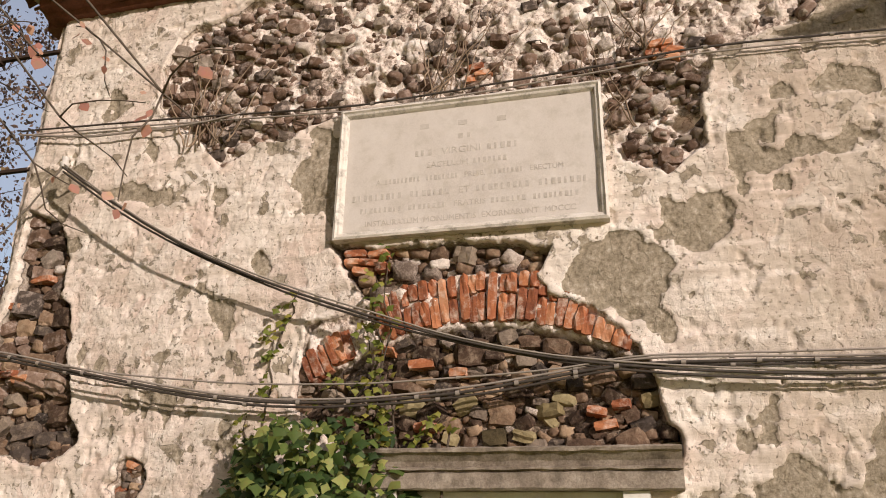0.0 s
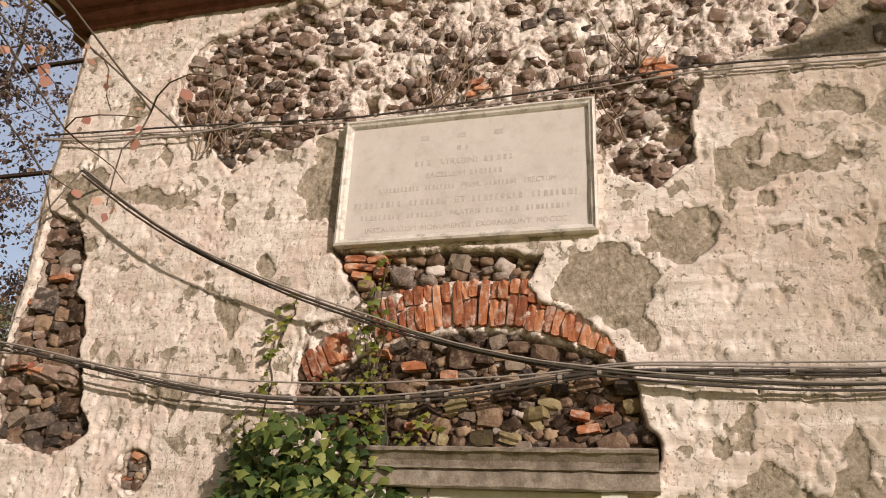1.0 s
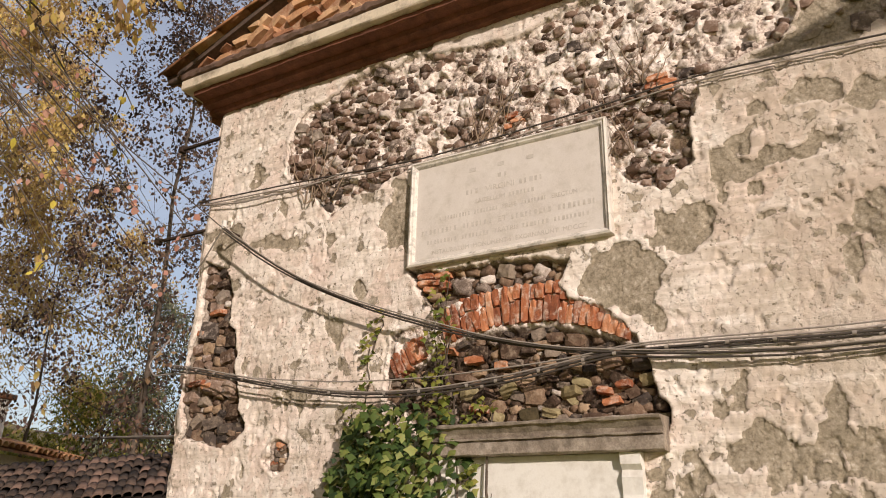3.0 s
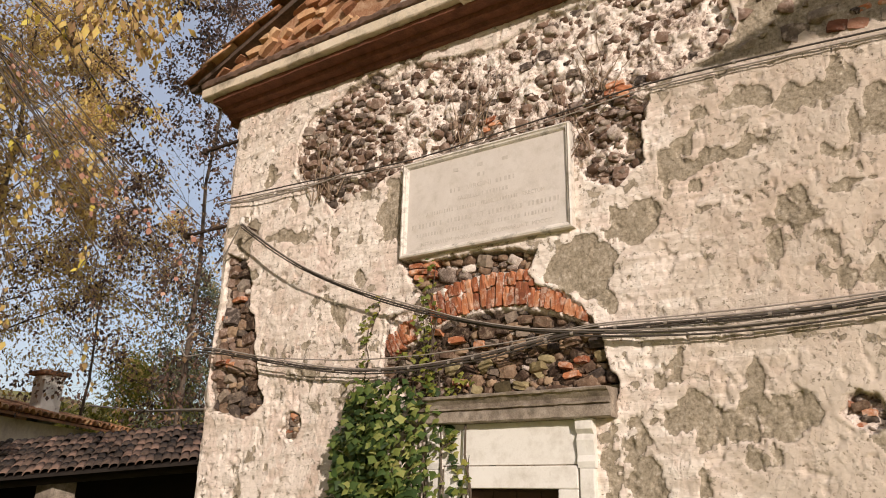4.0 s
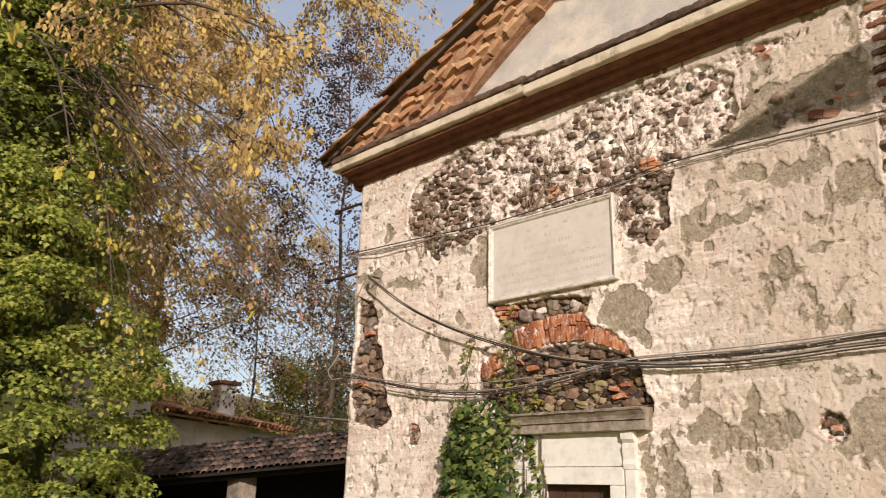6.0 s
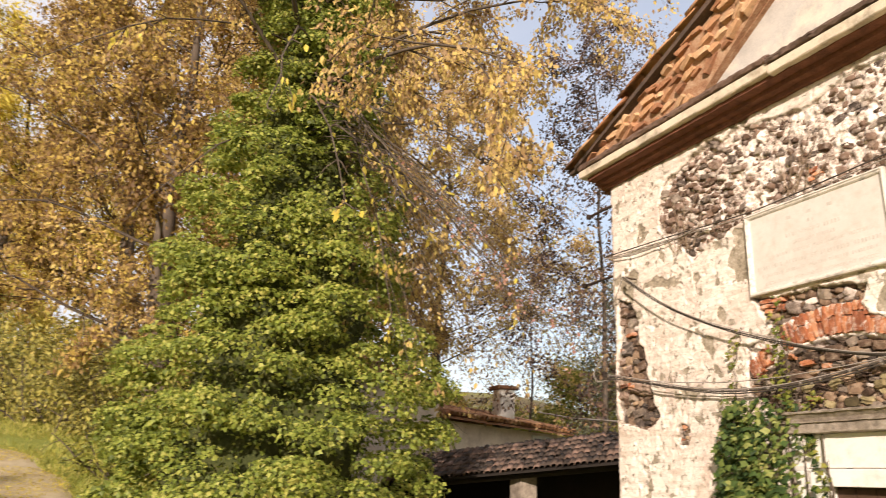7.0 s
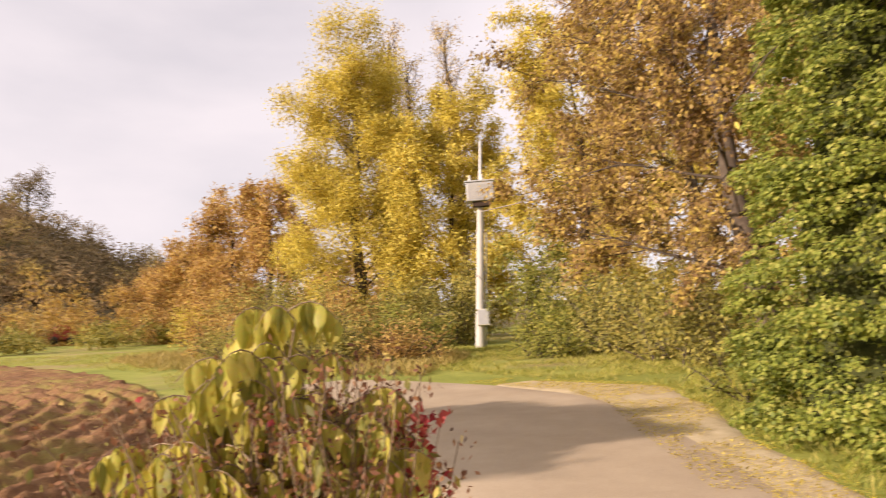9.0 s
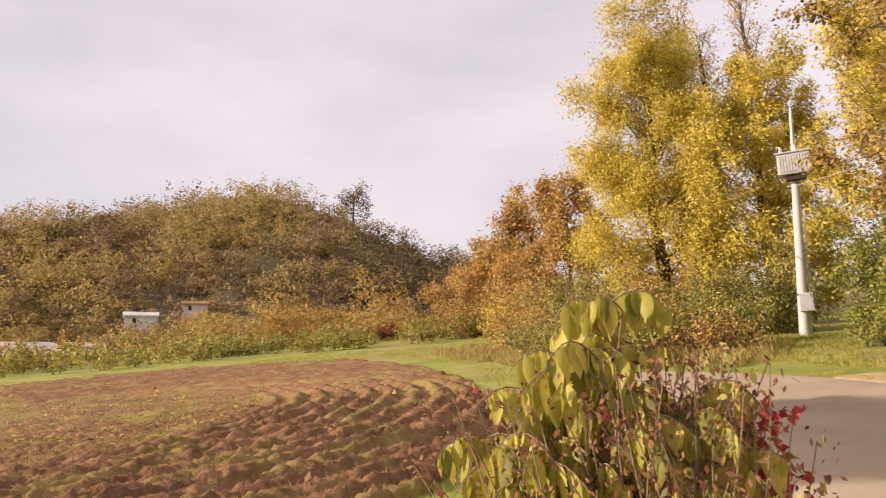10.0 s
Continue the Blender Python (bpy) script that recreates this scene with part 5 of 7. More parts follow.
MID = [(-3.31, 3.70, 4.06), (-2.84, 3.69, 3.73), (-2.36, 3.70, 3.44), (-1.77, 3.74, 3.18), (-1.30, 3.765, 3.02), (-0.896, 3.78, 2.888), (-0.50, 3.80, 2.79), (0.03, 3.82, 2.70), (1.0, 3.83, 2.63), (1.9, 3.83, 2.68), (2.6, 3.83, 2.66)]
for k, (dy, dz, r) in enumerate(((0, 0, 0.0075), (0.012, -0.020, 0.0065), (-0.006, 0.017, 0.005))):
    cable([(x, y + dy, z + dz * (1 + 0.4 * math.sin(i * 1.7 + k))) for i, (x, y, z) in enumerate(MID)], r, M["rubber"] if k < 2 else M["rubber_grey"], "sagging black cable from the corner hook" if k < 2 else "sagging grey wire from the corner hook", 5 + k, 0)
LOW = [(-3.72, 3.74, 2.93), (-3.42, 3.72, 2.885), (-3.03, 3.73, 2.80), (-1.95, 3.78, 2.58), (-1.15, 3.80, 2.585), (-0.58, 3.80, 2.64), (-0.04, 3.82, 2.745), (0.57, 3.83, 2.73), (1.33, 3.83, 2.705), (1.91, 3.83, 2.75), (2.6, 3.83, 2.74)]
for k, (dy, dz, r, mt) in enumerate(((0, 0, 0.008, "rubber"), (0.014, 0.022, 0.006, "rubber_grey"), (0.01, -0.024, 0.0068, "rubber"))):
    cable([(x, y + dy, z + dz) for x, y, z in LOW], r, M[mt], "clamped cable hanging low across the facade", 15 + k, 22 if k == 0 else 8)
THIN = [(-3.2, 3.82, 2.85), (-2.83, 3.81, 2.785), (-1.96, 3.80, 2.69), (-1.15, 3.80, 2.675), (-0.31, 3.81, 2.715), (0.03, 3.83, 2.775), (0.8, 3.85, 2.765), (1.6, 3.85, 2.765), (2.6, 3.85, 2.80)]
cable(THIN, 0.005, M["rubber_grey"], "thin pale cable across the facade", 31, 6)
cable([(-3.31, 3.70, 4.06), (-3.60, 3.80, 3.86), (-3.84, 3.86, 3.72)], 0.006, M["rubber_grey"], "pale wire from the hook to the corner", 33)
cable([(-4.05, 3.95, 3.25), (-4.15, 3.85, 3.02), (-4.0, 3.80, 2.90), (-3.8, 3.80, 2.90), (-3.45, 3.81, 2.88)], 0.007, M["rubber_grey"], "loose grey cable loop at the corner", 34)
hook = thing("cable_hook", (-3.31, 3.86, 4.06), "small iron cable hook with a porcelain knob", "hook")
part("bar", tubes("bar", [(np.array([(0, 0.03, 0), (0, -0.11, 0.0), (0, -0.15, 0.03)]), np.full(3, 0.011))], M["iron"], 7), hook)
part("insulator", tubes("insulator", [(np.array([(0, -0.15, 0.0), (0, -0.15, 0.03), (0, -0.15, 0.04), (0, -0.15, 0.07)]), np.array([0.02, 0.03, 0.018, 0.024]))], M["ceramic"], 10), hook)
for z, ln in ((5.17, 0.5), (4.23, 0.62)):
    rod = thing("iron_bracket", (LEFT, 3.96, z), "rusty iron bracket jutting from the chapel corner", "bracket", "iron brackets at the corner")
    part("bar", box_mesh("bar", (-ln, -0.015, -0.012), (0.03, 0.015, 0.012), M["iron"], 0.003), rod)
    part("collar", box_mesh("collar", (-ln - 0.01, -0.03, -0.03), (-ln + 0.04, 0.03, 0.03), M["iron"], 0.006), rod)
wall_box = thing("junction_box", (2.42, WALL, 2.78), "small dark cable junction box on the wall", "junction box")
part("case", box_mesh("case", (-0.10, -0.11, -0.13), (0.14, 0.02, 0.06), M["dark"], 0.012), wall_box)
gutter = thing("gutter_end", (-4.02, 3.66, 5.70), "dark tile end jutting from the eave corner", "gutter")
part("spout", tubes("spout", [(np.array([(0.1, 0.0, 0.02), (-0.05, -0.04, 0.01), (-0.16, -0.08, -0.01)]), np.array([0.055, 0.05, 0.045]))], M["old_tile"], 9), gutter)


# ---- plants on the wall ----
def rand_dirs(rng, n):
    return unit(rng.randn(n, 3))


def wall_ivy():
    rng = np.random.RandomState(12)
    root = thing("climbing_ivy", (-1.5, WALL, -0.3), "dark green ivy climbing the facade beside the door", "ivy")
    o = np.array((-1.5, WALL, -0.3))
    # woody stems, and thinner runners up the wall
    stems, P, D, N = [], [], [], []
    for k in range(7):
        x = -1.75 + 0.13 * k
        z = np.linspace(-0.3, rng.uniform(1.9, 2.5), 12)
        stems.append((np.stack([x + 0.05 * np.cumsum(rng.randn(12)) * 0.5, 3.87 - 0.04 * rng.rand(12), z], -1) - o, np.linspace(0.022, 0.006, 12)))
    runners = [((-1.25, 2.3), (-1.22, 3.38), 0.05), ((-1.38, 2.3), (-1.3, 3.0), 0.06), ((-1.9, 2.3), (-1.86, 2.95), 0.03), ((-1.86, 2.9), (-1.74, 3.22), 0.03), ((-1.2, 2.32), (-0.9, 2.5), 0.03), ((-1.05, 2.3), (-0.92, 2.48), 0.02),
               ((-1.6, 2.4), (-1.45, 2.75), 0.05), ((-1.15, 2.3), (-1.32, 3.25), 0.05), ((-0.92, 1.4), (-0.87, 1.95), 0.02), ((-1.3, 2.35), (-1.18, 2.6), 0.05), ((-1.95, 2.2), (-1.98, 2.55), 0.04), ((-1.1, 2.0), (-0.95, 2.12), 0.02)]
    yP, yD, yN = [], [], []
    for (x0, z0), (x1, z1), wander in runners:
        t = np.linspace(0, 1, 14)
        x = x0 + (x1 - x0) * t + wander * (vnoise(t * 6, t * 0 + x0 * 9, 4) - 0.5) * 2
        z = z0 + (z1 - z0) * t
        y = np.full(14, 3.895) if z1 > 2.2 or x1 < -1.1 else np.full(14, 3.85)
        stems.append((np.stack([x, y, z], -1) - o, np.linspace(0.007, 0.003, 14)))
        n = int(46 * math.hypot(x1 - x0, z1 - z0)) + 6
        i = rng.randint(0, 14, n)
        yP.append(np.stack([x[i] + rng.randn(n) * 0.03, y[i] - 0.015 - 0.075 * rng.rand(n), z[i] + rng.randn(n) * 0.03], -1))
        yD.append(np.stack([rng.randn(n) * 0.7, -0.4 - 0.3 * rng.rand(n), -0.6 + rng.randn(n) * 0.6], -1))
        yN.append(np.stack([rng.randn(n) * 0.4, -1 + 0 * i, 0.5 + rng.randn(n) * 0.3], -1))
    part("stemwork", tubes("stemwork", stems, M["bark"], 5), root)
    # the dense mass: clumps bulging from the wall
    n = 4300
    x = rng.normal(-1.55, 0.27, n)
    z = 2.5 - np.abs(rng.rand(n)) ** 0.75 * 1.9
    wide = np.interp(z, [0.6, 1.3, 1.7, 2.1, 2.4, 2.52], [0.62, 0.58, 0.52, 0.44, 0.34, 0.18])
    x = np.clip(x, -1.58 - wide, -1.50 + wide * 1.05)
    bulge = 0.42 * np.sqrt(np.clip(1 - ((x + 1.54) / (wide + 0.05)) ** 2, 0, 1)) * (0.35 + 1.0 * fbm(x * 5, z * 5, 3, 19))
    P = np.stack([x, 3.90 - bulge * rng.uniform(0.45, 1.0, n) - 0.05 * rng.rand(n), z], -1)
    D = np.stack([rng.randn(n) * 0.6, -0.5 + rng.randn(n) * 0.3, -0.9 + rng.randn(n) * 0.45], -1)
    N = np.stack([rng.randn(n) * 0.5, -0.9 + rng.randn(n) * 0.3, 0.6 + rng.randn(n) * 0.4], -1)
    L = rng.uniform(0.04, 0.088, n)
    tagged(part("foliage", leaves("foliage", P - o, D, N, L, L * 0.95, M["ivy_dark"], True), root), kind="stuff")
    yP, yD, yN = np.concatenate(yP), np.concatenate(yD), np.concatenate(yN)
    L = rng.uniform(0.025, 0.055, len(yP))
    tagged(part("young_foliage", leaves("young_foliage", yP - o, yD, yN, L, L * 0.95, M["ivy_young"], True), root, label="small yellow-green runner leaves"), kind="stuff")


wall_ivy()


def dry_vines():
    rng = np.random.RandomState(4)
    for name, x0, z0, spread, n in (("dry_vine", -0.95, 4.36, 0.5, 12), ("dry_vine", -2.45, 4.2, 0.3, 14), ("dry_vine", 0.05, 4.0, 0.12, 7), ("dry_vine", 0.2, 4.5, 0.25, 8)):
        root = thing(name, (x0, WALL, z0), "bare dry vine stems clinging to the rubble", "vine", "dry vines on the rubble")
        paths = []
        for k in range(n):
            m = 12
            t = np.linspace(0, 1, m)
            ang, ln = rng.uniform(-0.7, 0.9), rng.uniform(0.25, 0.85)
            xx = rng.uniform(-0.15, 0.15) + np.sin(ang) * t * ln * 0.8 + 0.03 * np.cumsum(rng.randn(m)) * 0.4
            zz = np.cos(ang) * t * ln + 0.02 * np.cumsum(rng.randn(m)) * 0.4
            paths.append((np.stack([xx, -0.035 - 0.02 * rng.rand(m), zz], -1), np.linspace(0.006, 0.002, m) * rng.uniform(0.6, 1.2)))
        part("stemwork", tubes("stemwork", paths, M["dry"], 5), root)


dry_vines()


# ---- trees ----
def wander(rng, p, d, length, n, bend, lift):
    pts, d = [np.array(p, float)], unit(np.array(d, float))
    for _ in range(n):
        d = unit(d + rng.randn(3) * bend + np.array([0, 0, lift]))
        pts.append(pts[-1] + d * length / n)
    return np.array(pts)


def grow(rng, height, radius, reach, limbs=14, start=0.3, rise=0.5, sub=6, twigs=4, lean=(0, 0), lift=0.03, taper=0.6, sector=None, limb_w=0.2):
    """Trunk, limbs, branches and twigs from the origin. Returns tube paths and the places and ways of the twigs."""
    n = 9
    trunk = np.stack([np.linspace(0, lean[0], n), np.linspace(0, lean[1], n), np.linspace(-0.3, height * 0.93, n)], -1)
    trunk[1:, :2] += np.cumsum(rng.randn(n - 1, 2) * height * 0.008, axis=0)
    paths, anchors = [(trunk, radius * np.linspace(1.15, 0.12, n))], []
    for i in range(limbs):
        t = start + (1 - start) * (i + rng.rand()) / limbs
        p = np.array([np.interp(t * (n - 1), np.arange(n), trunk[:, k]) for k in range(3)])
        az = i * 2.4 + rng.uniform(-0.5, 0.5)
        if sector:
            az = rng.uniform(*sector)
        ln = reach * (1 - taper * ((t - start) / (1 - start)) ** 1.3) * rng.uniform(0.75, 1.2)
        limb = wander(rng, p, (math.cos(az), math.sin(az), rise + 0.5 * t), ln, 7, 0.12, lift)
        r0 = radius * limb_w * (1 - 0.6 * t)
        paths.append((limb, r0 * np.linspace(1, 0.2, 8)))
        for j in range(sub):
            s = 0.25 + 0.75 * (j + rng.rand()) / sub
            q = np.array([np.interp(s * 7, np.arange(8), limb[:, k]) for k in range(3)])
            d = unit(limb[-1] - limb[0]) + rng.randn(3) * 0.65
            br = wander(rng, q, d, ln * 0.42 * rng.uniform(0.6, 1.2) * (1.15 - 0.5 * s), 5, 0.16, lift - 0.03)
            paths.append((br, r0 * 0.34 * np.linspace(1, 0.3, 6)))
            for k in range(twigs):
                u = 0.3 + 0.7 * rng.rand()
                w = np.array([np.interp(u * 5, np.arange(6), br[:, c]) for c in range(3)])
                tw = wander(rng, w, unit(br[-1] - br[0]) + rng.randn(3) * 0.8, ln * 0.2 * rng.uniform(0.5, 1.3), 4, 0.2, -0.06)
                paths.append((tw, r0 * 0.12 * np.linspace(1, 0.4, 5)))
                anchors.append(tw)
    return paths, np.array(anchors)


def foliage_on(rng, anchors, count, size, jitter, droop=0.7, ratio=0.6):
    i, s = rng.randint(0, len(anchors), count), rng.rand(count) * 3.999
    f = s.astype(int)
    g = (s - f)[:, None]
    P = anchors[i, f] * (1 - g) + anchors[i, f + 1] * g + rng.randn(count, 3) * jitter * 0.75
    D = unit(anchors[i, 4] - anchors[i, 0]) * 0.45 + rng.randn(count, 3) * 0.5 + np.array([0, 0, -droop])
    N = rng.randn(count, 3) * 0.5 + np.array([0.6, -0.5, 0.55])
    L = rng.uniform(size * 0.6, size * 1.3, count)
    return P, D, N, L, L * ratio


def tree(name, label, x, y, seed, height, radius, reach, count, size, material, jitter=0.12, trunk_at=None, droop=0.7, category="tree", group="", thin=0.0, **kw):
    rng = np.random.RandomState(seed)
    z = float(ground_z(x, y))
    root = thing(name, (x, y, z), label, category, group)
    paths, anchors = grow(rng, height, radius, reach, **kw)
    part("trunk", tubes("trunk", paths[:1], M["bark"], 10), root)
    # far off, the twigs vanish among the leaves
    far = (math.hypot(x - 3.9, y + 2.2) > 24 or name == "unseen_tree") and count > 5000
    part("branchwork", tubes("branchwork", [p for p in paths[1:] if not (far and len(p[0]) == 5)], M["bark"], 3), root)
    if count:
        tagged(part("crown", leaves("crown", *foliage_on(rng, anchors, count, size, jitter, droop), material, single=far), root), kind="stuff")
    return root


def ivy_tree():
    """A tall tree whose trunk is wrapped in a cone of ivy, with a wide crown of browning leaves above it."""
    x, y = -6.3, 0.35
    rng = np.random.RandomState(77)
    z = float(ground_z(x, y)) - 0.1
    root = thing("ivy_clad_tree", (x, y, z), "tall tree wrapped in dark green ivy under browning autumn leaves", "tree")
    paths, anchors = grow(rng, 13.5, 0.30, 4.6, 42, 0.46, 0.14, 7, 5, (0.4, 0.2), 0.0, 0.35)
    part("trunk", tubes("trunk", paths[:1], M["bark"], 10), root)
    part("branchwork", tubes("branchwork", paths[1:], M["bark"], 4), root)
    tagged(part("crown", leaves("crown", *foliage_on(rng, anchors, 105000, 0.082, 0.085, 1.0, 0.50), M["brown_leaf"]), root, label="browning autumn leaves"), kind="stuff")
    # ivy: overlapping shelves of leaves round the trunk
    P, D, N = [], [], []
    hs = [-0.3, 0.6, 2.0, 3.2, 4.2, 5.2, 6.2, 7.2, 8.6, 9.6]
    ws = [2.15, 2.0, 1.62, 1.45, 1.28, 1.02, 0.80, 0.66, 0.48, 0.28]
    for c in range(1000):
        h = -0.2 + 9.6 * rng.rand() ** 1.2
        az = rng.uniform(0, 2 * math.pi)
        w = np.interp(h, hs, ws) * (0.60 + 0.32 * float(vnoise(az * 1.6 + 9, h * 0.8, 5)) + 0.30 * float(vnoise(az * 3.7 + 3, h * 2.3, 8))) + rng.uniform(-0.10, 0.16)
        cx, cy = 0.025 * h + w * math.cos(az), 0.015 * h + w * math.sin(az)
        r = rng.uniform(0.18, 0.48) * (0.55 + 0.45 * w / 2)
        n = int((150 if math.cos(az + 0.2) > -0.35 else 50) * (r / 0.34) ** 2) + 12
        d = rand_dirs(rng, n)
        out = np.array([math.cos(az), math.sin(az), 0.0])
        d = unit(d + out * 0.75 + np.array([0, 0, 0.45]))
        p = np.array([cx, cy, h]) + d * np.array([1, 1, 0.48]) * r * rng.uniform(0.75, 1.05, (n, 1))
        P.append(p)
        N.append(d + np.array([0, 0, 0.4]) + 0.35 * rng.randn(n, 3))
        D.append(out * 0.6 + np.array([0, 0, -0.75]) + 0.6 * rng.randn(n, 3))
    # added dark shell: blocks the view through and paints shade into the gaps
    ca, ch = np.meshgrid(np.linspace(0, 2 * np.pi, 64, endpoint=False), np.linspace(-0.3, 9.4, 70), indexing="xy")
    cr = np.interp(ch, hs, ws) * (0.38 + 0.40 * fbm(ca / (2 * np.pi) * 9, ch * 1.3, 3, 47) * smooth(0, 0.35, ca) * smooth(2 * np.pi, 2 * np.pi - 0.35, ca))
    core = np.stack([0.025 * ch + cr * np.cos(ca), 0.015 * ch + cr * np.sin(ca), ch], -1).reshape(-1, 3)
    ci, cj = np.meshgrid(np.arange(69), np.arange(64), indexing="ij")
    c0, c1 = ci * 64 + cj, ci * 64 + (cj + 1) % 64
    part("ivy_filler_core", fast_mesh("ivy_filler_core", core, np.stack([c0, c1, c1 + 64, c0 + 64], -1).reshape(-1, 4), M["ivy_core"], True), root, label="dark shell inside the ivy standing for shade in its gaps")
    n = 20000
    h, az = 9.2 * rng.rand(n) ** 1.2, rng.uniform(0, 6.283, n)
    w = np.interp(h, hs, ws) * rng.uniform(0.56, 0.82, n) * (0.78 + 0.3 * vnoise(az * 1.6 + 9, h * 0.8, 5))
    P.append(np.stack([0.025 * h + w * np.cos(az), 0.015 * h + w * np.sin(az), h], -1) + 0.06 * rng.randn(n, 3))
    D.append(rng.randn(n, 3) + np.array([0, 0, -0.5]))
    N.append(np.stack([np.cos(az), np.sin(az), 0.4 + 0 * az], -1) + 0.5 * rng.randn(n, 3))
    P, D, N = np.concatenate(P), np.concatenate(D), np.concatenate(N)
    L = rng.uniform(0.036, 0.07, len(P))
    tagged(part("ivy", leaves("ivy", P, D, N, L, L * 0.9, M["ivy"], True), root, label="dense dark green ivy"), kind="stuff")
    # a long low limb over the lane, with large yellow leaves
    limbs, an = [], []
    for tip, s in (((-2.05, 1.15, 3.65), 1), ((-2.2, 0.7, 4.0), 2), ((-2.3, -0.3, 4.0), 3), ((-2.7, 1.0, 3.9), 4), ((-3.2, 1.1, 4.1), 5), ((-1.6, -0.9, 4.5), 6), ((-3.4, 1.4, 4.9), 3), ((-2.6, 0.3, 4.6), 2), ((-4.4, -1.5, 4.4), 1), ((-4.2, -3.0, 5.5), 6), ((-3.6, 1.3, 3.4), 5), ((-4.0, 2.9, 4.2), 3), ((-3.95, 3.1, 4.9), 5), ((-4.3, 2.9, 5.3), 2), ((-4.2, 3.0, 3.7), 1)):
        a, b = np.array([0.1, 0.0, 4.6 + 0.35 * s]), np.array(tip) - np.array([x, y, z])
        t = np.linspace(0, 1, 9)[:, None]
        line = a + (b - a) * t + np.array([0, 0, 0.5]) * np.sin(t * math.pi) + 0.05 * np.cumsum(rng.randn(9, 3), 0) * t
        limbs.append((line, np.linspace(0.020, 0.005, 9)))
        for k in range(7):
            q = line[rng.randint(5, 9)]
            tw = wander(rng, q, unit(b - a) + rng.randn(3) * 0.9 + np.array([0, 0, -0.3]), rng.uniform(0.15, 0.4), 4, 0.2, -0.10)
            limbs.append((tw, np.linspace(0.007, 0.003, 5)))
            an.append(tw)
    twig_an = []
    for tip, s in (((-1.16, 1.42, 2.78), 1), ((-1.22, 1.30, 2.95), 2), ((-0.80, 1.28, 2.70), 3), ((-0.92, 1.55, 2.82), 2), ((-1.30, 1.20, 3.05), 4), ((-1.05, 1.15, 3.02), 1), ((-1.45, 1.35, 2.85), 3), ((-1.28, 1.5, 2.72), 2), ((-1.36, 1.1, 2.95), 5), ((-1.5, 1.2, 3.1), 3)):
        a, b = np.array([0.1, 0.0, 4.9 + 0.3 * s]), np.array(tip) - np.array([x, y, z])
        t = np.linspace(0, 1, 26)[:, None]
        line = a + (b - a) * t + np.array([0, -0.1 * s, 0.55]) * np.sin(t * math.pi) + 0.016 * np.cumsum(rng.randn(26, 3), 0) * np.sin(t * math.pi)
        limbs.append((line, np.linspace(0.009, 0.0024, 26)))
        for k in range(8):
            q = line[rng.randint(18, 26)]
            tw = wander(rng, q, unit(b - a) + rng.randn(3) * 0.8 + np.array([0, 0, -0.35]), rng.uniform(0.08, 0.26), 4, 0.3, -0.12)
            limbs.append((tw, np.linspace(0.0022, 0.0012, 5)))
            twig_an.append(tw)
    Pk = foliage_on(rng, np.array(twig_an), 170, 0.030, 0.012, 0.9, 0.85)
    tagged(part("pink_leaves", leaves("pink_leaves", *Pk, M["pink_leaf"], oval=True), root, label="small faded pink leaves on the lowest twigs"), kind="stuff")
    sprays = []
    for k in range(44):
        tip = np.array([rng.uniform(-6.0, -4.25), rng.uniform(1.2, 3.1), rng.uniform(2.7, 6.2)])
        a, b = np.array([0.1, 0.1, rng.uniform(4.6, 7.5)]), tip - np.array([x, y, z])
        t = np.linspace(0, 1, 9)[:, None]
        line = a + (b - a) * t + np.array([0, 0, 0.45]) * np.sin(t * math.pi) + 0.04 * np.cumsum(rng.randn(9, 3), 0) * t
        limbs.append((line, np.linspace(0.009, 0.003, 9)))
        for j in range(6):
            tw = wander(rng, line[rng.randint(4, 9)], unit(b - a) + rng.randn(3) * 0.8 + np.array([0, 0, -0.5]), rng.uniform(0.2, 0.55), 4, 0.2, -0.12)
            limbs.append((tw, np.linspace(0.004, 0.002, 5)))
            sprays.append(tw)
    tagged(part("hanging_leaves", leaves("hanging_leaves", *foliage_on(rng, np.array(sprays), 1900, 0.07, 0.05, 1.2, 0.55), M["brown_leaf"], oval=True), root, label="browning leaves on the hanging sprays"), kind="stuff")
    part("low_branchwork", tubes("low_branchwork", limbs, M["bark"], 5), root)
    Pn = foliage_on(rng, np.array(an), 150, 0.085, 0.03, 1.3, 0.55)
    tagged(part("yellow_leaves", leaves("yellow_leaves", *Pn, M["gold_leaf"], oval=True), root, label="large yellow leaves on the low limbs"), kind="stuff")


ivy_tree()
tree("autumn_tree", "broad tree with browning orange leaves behind the lane", -12.6, -0.6, 21, 11.5, 0.28, 4.6, 60000, 0.100, M["russet_leaf"], 0.13, limbs=26, start=0.14, rise=0.2, sub=7, twigs=5, taper=0.4)
tree("autumn_tree", "browning tree with thin branches over the lane", -13.8, 2.6, 22, 14.0, 0.20, 4.6, 64000, 0.10, M["brown_leaf"], 0.14, limbs=32, start=0.24, rise=0.25, sub=7, twigs=5, taper=0.4)
tree("autumn_tree", "tall browning tree behind the farmhouse", -19.8, 8.6, 27, 15.5, 0.18, 5.6, 60000, 0.12, M["brown_leaf"], 0.16, limbs=34, start=0.24, rise=0.3, sub=7, twigs=5, taper=0.4)
tree("autumn_tree", "thin tree with dusky purple leaves behind the shed", -8.6, 7.3, 30, 13.0, 0.06, 2.6, 17500, 0.075, M["dusky_leaf"], 0.09, limbs=40, start=0.22, rise=0.4, sub=7, twigs=5, taper=0.3)
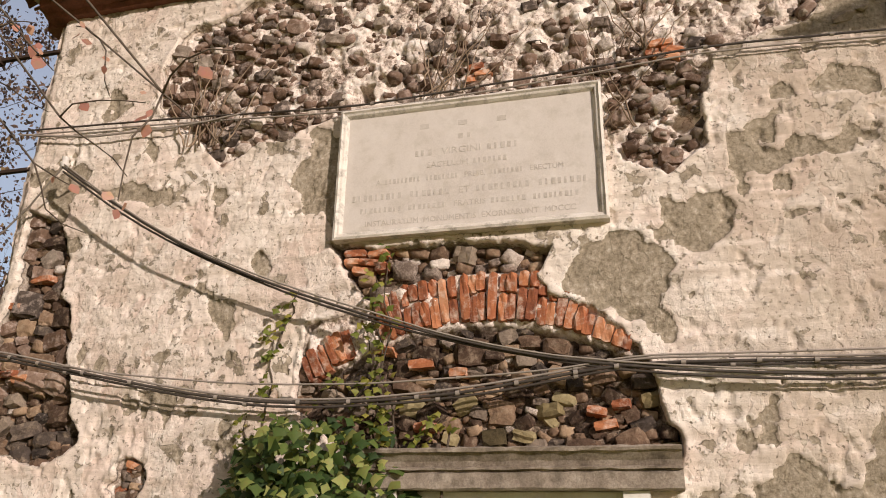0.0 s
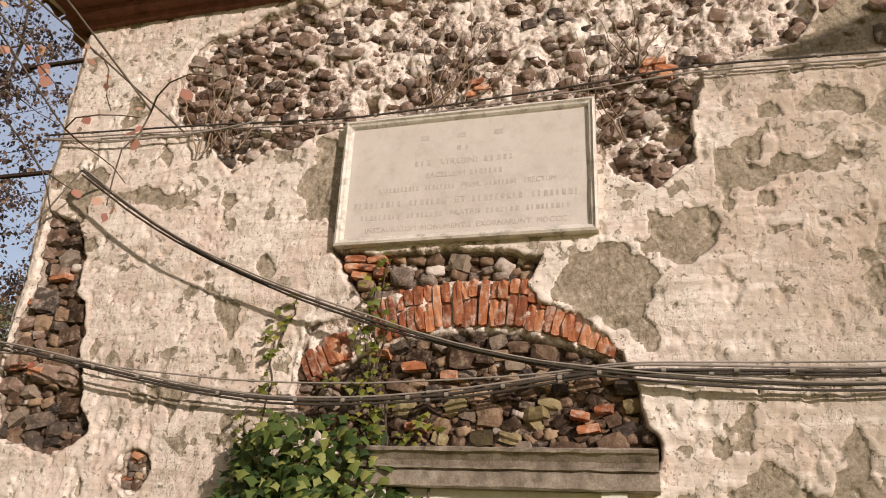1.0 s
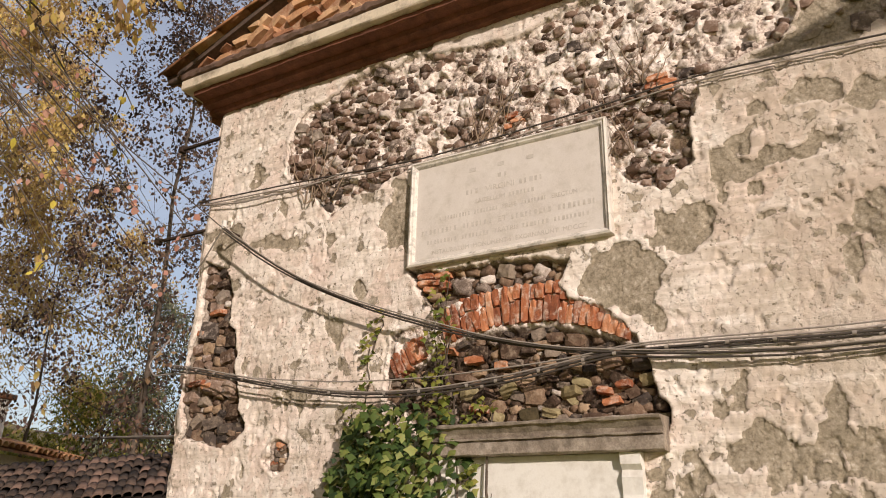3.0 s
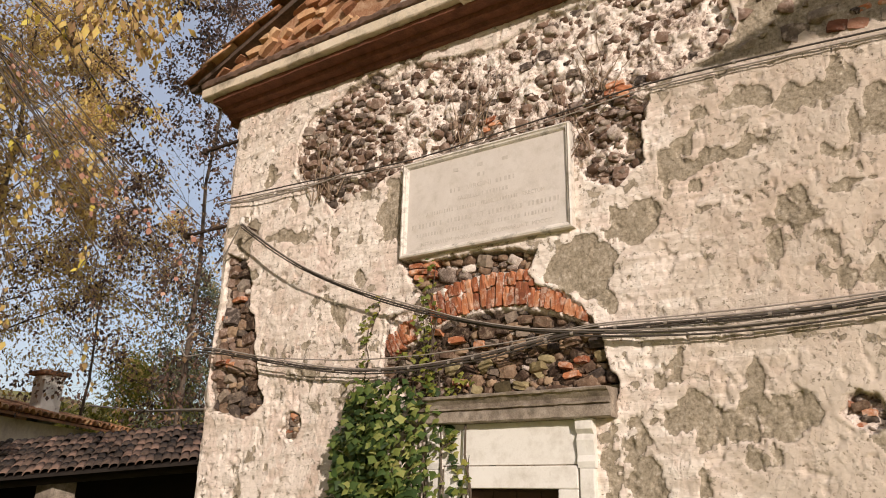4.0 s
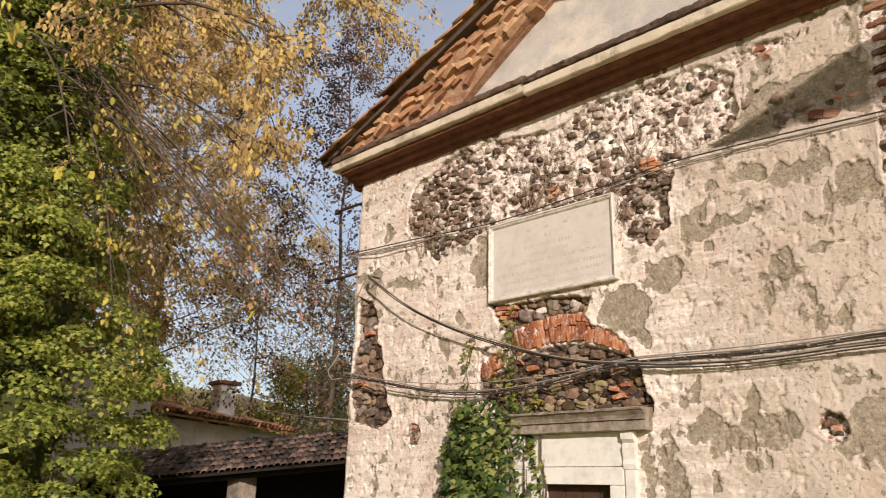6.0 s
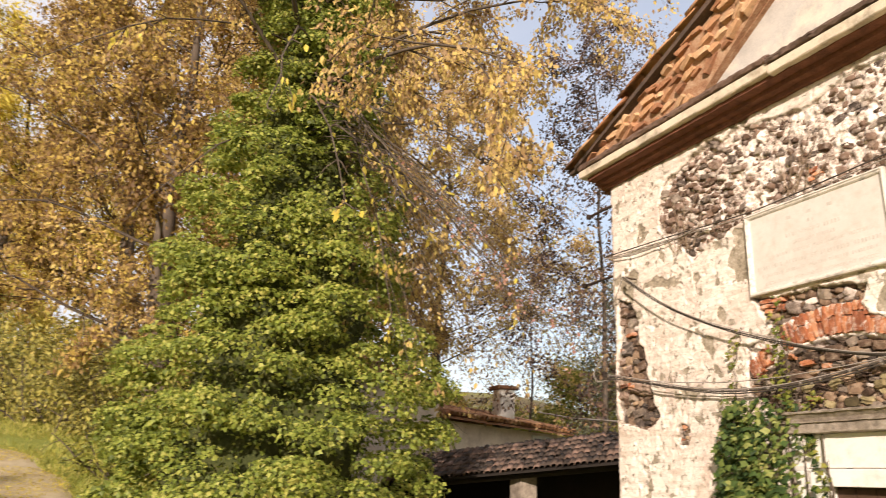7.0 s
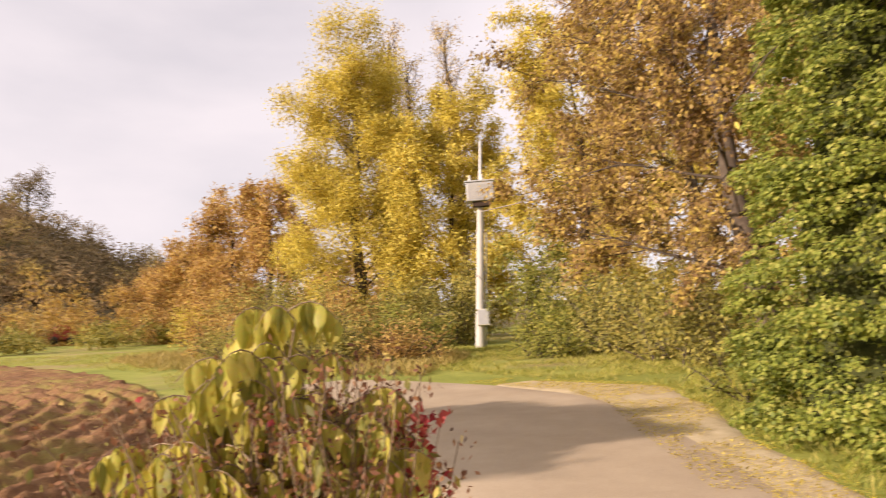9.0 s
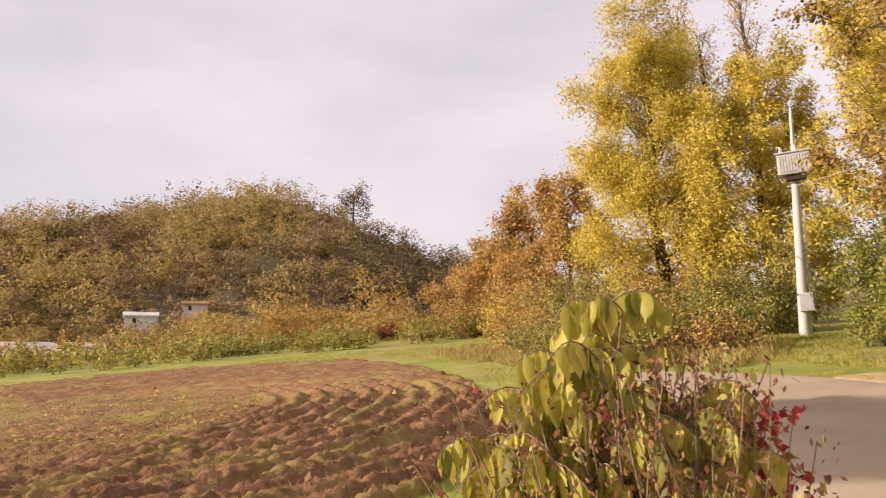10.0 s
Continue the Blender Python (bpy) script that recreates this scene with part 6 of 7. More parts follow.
tree("autumn_tree", "thin twiggy tree behind the farmhouse", -19.6, 12.3, 29, 9.0, 0.06, 3.6, 9000, 0.10, M["brown_leaf"], 0.2, limbs=30, start=0.3, rise=0.4, sub=7, twigs=5, taper=0.3)
tree("golden_tree", "tall golden-yellow tree at the field edge", -30.9, -17.5, 23, 14.6, 0.35, 4.5, 125000, 0.14, M["gold_leaf"], 0.40, limbs=40, start=0.05, rise=0.35, sub=7, twigs=5, taper=0.25)
tree("golden_tree", "golden-yellow tree behind the utility pole", -33.5, -13.0, 24, 11.6, 0.25, 5.0, 56000, 0.16, M["gold_leaf"], 0.25, limbs=28, start=0.06, rise=0.35, sub=7, twigs=5, taper=0.4)
tree("golden_tree", "yellow tree with rusty patches behind the lane", -31.5, -6.2, 25, 14.4, 0.3, 5.6, 70000, 0.16, M["gold_leaf"], 0.25, limbs=28, start=0.08, rise=0.35, sub=7, twigs=5, taper=0.4)
tree("autumn_tree", "rusty brown tree behind the lane", -22.5, -1.2, 26, 15.0, 0.3, 5.4, 80000, 0.14, M["russet_leaf"], 0.2, limbs=28, start=0.1, rise=0.35, sub=7, twigs=5, taper=0.4)
for (tx, ty), sd, hh in (((-35, -25), 31, 8.8), ((-38.5, -30), 32, 8.2), ((-43, -35.5), 33, 6.0), ((-47, -41), 34, 4.8)):
    tree("rusty_tree", "rounded tree with rust-orange leaves on the field edge", tx, ty, sd, hh, 0.25, 4.2, 17000, 0.22, M["orange_leaf"], 0.3, group="rusty trees on the field edge", limbs=24, start=0.06, rise=0.35, sub=6, twigs=5, taper=0.45)
for (tx, ty), sd, hh in (((-44.5, -20.2), 41, 23.5), ((-47.5, -16.9), 42, 24.0), ((-46.5, -19.6), 43, 21.0)):
    tree("bare_poplar", "tall nearly bare poplar with upright twigs", tx, ty, sd, hh, 0.55, 3.6, 4800, 0.15, M["brown_leaf"], 0.3, group="bare poplars", limbs=34, start=0.2, rise=2.2, sub=6, twigs=4, taper=0.5, lift=0.08)


def shrub(name, label, x, y, seed, width, height, count, size, material, category="shrub", group=""):
    """Many stems from the ground with leaves in clumps."""
    rng = np.random.RandomState(seed)
    root = thing(name, (x, y, float(ground_z(x, y)) - 0.03), label, category, group)
    paths, an = [], []
    for k in range(26):
        az, lean = rng.uniform(0, 6.28), rng.uniform(0.1, 1.0)
        st = wander(rng, (0.15 * width * rng.randn(), 0.15 * width * rng.randn(), 0), (lean * math.cos(az) * width / height, lean * math.sin(az) * width / height, 1), height * rng.uniform(0.6, 1.05), 6, 0.12, 0.0)
        paths.append((st, np.linspace(0.02, 0.006, 7)))
        for j in range(5):
            q = st[rng.randint(1, 7)]
            tw = wander(rng, q, rng.randn(3) + np.array([0, 0, 0.4]), width * 0.22, 4, 0.2, 0.0)
            paths.append((tw, np.linspace(0.007, 0.003, 5)))
            an.append(tw)
    part("stemwork", tubes("stemwork", paths, M["bark"], 4), root)
    tagged(part("leaves", leaves("leaves", *foliage_on(rng, np.array(an), count, size, width * 0.07, 0.5), material), root), kind="stuff")
    return root


SHRUBS = [(-24.2, -7.2, 3.0, 4.5, 7000, 0.14, "green_leaf"), (-22.8, -5.6, 2.6, 2.8, 5000, 0.13, "green_leaf"), (-20.0, -4.2, 3.0, 2.6, 5500, 0.12, "olive_leaf"), (-17.0, -2.6, 3.0, 2.4, 5500, 0.11, "olive_leaf"),
          (-14.6, -1.4, 2.6, 2.2, 5500, 0.10, "olive_leaf"), (-27.0, -11.5, 3.6, 3.6, 6000, 0.14, "olive_leaf"), (-26.0, -13.5, 3.4, 2.8, 6000, 0.13, "olive_leaf"), (-24.5, -15.5, 3.4, 2.8, 6000, 0.13, "orange_leaf"),
          (-25.5, -17.5, 3.6, 3.2, 6000, 0.13, "olive_leaf"), (-27.0, -20.5, 3.6, 3.2, 6000, 0.14, "olive_leaf"), (-29.5, -23.5, 3.6, 3.2, 6000, 0.14, "orange_leaf"),
          (-19.0, -6.0, 2.0, 1.0, 3500, 0.09, "green_leaf"), (-10.2, -0.2, 2.2, 1.6, 4500, 0.09, "olive_leaf"), (-9.0, -0.9, 1.6, 1.0, 3500, 0.08, "green_leaf"), (-33.5, -28.5, 3.4, 2.4, 5000, 0.15, "gold_leaf"), (-37.5, -34, 3.4, 2.4, 5000, 0.16, "orange_leaf"),
          (-13.9, 12.2, 3.0, 4.4, 9000, 0.10, "olive_leaf"), (-12.6, 12.6, 2.6, 4.2, 9000, 0.10, "green_leaf"), (-11.2, 13.2, 2.6, 4.6, 8000, 0.10, "olive_leaf"),
          (-16.6, -14.6, 3.0, 1.3, 5000, 0.09, "olive_leaf"), (-16.9, -12.3, 3.0, 1.4, 5000, 0.09, "olive_leaf"), (-17.4, -10.4, 2.8, 1.3, 4500, 0.09, "orange_leaf"), (-18.6, -16.8, 3.2, 1.6, 5000, 0.10, "olive_leaf"),
          (-19.6, -13.6, 3.4, 1.9, 6000, 0.10, "olive_leaf"), (-20.2, -11.3, 3.2, 1.9, 6000, 0.10, "green_leaf"), (-20.8, -18.8, 3.4, 1.8, 5000, 0.11, "orange_leaf")]
WORD = {"green_leaf": "fresh green leafy bush on the bank", "olive_leaf": "olive-green bramble thicket by the lane", "orange_leaf": "rust-coloured bush at the field edge", "gold_leaf": "yellow bush at the field edge"}
for k, (sx, sy, sw, sh, sc, sz, mt) in enumerate(SHRUBS):
    shrub("shrub", WORD[mt], sx, sy, 100 + k, sw, sh, sc, sz, M[mt], group="bushes along the lane")


def woods(name, label, spots, seed, size, clump, per, material, category="woodland"):
    """Far tree crowns as loose clumps of leaves: spots (x, y, height, width)."""
    rng = np.random.RandomState(seed)
    P, D, N, L = [], [], [], []
    for x, y, h, w in spots:
        z = float(ground_z(x, y))
        for c in range(clump):
            q = rand_dirs(rng, 1)[0] * np.array([w * 0.5, w * 0.5, h * 0.42]) * rng.rand() ** 0.3 + np.array([x, y, z + h * 0.5])
            d = rand_dirs(rng, per)
            P.append(q + d * w * 0.14 * rng.rand(per, 1) ** 0.4)
            N.append(d + np.array([0, 0, 0.5]))
            D.append(rng.randn(per, 3) + np.array([0, 0, -0.3]))
            L.append(rng.uniform(0.6, 1.3, per) * size)
    P, D, N, L = np.concatenate(P), np.concatenate(D), np.concatenate(N), np.concatenate(L)
    ob = part(name, leaves(name, P, D, N, L, L * 0.7, material, single=True))
    return tagged(ob, label, category, kind="stuff")


rw = np.random.RandomState(9)
spots = {"hill_leaf": [], "hill_olive": [], "hill_dark": []}
for k in range(760):
    az, d = radians(rw.uniform(-146, -98)), 84 + 84 * rw.rand() ** 0.8
    if any(abs(math.degrees(az) - c) < 3.2 and d < q + 2 for c, q in ((-118.6, 96), (-122.0, 104), (-112.5, 84))):
        continue
    wx, wy = 3.9 + d * math.cos(az), -2.2 + d * math.sin(az)
    if d < 138 and float(fbm(wx * 0.045, wy * 0.045, 2, 14)) > 0.70:
        continue
    tone = float(fbm(wx * 0.06, wy * 0.06, 2, 40)) + rw.uniform(-0.16, 0.16)
    hh = 2.0 + 5.5 * rw.rand() ** 2.2
    spots["hill_dark" if tone < 0.44 else "hill_leaf" if tone < 0.58 else "hill_olive"].append((wx, wy, hh, hh * rw.uniform(1.0, 1.9) + 1.0))
for key, words in (("hill_leaf", "brown autumn woods covering the far hill"), ("hill_olive", "yellow-green woods covering the far hill"), ("hill_dark", "dark thickets among the hillside woods")):
    woods("hillside_woods", words, spots[key], 51 + len(key), 0.42, 12, 26, M[key])
lone = (3.9 + 152 * math.cos(radians(-133.3)), -2.2 + 152 * math.sin(radians(-133.3)))
tree("lone_tree", "lone tree standing on the hill crest", lone[0], lone[1], 63, 9.5, 0.3, 4.2, 2600, 0.36, M["hill_dark"], 0.5, limbs=20, start=0.35, rise=0.5, taper=0.3)
spots = [(3.9 + d * math.cos(a), -2.2 + d * math.sin(a), h, w) for a, d, h, w in
         [(radians(rw.uniform(-146, -104)), rw.uniform(58, 84), rw.uniform(1.6, 4.6), rw.uniform(2.5, 5.0)) for _ in range(110)]]
woods("scrub", "yellow and brown scrub along the far field edge", spots[:76], 52, 0.30, 10, 20, M["hill_olive"])
woods("scrub", "rusty bushes along the far field edge", spots[76:], 56, 0.30, 10, 20, M["orange_leaf"])
spots = [(3.9 + d * math.cos(a), -2.2 + d * math.sin(a), h, w) for a, d, h, w in
         [(radians(rw.uniform(-146, -98)), rw.uniform(84, 150), rw.uniform(0.8, 1.5), rw.uniform(5, 9)) for _ in range(420)]]
ochre = [(3.9 + d * math.cos(a), -2.2 + d * math.sin(a), h, h * 1.25) for a, d, h in [(radians(rw.uniform(-139, -122)), rw.uniform(60, 80), rw.uniform(3.0, 6.0)) for _ in range(34)]]
woods("ochre_bushes", "ochre and yellow bushes below the far hill", ochre, 58, 0.26, 14, 34, M["ochre_leaf"])
woods("undergrowth", "dry brown undergrowth on the far hill", spots, 57, 0.6, 8, 12, M["hill_leaf"])
spots = [(3.9 + d * math.cos(a), -2.2 + d * math.sin(a), h, w) for a, d, h, w in
         [(radians(rw.uniform(-150, -100)), rw.uniform(46, 60), rw.uniform(0.8, 2.2), rw.uniform(1.8, 3.4)) for _ in range(110)] if abs(math.degrees(a) + 135.8) > 1.8]
woods("hedge", "low olive-green hedge behind the field", spots, 53, 0.22, 8, 24, M["olive_leaf"], "hedge")
spots = [(-55 + rw.uniform(-5, 5), -30 + 40 * rw.rand(), rw.uniform(9, 14), rw.uniform(5, 8)) for _ in range(18)]
woods("far_trees", "autumn trees closing the view behind the lane", spots, 54, 0.5, 14, 30, M["brown_leaf"])
spots = [(-21 + rw.uniform(-2, 1), 13 + 12 * rw.rand(), rw.uniform(2.5, 4.0), rw.uniform(2.5, 4)) for _ in range(14)] + [(-32 + rw.uniform(-4, 4), 8 + 18 * rw.rand(), rw.uniform(1.5, 3.0), rw.uniform(3, 5)) for _ in range(26)]
tree("olive_tree", "grey-green olive tree behind the shed", -12.9, 12.0, 64, 6.6, 0.16, 2.3, 16000, 0.075, M["grey_leaf"], 0.16, limbs=26, start=0.2, rise=0.5, sub=6, twigs=5, taper=0.4)
tree("garden_tree", "yellow-green bushy tree behind the farmhouse", -20.0, 15.0, 61, 4.2, 0.16, 2.6, 14000, 0.12, M["green_leaf"], 0.25, limbs=26, start=0.15, rise=0.4, sub=6, twigs=5, taper=0.4)
tree("garden_tree", "olive-green tree behind the farmhouse roof", -18.5, 18.5, 62, 7.4, 0.16, 2.8, 9000, 0.10, M["olive_leaf"], 0.25, limbs=26, start=0.15, rise=0.4, sub=6, twigs=5, taper=0.4)
woods("garden_trees", "olive and yellow trees behind the farmhouse", spots, 55, 0.3, 14, 40, M["olive_leaf"])


# ---- utility pole ----
def utility_pole():
    base, top = Vector((-25.1, -9.92, 3.9)), Vector((-25.2, -9.3, 12.6))
    root = thing("utility_pole", base, "leaning concrete utility pole with a transformer box", "utility pole")
    d = (top - base)
    line = np.array([tuple(d * t) for t in np.linspace(-0.06, 1, 9)])
    part("pole", tubes("pole", [(line[:7], np.linspace(0.20, 0.13, 7))], M["concrete"], 10), root)
    part("mast", tubes("mast", [(line[6:], np.linspace(0.085, 0.06, 3))], M["steel"], 8), root)
    out = Vector((0.96, 0.25, 0))
    side = Vector((-0.25, 0.96, 0))
    c = d * 0.74 + out * 0.25
    turn = Matrix(((side.x, -out.x, 0, 0), (side.y, -out.y, 0, 0), (0, 0, 1, 0), (0, 0, 0, 1)))
    case = part("transformer", box_mesh("transformer", (-0.56, -0.25, -0.42), (0.56, 0.25, 0.36), M["steel"], 0.03), root, Matrix.Translation(c) @ turn, "grey finned transformer box")
    for k in range(11):
        part("fin", box_mesh("fin", (-0.5 + 0.095 * k, -0.275, -0.34), (-0.455 + 0.095 * k, -0.252, 0.28), M["concrete"], 0.006), case)
    part("lid", box_mesh("lid", (-0.62, -0.3, 0.362), (0.62, 0.3, 0.43), M["steel"], 0.02), case)
    for k in (-0.4, 0.1):
        part("bushing", tubes("bushing", [(np.array([(k, 0, 0.42), (k, 0, 0.58), (k, 0, 0.6), (k, 0, 0.72)]), np.array([0.07, 0.07, 0.04, 0.05]))], M["ceramic"], 8), case)
    part("bracket", box_mesh("bracket", (-0.35, -0.12, -0.62), (0.35, 0.12, -0.44), M["iron"], 0.02), case)
    meter = part("meter_box", box_mesh("meter_box", (-0.12, -0.14, -0.32), (0.36, 0.1, 0.32), M["concrete"], 0.02), root, Matrix.Translation(d * 0.155 + out * 0.2) @ turn, "white meter box")
    part("meter_door", box_mesh("meter_door", (-0.08, -0.155, -0.28), (0.32, -0.142, 0.28), M["steel"], 0.006), meter)
    part("conduit", tubes("conduit", [(np.array([tuple(d * t + side * 0.24) for t in (0.0, 0.3, 0.55)]), np.full(3, 0.03))], M["steel"], 6), root)


utility_pole()
cable([(-25.1, -9.5, 9.55), (-22, -4, 9.1), (-19, 2, 8.9), (-17, 8, 8.8)], 0.022, M["rubber_grey"], "pale overhead cable from the utility pole", 61, 0, "overhead cables")
cable([(-12.2, 8.0, 3.35), (-8, 6.2, 2.85), (-3.86, 4.05, 2.44)], 0.016, M["rubber_grey"], "pale cable from the farmhouse to the chapel", 62, 0, "overhead cables")


# ---- shed and farmhouse beyond the chapel ----
def slab(name, corners, drop, material):
    """A four-cornered sheet with thickness."""
    v = [tuple(c) for c in corners] + [tuple(Vector(c) + Vector(drop)) for c in corners]
    return mesh(name, v, [(0, 1, 2, 3), (7, 6, 5, 4), (0, 4, 5, 1), (1, 5, 6, 2), (2, 6, 7, 3), (3, 7, 4, 0)], material)


def tile_rows(parent, me, A, B, C, D, cols, rws, seed):
    """Barrel tiles over the sheet A B C D (A to B along the eave, B to C up the slope)."""
    r = random.Random(seed)
    A, B, C, D = Vector(A), Vector(B), Vector(C), Vector(D)
    ux, wx = (B - A).normalized(), ((C - B) + (D - A)).normalized()
    side = (-(ux - wx * ux.dot(wx))).normalized()
    R = Matrix((wx, side, wx.cross(side))).transposed().to_4x4()
    for i in range(cols):
        a, b = A.lerp(B, (i + 0.5) / cols), D.lerp(C, (i + 0.5) / cols)
        for j in range(rws):
            p = a.lerp(b, j / rws - 0.02) + Vector((0, 0, 0.012 + r.uniform(0, 0.018)))
            part("roof_tile", me, parent, Matrix.Translation(p) @ R @ pose(0, 0, 0, r.uniform(-4, 4), r.uniform(-2, 2), r.uniform(-3, 3)))


def shed():
    o = Vector((-6.5, 4.6, -0.3))
    root = thing("shed", o, "low open shed with a mossy tiled roof beside the chapel", "shed")
    S = Matrix.Translation(-o)
    A, B, C, D = (-7.55, 2.38, 1.60), (-4.02, 4.21, 1.98), (-5.0, 5.1, 2.42), (-8.75, 3.15, 2.02)
    # roof underside, posts, beam and inner walls carry the shade as near-black colour
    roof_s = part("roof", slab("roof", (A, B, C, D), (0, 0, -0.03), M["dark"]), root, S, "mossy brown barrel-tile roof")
    me = barrel_tile("roof_tile", 0.26, 0.050, 0.042, 0.010)
    me.transform(Matrix.Diagonal((1, 1, 0.7, 1)))
    me.materials[0] = M["old_tile"]
    tile_rows(roof_s, me, A, B, C, D, 46, 6, 8)
    for t in (0.06, 0.95):
        p = Vector(A).lerp(Vector(B), t)
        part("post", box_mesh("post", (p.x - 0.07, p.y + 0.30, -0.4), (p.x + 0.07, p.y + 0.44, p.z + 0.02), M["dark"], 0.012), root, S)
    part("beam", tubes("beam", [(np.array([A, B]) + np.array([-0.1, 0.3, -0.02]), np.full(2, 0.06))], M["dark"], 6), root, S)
    f0, f1 = Vector(A).lerp(Vector(B), 0.03) + Vector((-0.22, 0.42, 0)), Vector(A).lerp(Vector(B), 0.50) + Vector((-0.22, 0.42, 0))
    part("front_wall", slab("front_wall", ((f0.x, f0.y, -0.45), (f1.x, f1.y, -0.45), (f1.x, f1.y, 1.22), (f0.x, f0.y, 1.15)), (-0.12, 0.22, 0), M["skin_far"]), root, S, "low patched wall under the shed roof")
    p = Vector(A).lerp(Vector(B), 0.56) + Vector((-0.22, 0.42, 0))
    part("pillar", box_mesh("pillar", (p.x - 0.15, p.y - 0.13, -0.45), (p.x + 0.15, p.y + 0.13, 1.80), M["grey_stone"], 0.02), root, S, "weathered stone pillar")
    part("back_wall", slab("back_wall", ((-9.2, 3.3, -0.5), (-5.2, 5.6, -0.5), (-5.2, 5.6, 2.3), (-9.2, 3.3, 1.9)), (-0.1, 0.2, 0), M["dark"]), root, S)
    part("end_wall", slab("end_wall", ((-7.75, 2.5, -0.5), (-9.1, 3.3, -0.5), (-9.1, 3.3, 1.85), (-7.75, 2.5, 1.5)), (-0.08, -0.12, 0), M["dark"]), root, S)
    # added panel, its near-black colour standing for shade beside the chapel
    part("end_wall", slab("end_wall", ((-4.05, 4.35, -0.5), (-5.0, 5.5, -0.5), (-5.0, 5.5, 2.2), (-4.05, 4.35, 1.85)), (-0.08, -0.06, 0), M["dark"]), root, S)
    # a lower ridge piece behind, so that the roof closes
    part("rear_roof", slab("rear_roof", (D, C, (-5.9, 6.3, 2.0), (-9.9, 4.2, 1.6)), (0, 0, -0.10), M["old_tile"]), root, S)


shed()


def farmhouse():
    E0, E1 = Vector((-10.54, 4.86, 2.96)), Vector((-13.11, 9.71, 2.96))
    along = (E1 - E0).normalized()
    deep = Vector((-along.y, along.x, 0))
    if deep.x > 0:
        deep = -deep
    root = thing("farmhouse", (E0.x, E0.y, 0), "old farmhouse with patched pale walls and tiled roof", "house")
    S = Matrix.Translation((-E0.x, -E0.y, 0))
    a, b = E0 + deep * 0.35 - along * 0.2, E1 + deep * 0.35
    part("wall", slab("wall", ((a.x, a.y, -0.5), (b.x, b.y, -0.5), (b.x, b.y, 2.91), (a.x, a.y, 2.91)), deep * 3.4, M["skin_far"]), root, S, "patched pale rendered wall")
    r0, r1 = E0 + deep * 2.1 + Vector((0, 0, 0.44)), E1 + deep * 2.1 + Vector((0, 0, 0.44))
    house_roof = part("roof", slab("roof", (E0, E1, r1, r0), (0, 0, -0.05), M["tile"]), root, S, "sagging terracotta barrel-tile roof")
    me = barrel_tile("roof_tile", 0.62, 0.10, 0.085)
    tile_rows(house_roof, me, E0, E1, r1, r0, 30, 5, 9)
    part("rear_roof", slab("rear_roof", (r0, r1, r1 + deep * 2.1 - Vector((0, 0, 0.44)), r0 + deep * 2.1 - Vector((0, 0, 0.44))), (0, 0, -0.10), M["tile"]), root, S)
    chim = part("chimney", box_mesh("chimney", (-12.90, 7.18, 2.95), (-12.50, 7.58, 3.86), M["white"], 0.02), house_roof, None, "pale rendered chimney")
    part("chimney_cap", box_mesh("chimney_cap", (-12.98, 7.10, 3.863), (-12.42, 7.66, 3.95), M["tile"], 0.02), house_roof)
    for t in (0.80,):
        c = E0.lerp(E1, t) + deep * 0.33
        R = Matrix((along, deep, Vector((0, 0, 1)))).transposed().to_4x4()
        win = part("window", box_mesh("window", (-0.50, -0.03, -0.30), (0.50, 0.015, 0.22), M["white"], 0.01), root, S @ Matrix.Translation((c.x, c.y, 2.62)) @ R)
        for k in (0, 1):
            part("pane", box_mesh("pane", (-0.42 + 0.43 * k, -0.05, -0.26), (-0.01 + 0.43 * k, -0.032, 0.14), M["glass_dark"], 0.004), win)
    w = E0 - along * 0.3
    part("wing_wall", slab("wing_wall", ((-9.70, 2.45, -0.5), (w.x, w.y, -0.5), (w.x, w.y, 3.5), (-9.70, 2.45, 3.5)), deep * 2.6, M["skin_far"]), root, S, "taller pinkish wing wall")
    part("wing_roof", slab("wing_roof", ((-9.45, 2.3, 3.53), (w.x + 0.2, w.y, 3.53), (w.x - 1.6, w.y - 0.8, 4.2), (-11.2, 1.5, 4.2)), (0, 0, -0.1), M["tile"]), root, S)


farmhouse()


# ---- far things in the valley ----
def cottage(az, d, w, h, label, wall, roof_m):
    a = radians(az)
    x, y = 3.9 + d * math.cos(a), -2.2 + d * math.sin(a)
    z = float(ground_z(x, y))
    root = thing("cottage", (x, y, z), label, "house", "cottages on the hill")
    root.rotation_euler = (0, 0, a + math.pi / 2)
    part("wall", box_mesh("wall", (-w / 2, -w * 0.3, -1.0), (w / 2, w * 0.3, h), wall, 0.03), root)
    v = [(-w * 0.55, -w * 0.36, h), (w * 0.55, -w * 0.36, h), (w * 0.55, 0, h + w * 0.16), (-w * 0.55, 0, h + w * 0.16), (w * 0.55, w * 0.36, h), (-w * 0.55, w * 0.36, h)]
    v += [(a1, b1, c1 - 0.15) for a1, b1, c1 in v]
    part("roof", mesh("roof", v, [(0, 1, 2, 3), (3, 2, 4, 5), (9, 8, 7, 6), (11, 10, 8, 9), (0, 6, 7, 1), (1, 7, 8, 2), (2, 8, 10, 4), (4, 10, 11, 5), (5, 11, 9, 3), (3, 9, 6, 0)], roof_m), root)
    for s in (-0.25, 0.05, 0.3) if w > 8 else (0.2,):
        part("window", box_mesh("window", (w * s - 0.2, w * 0.3 + 0.002, h * 0.45), (w * s + 0.2, w * 0.3 + 0.05, h * 0.8), M["glass_dark"], 0.01), root)


cottage(-118.2, 96, 3.6, 1.7, "small white cottage among the hillside scrub", M["white"], M["white"])
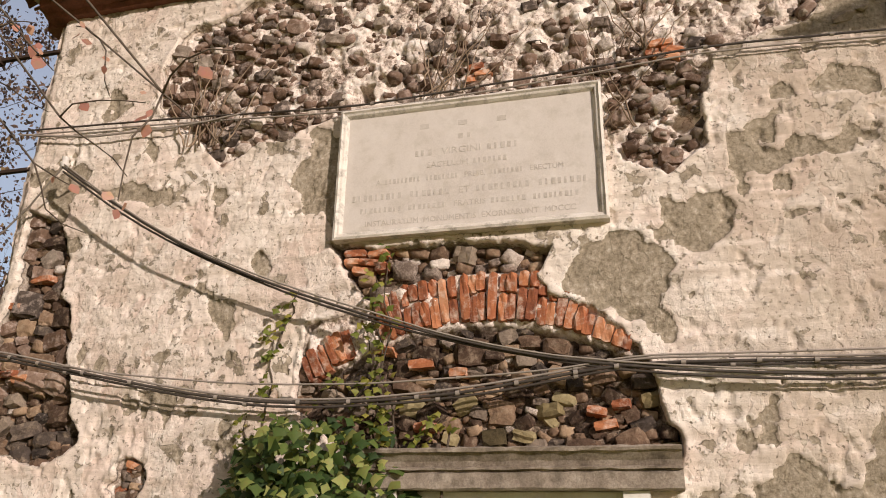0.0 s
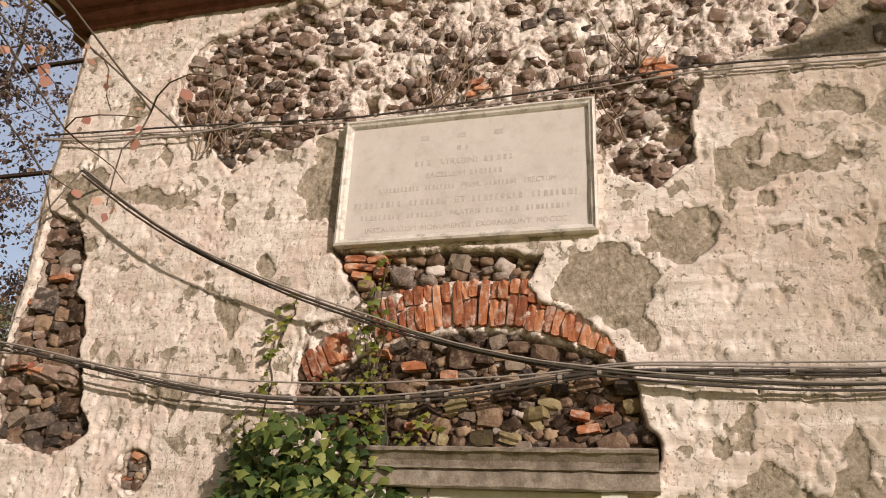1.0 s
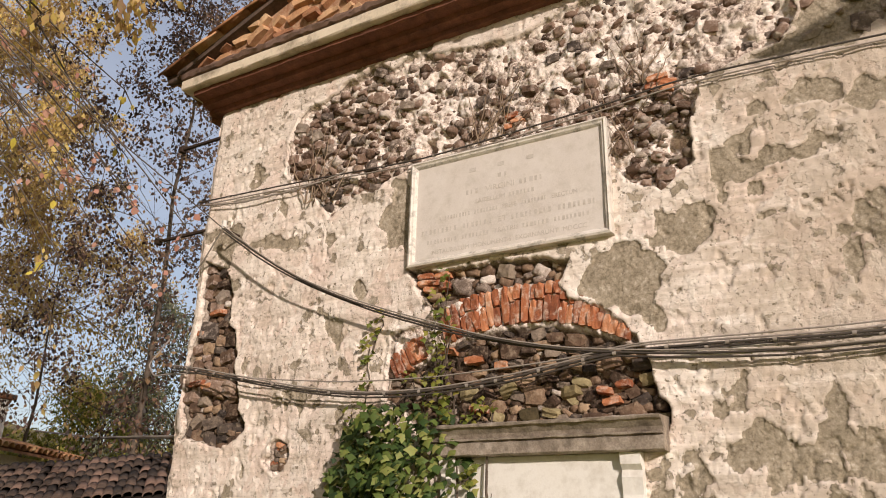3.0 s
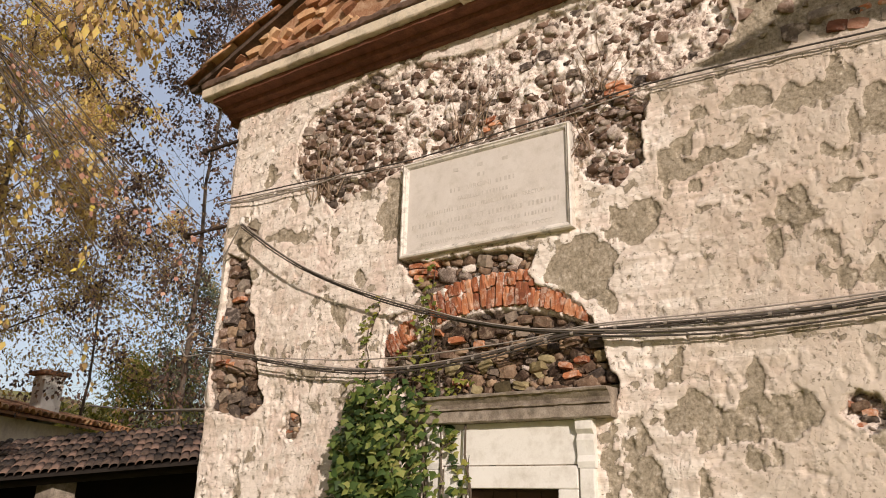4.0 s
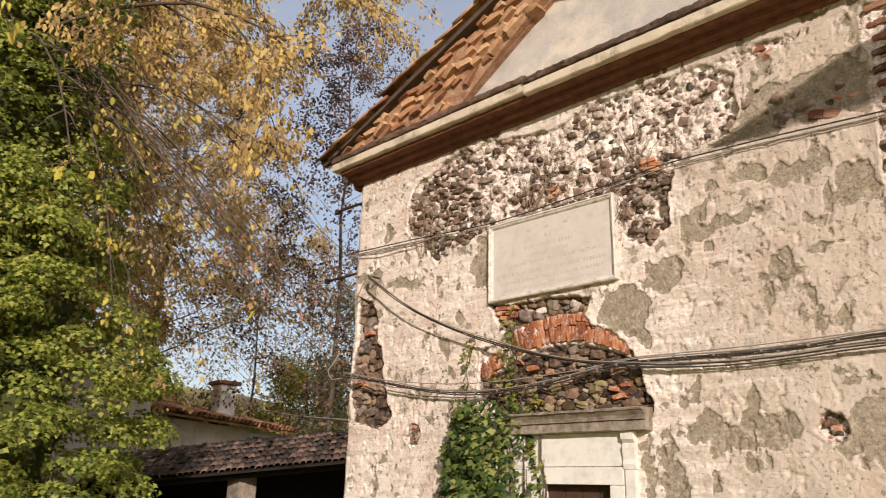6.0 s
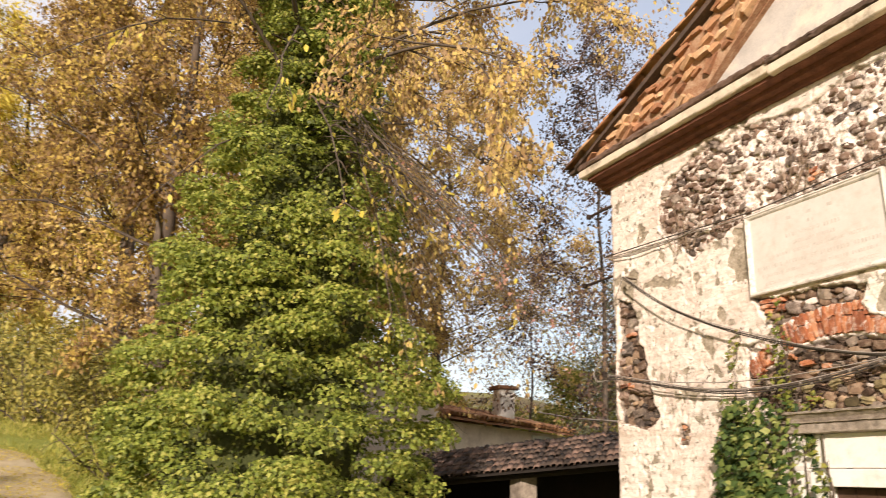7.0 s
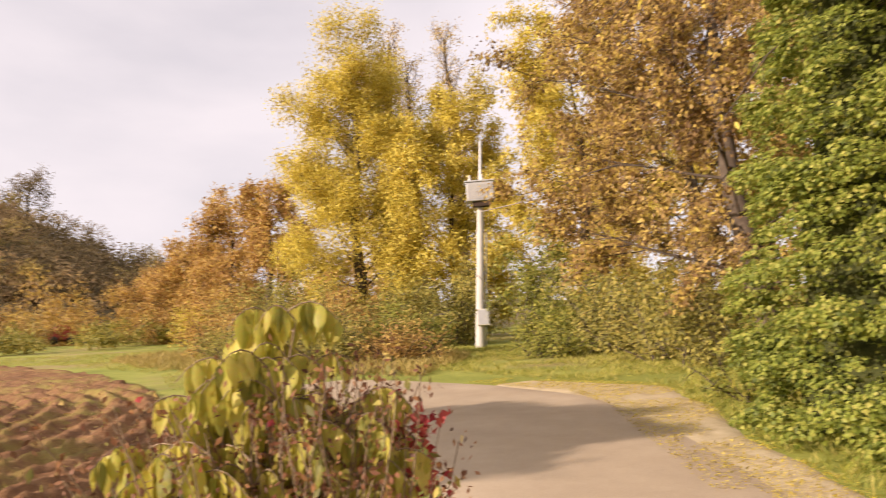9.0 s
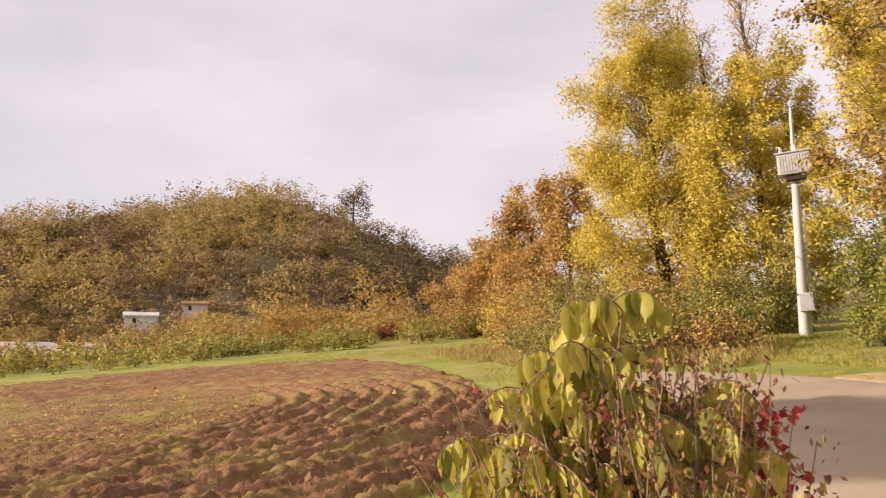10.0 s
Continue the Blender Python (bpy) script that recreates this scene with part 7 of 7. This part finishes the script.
cottage(-121.8, 99, 3.0, 1.5, "small pink cottage among the hillside scrub", M["skin_far"], M["tile"])
cottage(-112.5, 84, 9.0, 0.9, "long low pale wall below the hill", M["skin_far"], M["skin_far"])


def trailer():
    a, d = radians(-135.8), 62
    x, y = 3.9 + d * math.cos(a), -2.2 + d * math.sin(a)
    root = thing("farm_trailer", (x, y, float(ground_z(x, y))), "small faded red farm trailer by the hedge", "trailer")
    root.rotation_euler = (0, 0, a + math.pi / 2)
    part("body", box_mesh("body", (-0.9, -0.6, 0.35), (0.9, 0.6, 1.0), M["red"], 0.06), root)
    part("cover", box_mesh("cover", (-0.5, -0.5, 1.003), (0.55, 0.5, 1.45), M["red"], 0.15), root)
    for s in (-0.55, 0.55):
        part("wheel", tubes("wheel", [(np.array([(s, 0.6, 0.3), (s, 0.64, 0.3), (s, 0.74, 0.3), (s, 0.78, 0.3)]), np.array([0.05, 0.3, 0.3, 0.05]))], M["rubber"], 12), root)


trailer()


# ---- shrub beside the lane, close by ----
def long_leaf():
    """A drooping pointed leaf, folded along its midrib and curled, 1 m long."""
    verts, faces, n = [], [], 7
    for i in range(n + 1):
        t = i / n
        w = 0.20 * math.sin(math.pi * t ** 0.72) ** 0.9
        c = -0.30 * t * t
        verts += [(t, w, c - 0.25 * w), (t, 0, c + 0.02), (t, -w, c - 0.25 * w)]
    for i in range(n):
        a = 3 * i
        faces += [(a, a + 3, a + 4, a + 1), (a + 1, a + 4, a + 5, a + 2)]
    return mesh("leaf", verts, faces, M["shrub_leaf"], True)


BX, BY = 1.08, -3.80
BU = np.array([-0.45, 0.89, 0.0])            # the long way of the bush
BV = np.array([0.89, 0.45, 0.0])


def near_shrub():
    rng = np.random.RandomState(33)
    root = thing("yellowing_shrub", (BX, BY, float(ground_z(BX, BY))), "shrub with long drooping yellow-green leaves beside the lane", "shrub")
    me, stems, spots = long_leaf(), [], []
    for k in range(34):
        u, v = rng.uniform(-0.55, 0.55), rng.uniform(-0.30, 0.30)
        if k == 0:
            u, v = 0.04, 0.0
        top = np.interp(u, [-0.62, -0.35, -0.05, 0.08, 0.3, 0.62], [1.16, 1.32, 1.56, 1.66, 1.36, 1.26]) * (1 - 0.25 * abs(v))
        z = top * (rng.uniform(0.62, 1.0) ** 0.6 if k else 1.0)
        foot = BU * u * 0.35 + BV * v * 0.3 + 0.05 * rng.randn(3) * np.array([1, 1, 0])
        tip = BU * u * 0.85 + BV * v + np.array([0, 0, z])
        t = np.linspace(0, 1, 9)[:, None]
        st = foot + (tip - foot) * t + (BU * u + BV * v) * 0.25 * np.sin(t * math.pi) * -0.6 + 0.012 * rng.randn(9, 3)
        stems.append((st, np.linspace(0.011, 0.004, 9)))
        for j in range(6 if u < 0.15 else 4):
            s = 8.0 if j == 0 else rng.uniform(4.6, 8.0)
            q = np.array([np.interp(s, np.arange(9), st[:, c]) for c in range(3)])
            way = BU * (math.copysign(1.0, rng.uniform(-1.2, 1.0) + 1.4 * u) * rng.uniform(0.5, 1.0)) + BV * rng.uniform(-0.8, 0.8)
            ln = rng.uniform(0.14, 0.30)
            w = np.linspace(0, 1, 7)[:, None]
            bough = q + unit(way) * ln * w + np.array([0, 0, 0.10]) * np.sin(w * 2.4) - np.array([0, 0, 0.10]) * w * w
            stems.append((bough, np.linspace(0.0042, 0.0018, 7)))
            across = math.atan2(way[1], way[0]) + math.pi / 2
            for i in range(int(rng.randint(7, 11))):
                f = 1.2 + 4.8 * (i + rng.rand() * 0.6) / 10
                p = np.array([np.interp(f, np.arange(7), bough[:, c]) for c in range(3)])
                spots.append((p, across + (math.pi if i % 2 else 0.0) + rng.uniform(-0.5, 0.5)))
    part("stemwork", tubes("stemwork", stems, M["dry"], 5), root, label="thin brown stems")
    spots.sort(key=lambda p: -p[0][0])
    rest_V, rest_F, at = [], [], 0
    base = np.array([tuple(v.co) for v in me.vertices])
    quads = np.array([tuple(p.vertices) for p in me.polygons])
    for i, (q, az) in enumerate(spots):
        ln = 0.085 + 0.085 * rng.rand() ** 1.2
        m = Matrix.Translation(q) @ Matrix.Rotation(az + rng.uniform(-0.6, 0.6), 4, "Z") @ Matrix.Rotation(radians(rng.uniform(58, 88)), 4, "Y") @ Matrix.Rotation(radians(rng.uniform(-28, 28)), 4, "X") @ Matrix.Diagonal((ln, ln * rng.uniform(0.85, 1.25), ln, 1))
        if i < 300:
            part("leaf", me, root, m)
        else:
            mm = np.array(m)
            rest_V.append(base @ mm[:3, :3].T + mm[:3, 3])
            rest_F.append(quads + at)
            at += len(base)
    tagged(part("inner_leaves", fast_mesh("inner_leaves", np.concatenate(rest_V), np.concatenate(rest_F), M["shrub_leaf"], True), root), kind="stuff")


near_shrub()


def creeper():
    rng = np.random.RandomState(35)
    c = np.array([BX, BY, 0]) + BU * 0.22
    root = thing("red_creeper", (c[0], c[1], float(ground_z(c[0], c[1]))), "tangle of dry stems with crimson creeper leaves", "creeper")
    paths, P = [], []
    for k in range(330):
        u, v = rng.uniform(-0.80, 0.08) if k < 190 else rng.uniform(-0.1, 0.32), rng.uniform(-0.28, 0.28)
        foot = BU * u * 0.5 + BV * v * 0.5
        st = wander(rng, foot, BU * u * 0.5 + BV * v * 0.6 + np.array([0, 0, 1]), rng.uniform(0.6, 1.48), 8, 0.10, -0.01)
        paths.append((st, np.linspace(0.006, 0.002, 9)))
        P.append(st[3:])
    for k in range(9):
        end = BU * rng.normal(0.36, 0.03) + BV * rng.normal(0.02, 0.05) + np.array([0, 0, rng.uniform(0.85, 1.22)])
        paths.append((np.linspace((0.0, 0.0, 0.0), end, 7) + 0.02 * rng.randn(7, 3), np.linspace(0.006, 0.002, 7)))
    tagged(part("stemwork", tubes("stemwork", paths, M["dry"], 5), root), kind="stuff")
    P = np.concatenate(P)

    def spray(name, p, material, lo, hi, label, lobed=True):
        n = len(p)
        L = rng.uniform(lo, hi, n)
        D, N = rng.randn(n, 3) * 0.6 + np.array([0, 0, -0.7]), rng.randn(n, 3) * 0.6 + np.array([0.5, 0.2, 0.4])
        tagged(part(name, leaves(name, p, D, N, L, L * (0.85 if lobed else 0.5), material, lobed), root, label=label), kind="stuff")
    n = 95
    red = BU * 0.36 + BU * rng.normal(0, 0.05, (n, 1)) + BV * rng.normal(0, 0.06, (n, 1)) + np.array([0, 0, 1]) * np.concatenate([rng.normal(1.17, 0.035, (30, 1)), rng.normal(0.99, 0.08, (65, 1))])
    spray("crimson_leaves", red, M["red_leaf"], 0.034, 0.066, "crimson creeper leaves")
    spray("olive_leaves", P[rng.randint(0, len(P), 900)] + rng.randn(900, 3) * 0.04, M["olive_leaf"], 0.03, 0.06, "small olive leaves among the dry stems", False)
    spray("dull_red_leaves", P[rng.randint(0, len(P), 240)] + rng.randn(240, 3) * 0.03, M["red_leaf"], 0.022, 0.042, "dull red creeper leaves")
    spray("dry_leaves", P[rng.randint(0, len(P), 13000)] + rng.randn(13000, 3) * 0.04, M["withered_leaf"], 0.018, 0.042, "brown curled leaves", False)


creeper()


# ---- grass and fallen leaves ----
def grass(name, label, zone, count, size, seed, material, lean=0.5, flat=False):
    rng = np.random.RandomState(seed)
    xs, ys = [p[0] for p in zone], [p[1] for p in zone]
    x, y = rng.uniform(min(xs), max(xs), count * 3), rng.uniform(min(ys), max(ys), count * 3)
    ok = (poly_dist(x, y, zone) < 0) & (fbm(x * 1.1, y * 1.1, 3, seed) > 0.38)
    x, y = x[ok][:count], y[ok][:count]
    n = len(x)
    P = np.stack([x, y, ground_z(x, y) + (0.06 if flat else 0.0)], -1)
    D = rng.randn(n, 3) * lean + np.array([0, 0, 0.0 if flat else 1.0])
    if flat:
        D[:, 2] *= 0.3
    N = rng.randn(n, 3) + np.array([0, 0, 3.0 if flat else 0.0])
    L = rng.uniform(0.5, 1.3, n) * size
    return tagged(part(name, leaves(name, P, D, N, L, L * (0.6 if flat else 0.10), material)), label, "grass" if not flat else "fallen leaves", kind="stuff")


grass("grass", "grass and weeds on the lane's bank", [(3, 0.2), (-2.5, -0.8), (-5.5, -1.6), (-8.5, -2.2), (-11.2, -2.8), (-13, -6.0), (-16, -10), (-24, -12.0), (-26, -9.0), (-20, -2.5), (-12, -0.4), (-6, 0.5), (0, 1.2)], 38000, 0.14, 71, M["grass"], 0.8)
grass("grass", "short bright grass at the field's edge", [(2.5, -3.6), (2.5, -8.2), (-4.8, -8.9), (-9, -11.8), (-15, -17), (-20, -26), (-17, -34), (-24, -36), (-28, -26), (-22, -17), (-16, -13.5), (-11, -11), (-8, -7.6), (-5.5, -5.8), (-2, -4.6)], 42000, 0.12, 72, M["grass"], 0.8)
grass("weeds", "weeds growing between the field ridges", [(3, -8.2), (-1.1, -8), (-4.8, -9), (-8.6, -11.7), (-12.8, -16.7), (-17, -25), (-16, -32), (-5, -36), (13, -36), (13, -8)], 44000, 0.11, 73, M["grass"], 0.8)
grass("fallen_leaves", "dry leaves fallen along the verge", [(3, 0.1), (-2.5, -0.8), (-5.5, -1.6), (-8.5, -2.0), (-11, -2.8), (-12.4, -6.0), (-11.4, -6.6), (-10, -4.4), (-8, -3.4), (-5.5, -2.8), (-2.5, -2.0), (3, -0.8)], 24000, 0.032, 74, M["gold_leaf"], 1.0, True)
grass("fallen_leaves", "clods and dry leaves lying on the field", [(3, -8.2), (-1.1, -8), (-4.8, -9), (-8.6, -11.7), (-12.8, -16.7), (-17, -25), (-16, -32), (-5, -36), (13, -36), (13, -8)], 9000, 0.12, 75, M["brown_leaf"], 1.0, True)
grass("tall_grass", "tall dry grass and stalks before the thicket", [(-13.2, -8.2), (-14.0, -11.5), (-13.9, -14.0), (-16.5, -18.5), (-21, -24), (-26, -24), (-24, -16), (-23, -11), (-19, -8.6)], 20000, 0.30, 76, M["dry_grass"], 0.6)
# unseen roadside tree, placed and flattened so that its shadow lies on the lane
umbrella = tree("unseen_tree", "unseen broad flat-topped roadside tree placed to shade the lane", 4.89, -14.48, 88, 13.2, 0.18, 2.0, 46000, 0.26, M["ivy_dark"], 0.22, limbs=44, start=0.85, rise=-0.45, taper=0.2, lift=0.0)
umbrella.scale = (1.0, 1.0, 0.45)


# ---- unseen house and flat canopy, added to shade the top of the facade ----
house = thing("unseen_house", (8.0, 2.5, -0.4), "unseen rendered house added to carry a deep flat canopy", "house")
HM = Matrix.Translation((-8.0, -2.5, 0.4))
part("wall", box_mesh("wall", (7.6, 1.0, -0.6), (12.0, 5.5, 6.2), M["cream"], 0.02), house, HM)
part("canopy", slab("canopy", ((4.63, 0.77, 5.98), (9.6, 0.77, 5.98), (9.6, 4.6, 5.98), (4.63, 4.6, 5.98)), (0, 0, -0.03), M["concrete"]), house, HM, "unseen thin flat concrete canopy placed to shade the facade")
part("roof", slab("roof", ((7.3, 0.8, 6.22), (12.3, 0.8, 6.22), (12.3, 5.8, 6.22), (7.3, 5.8, 6.22)), (0, 0, 0.2), M["tile"]), house, HM)
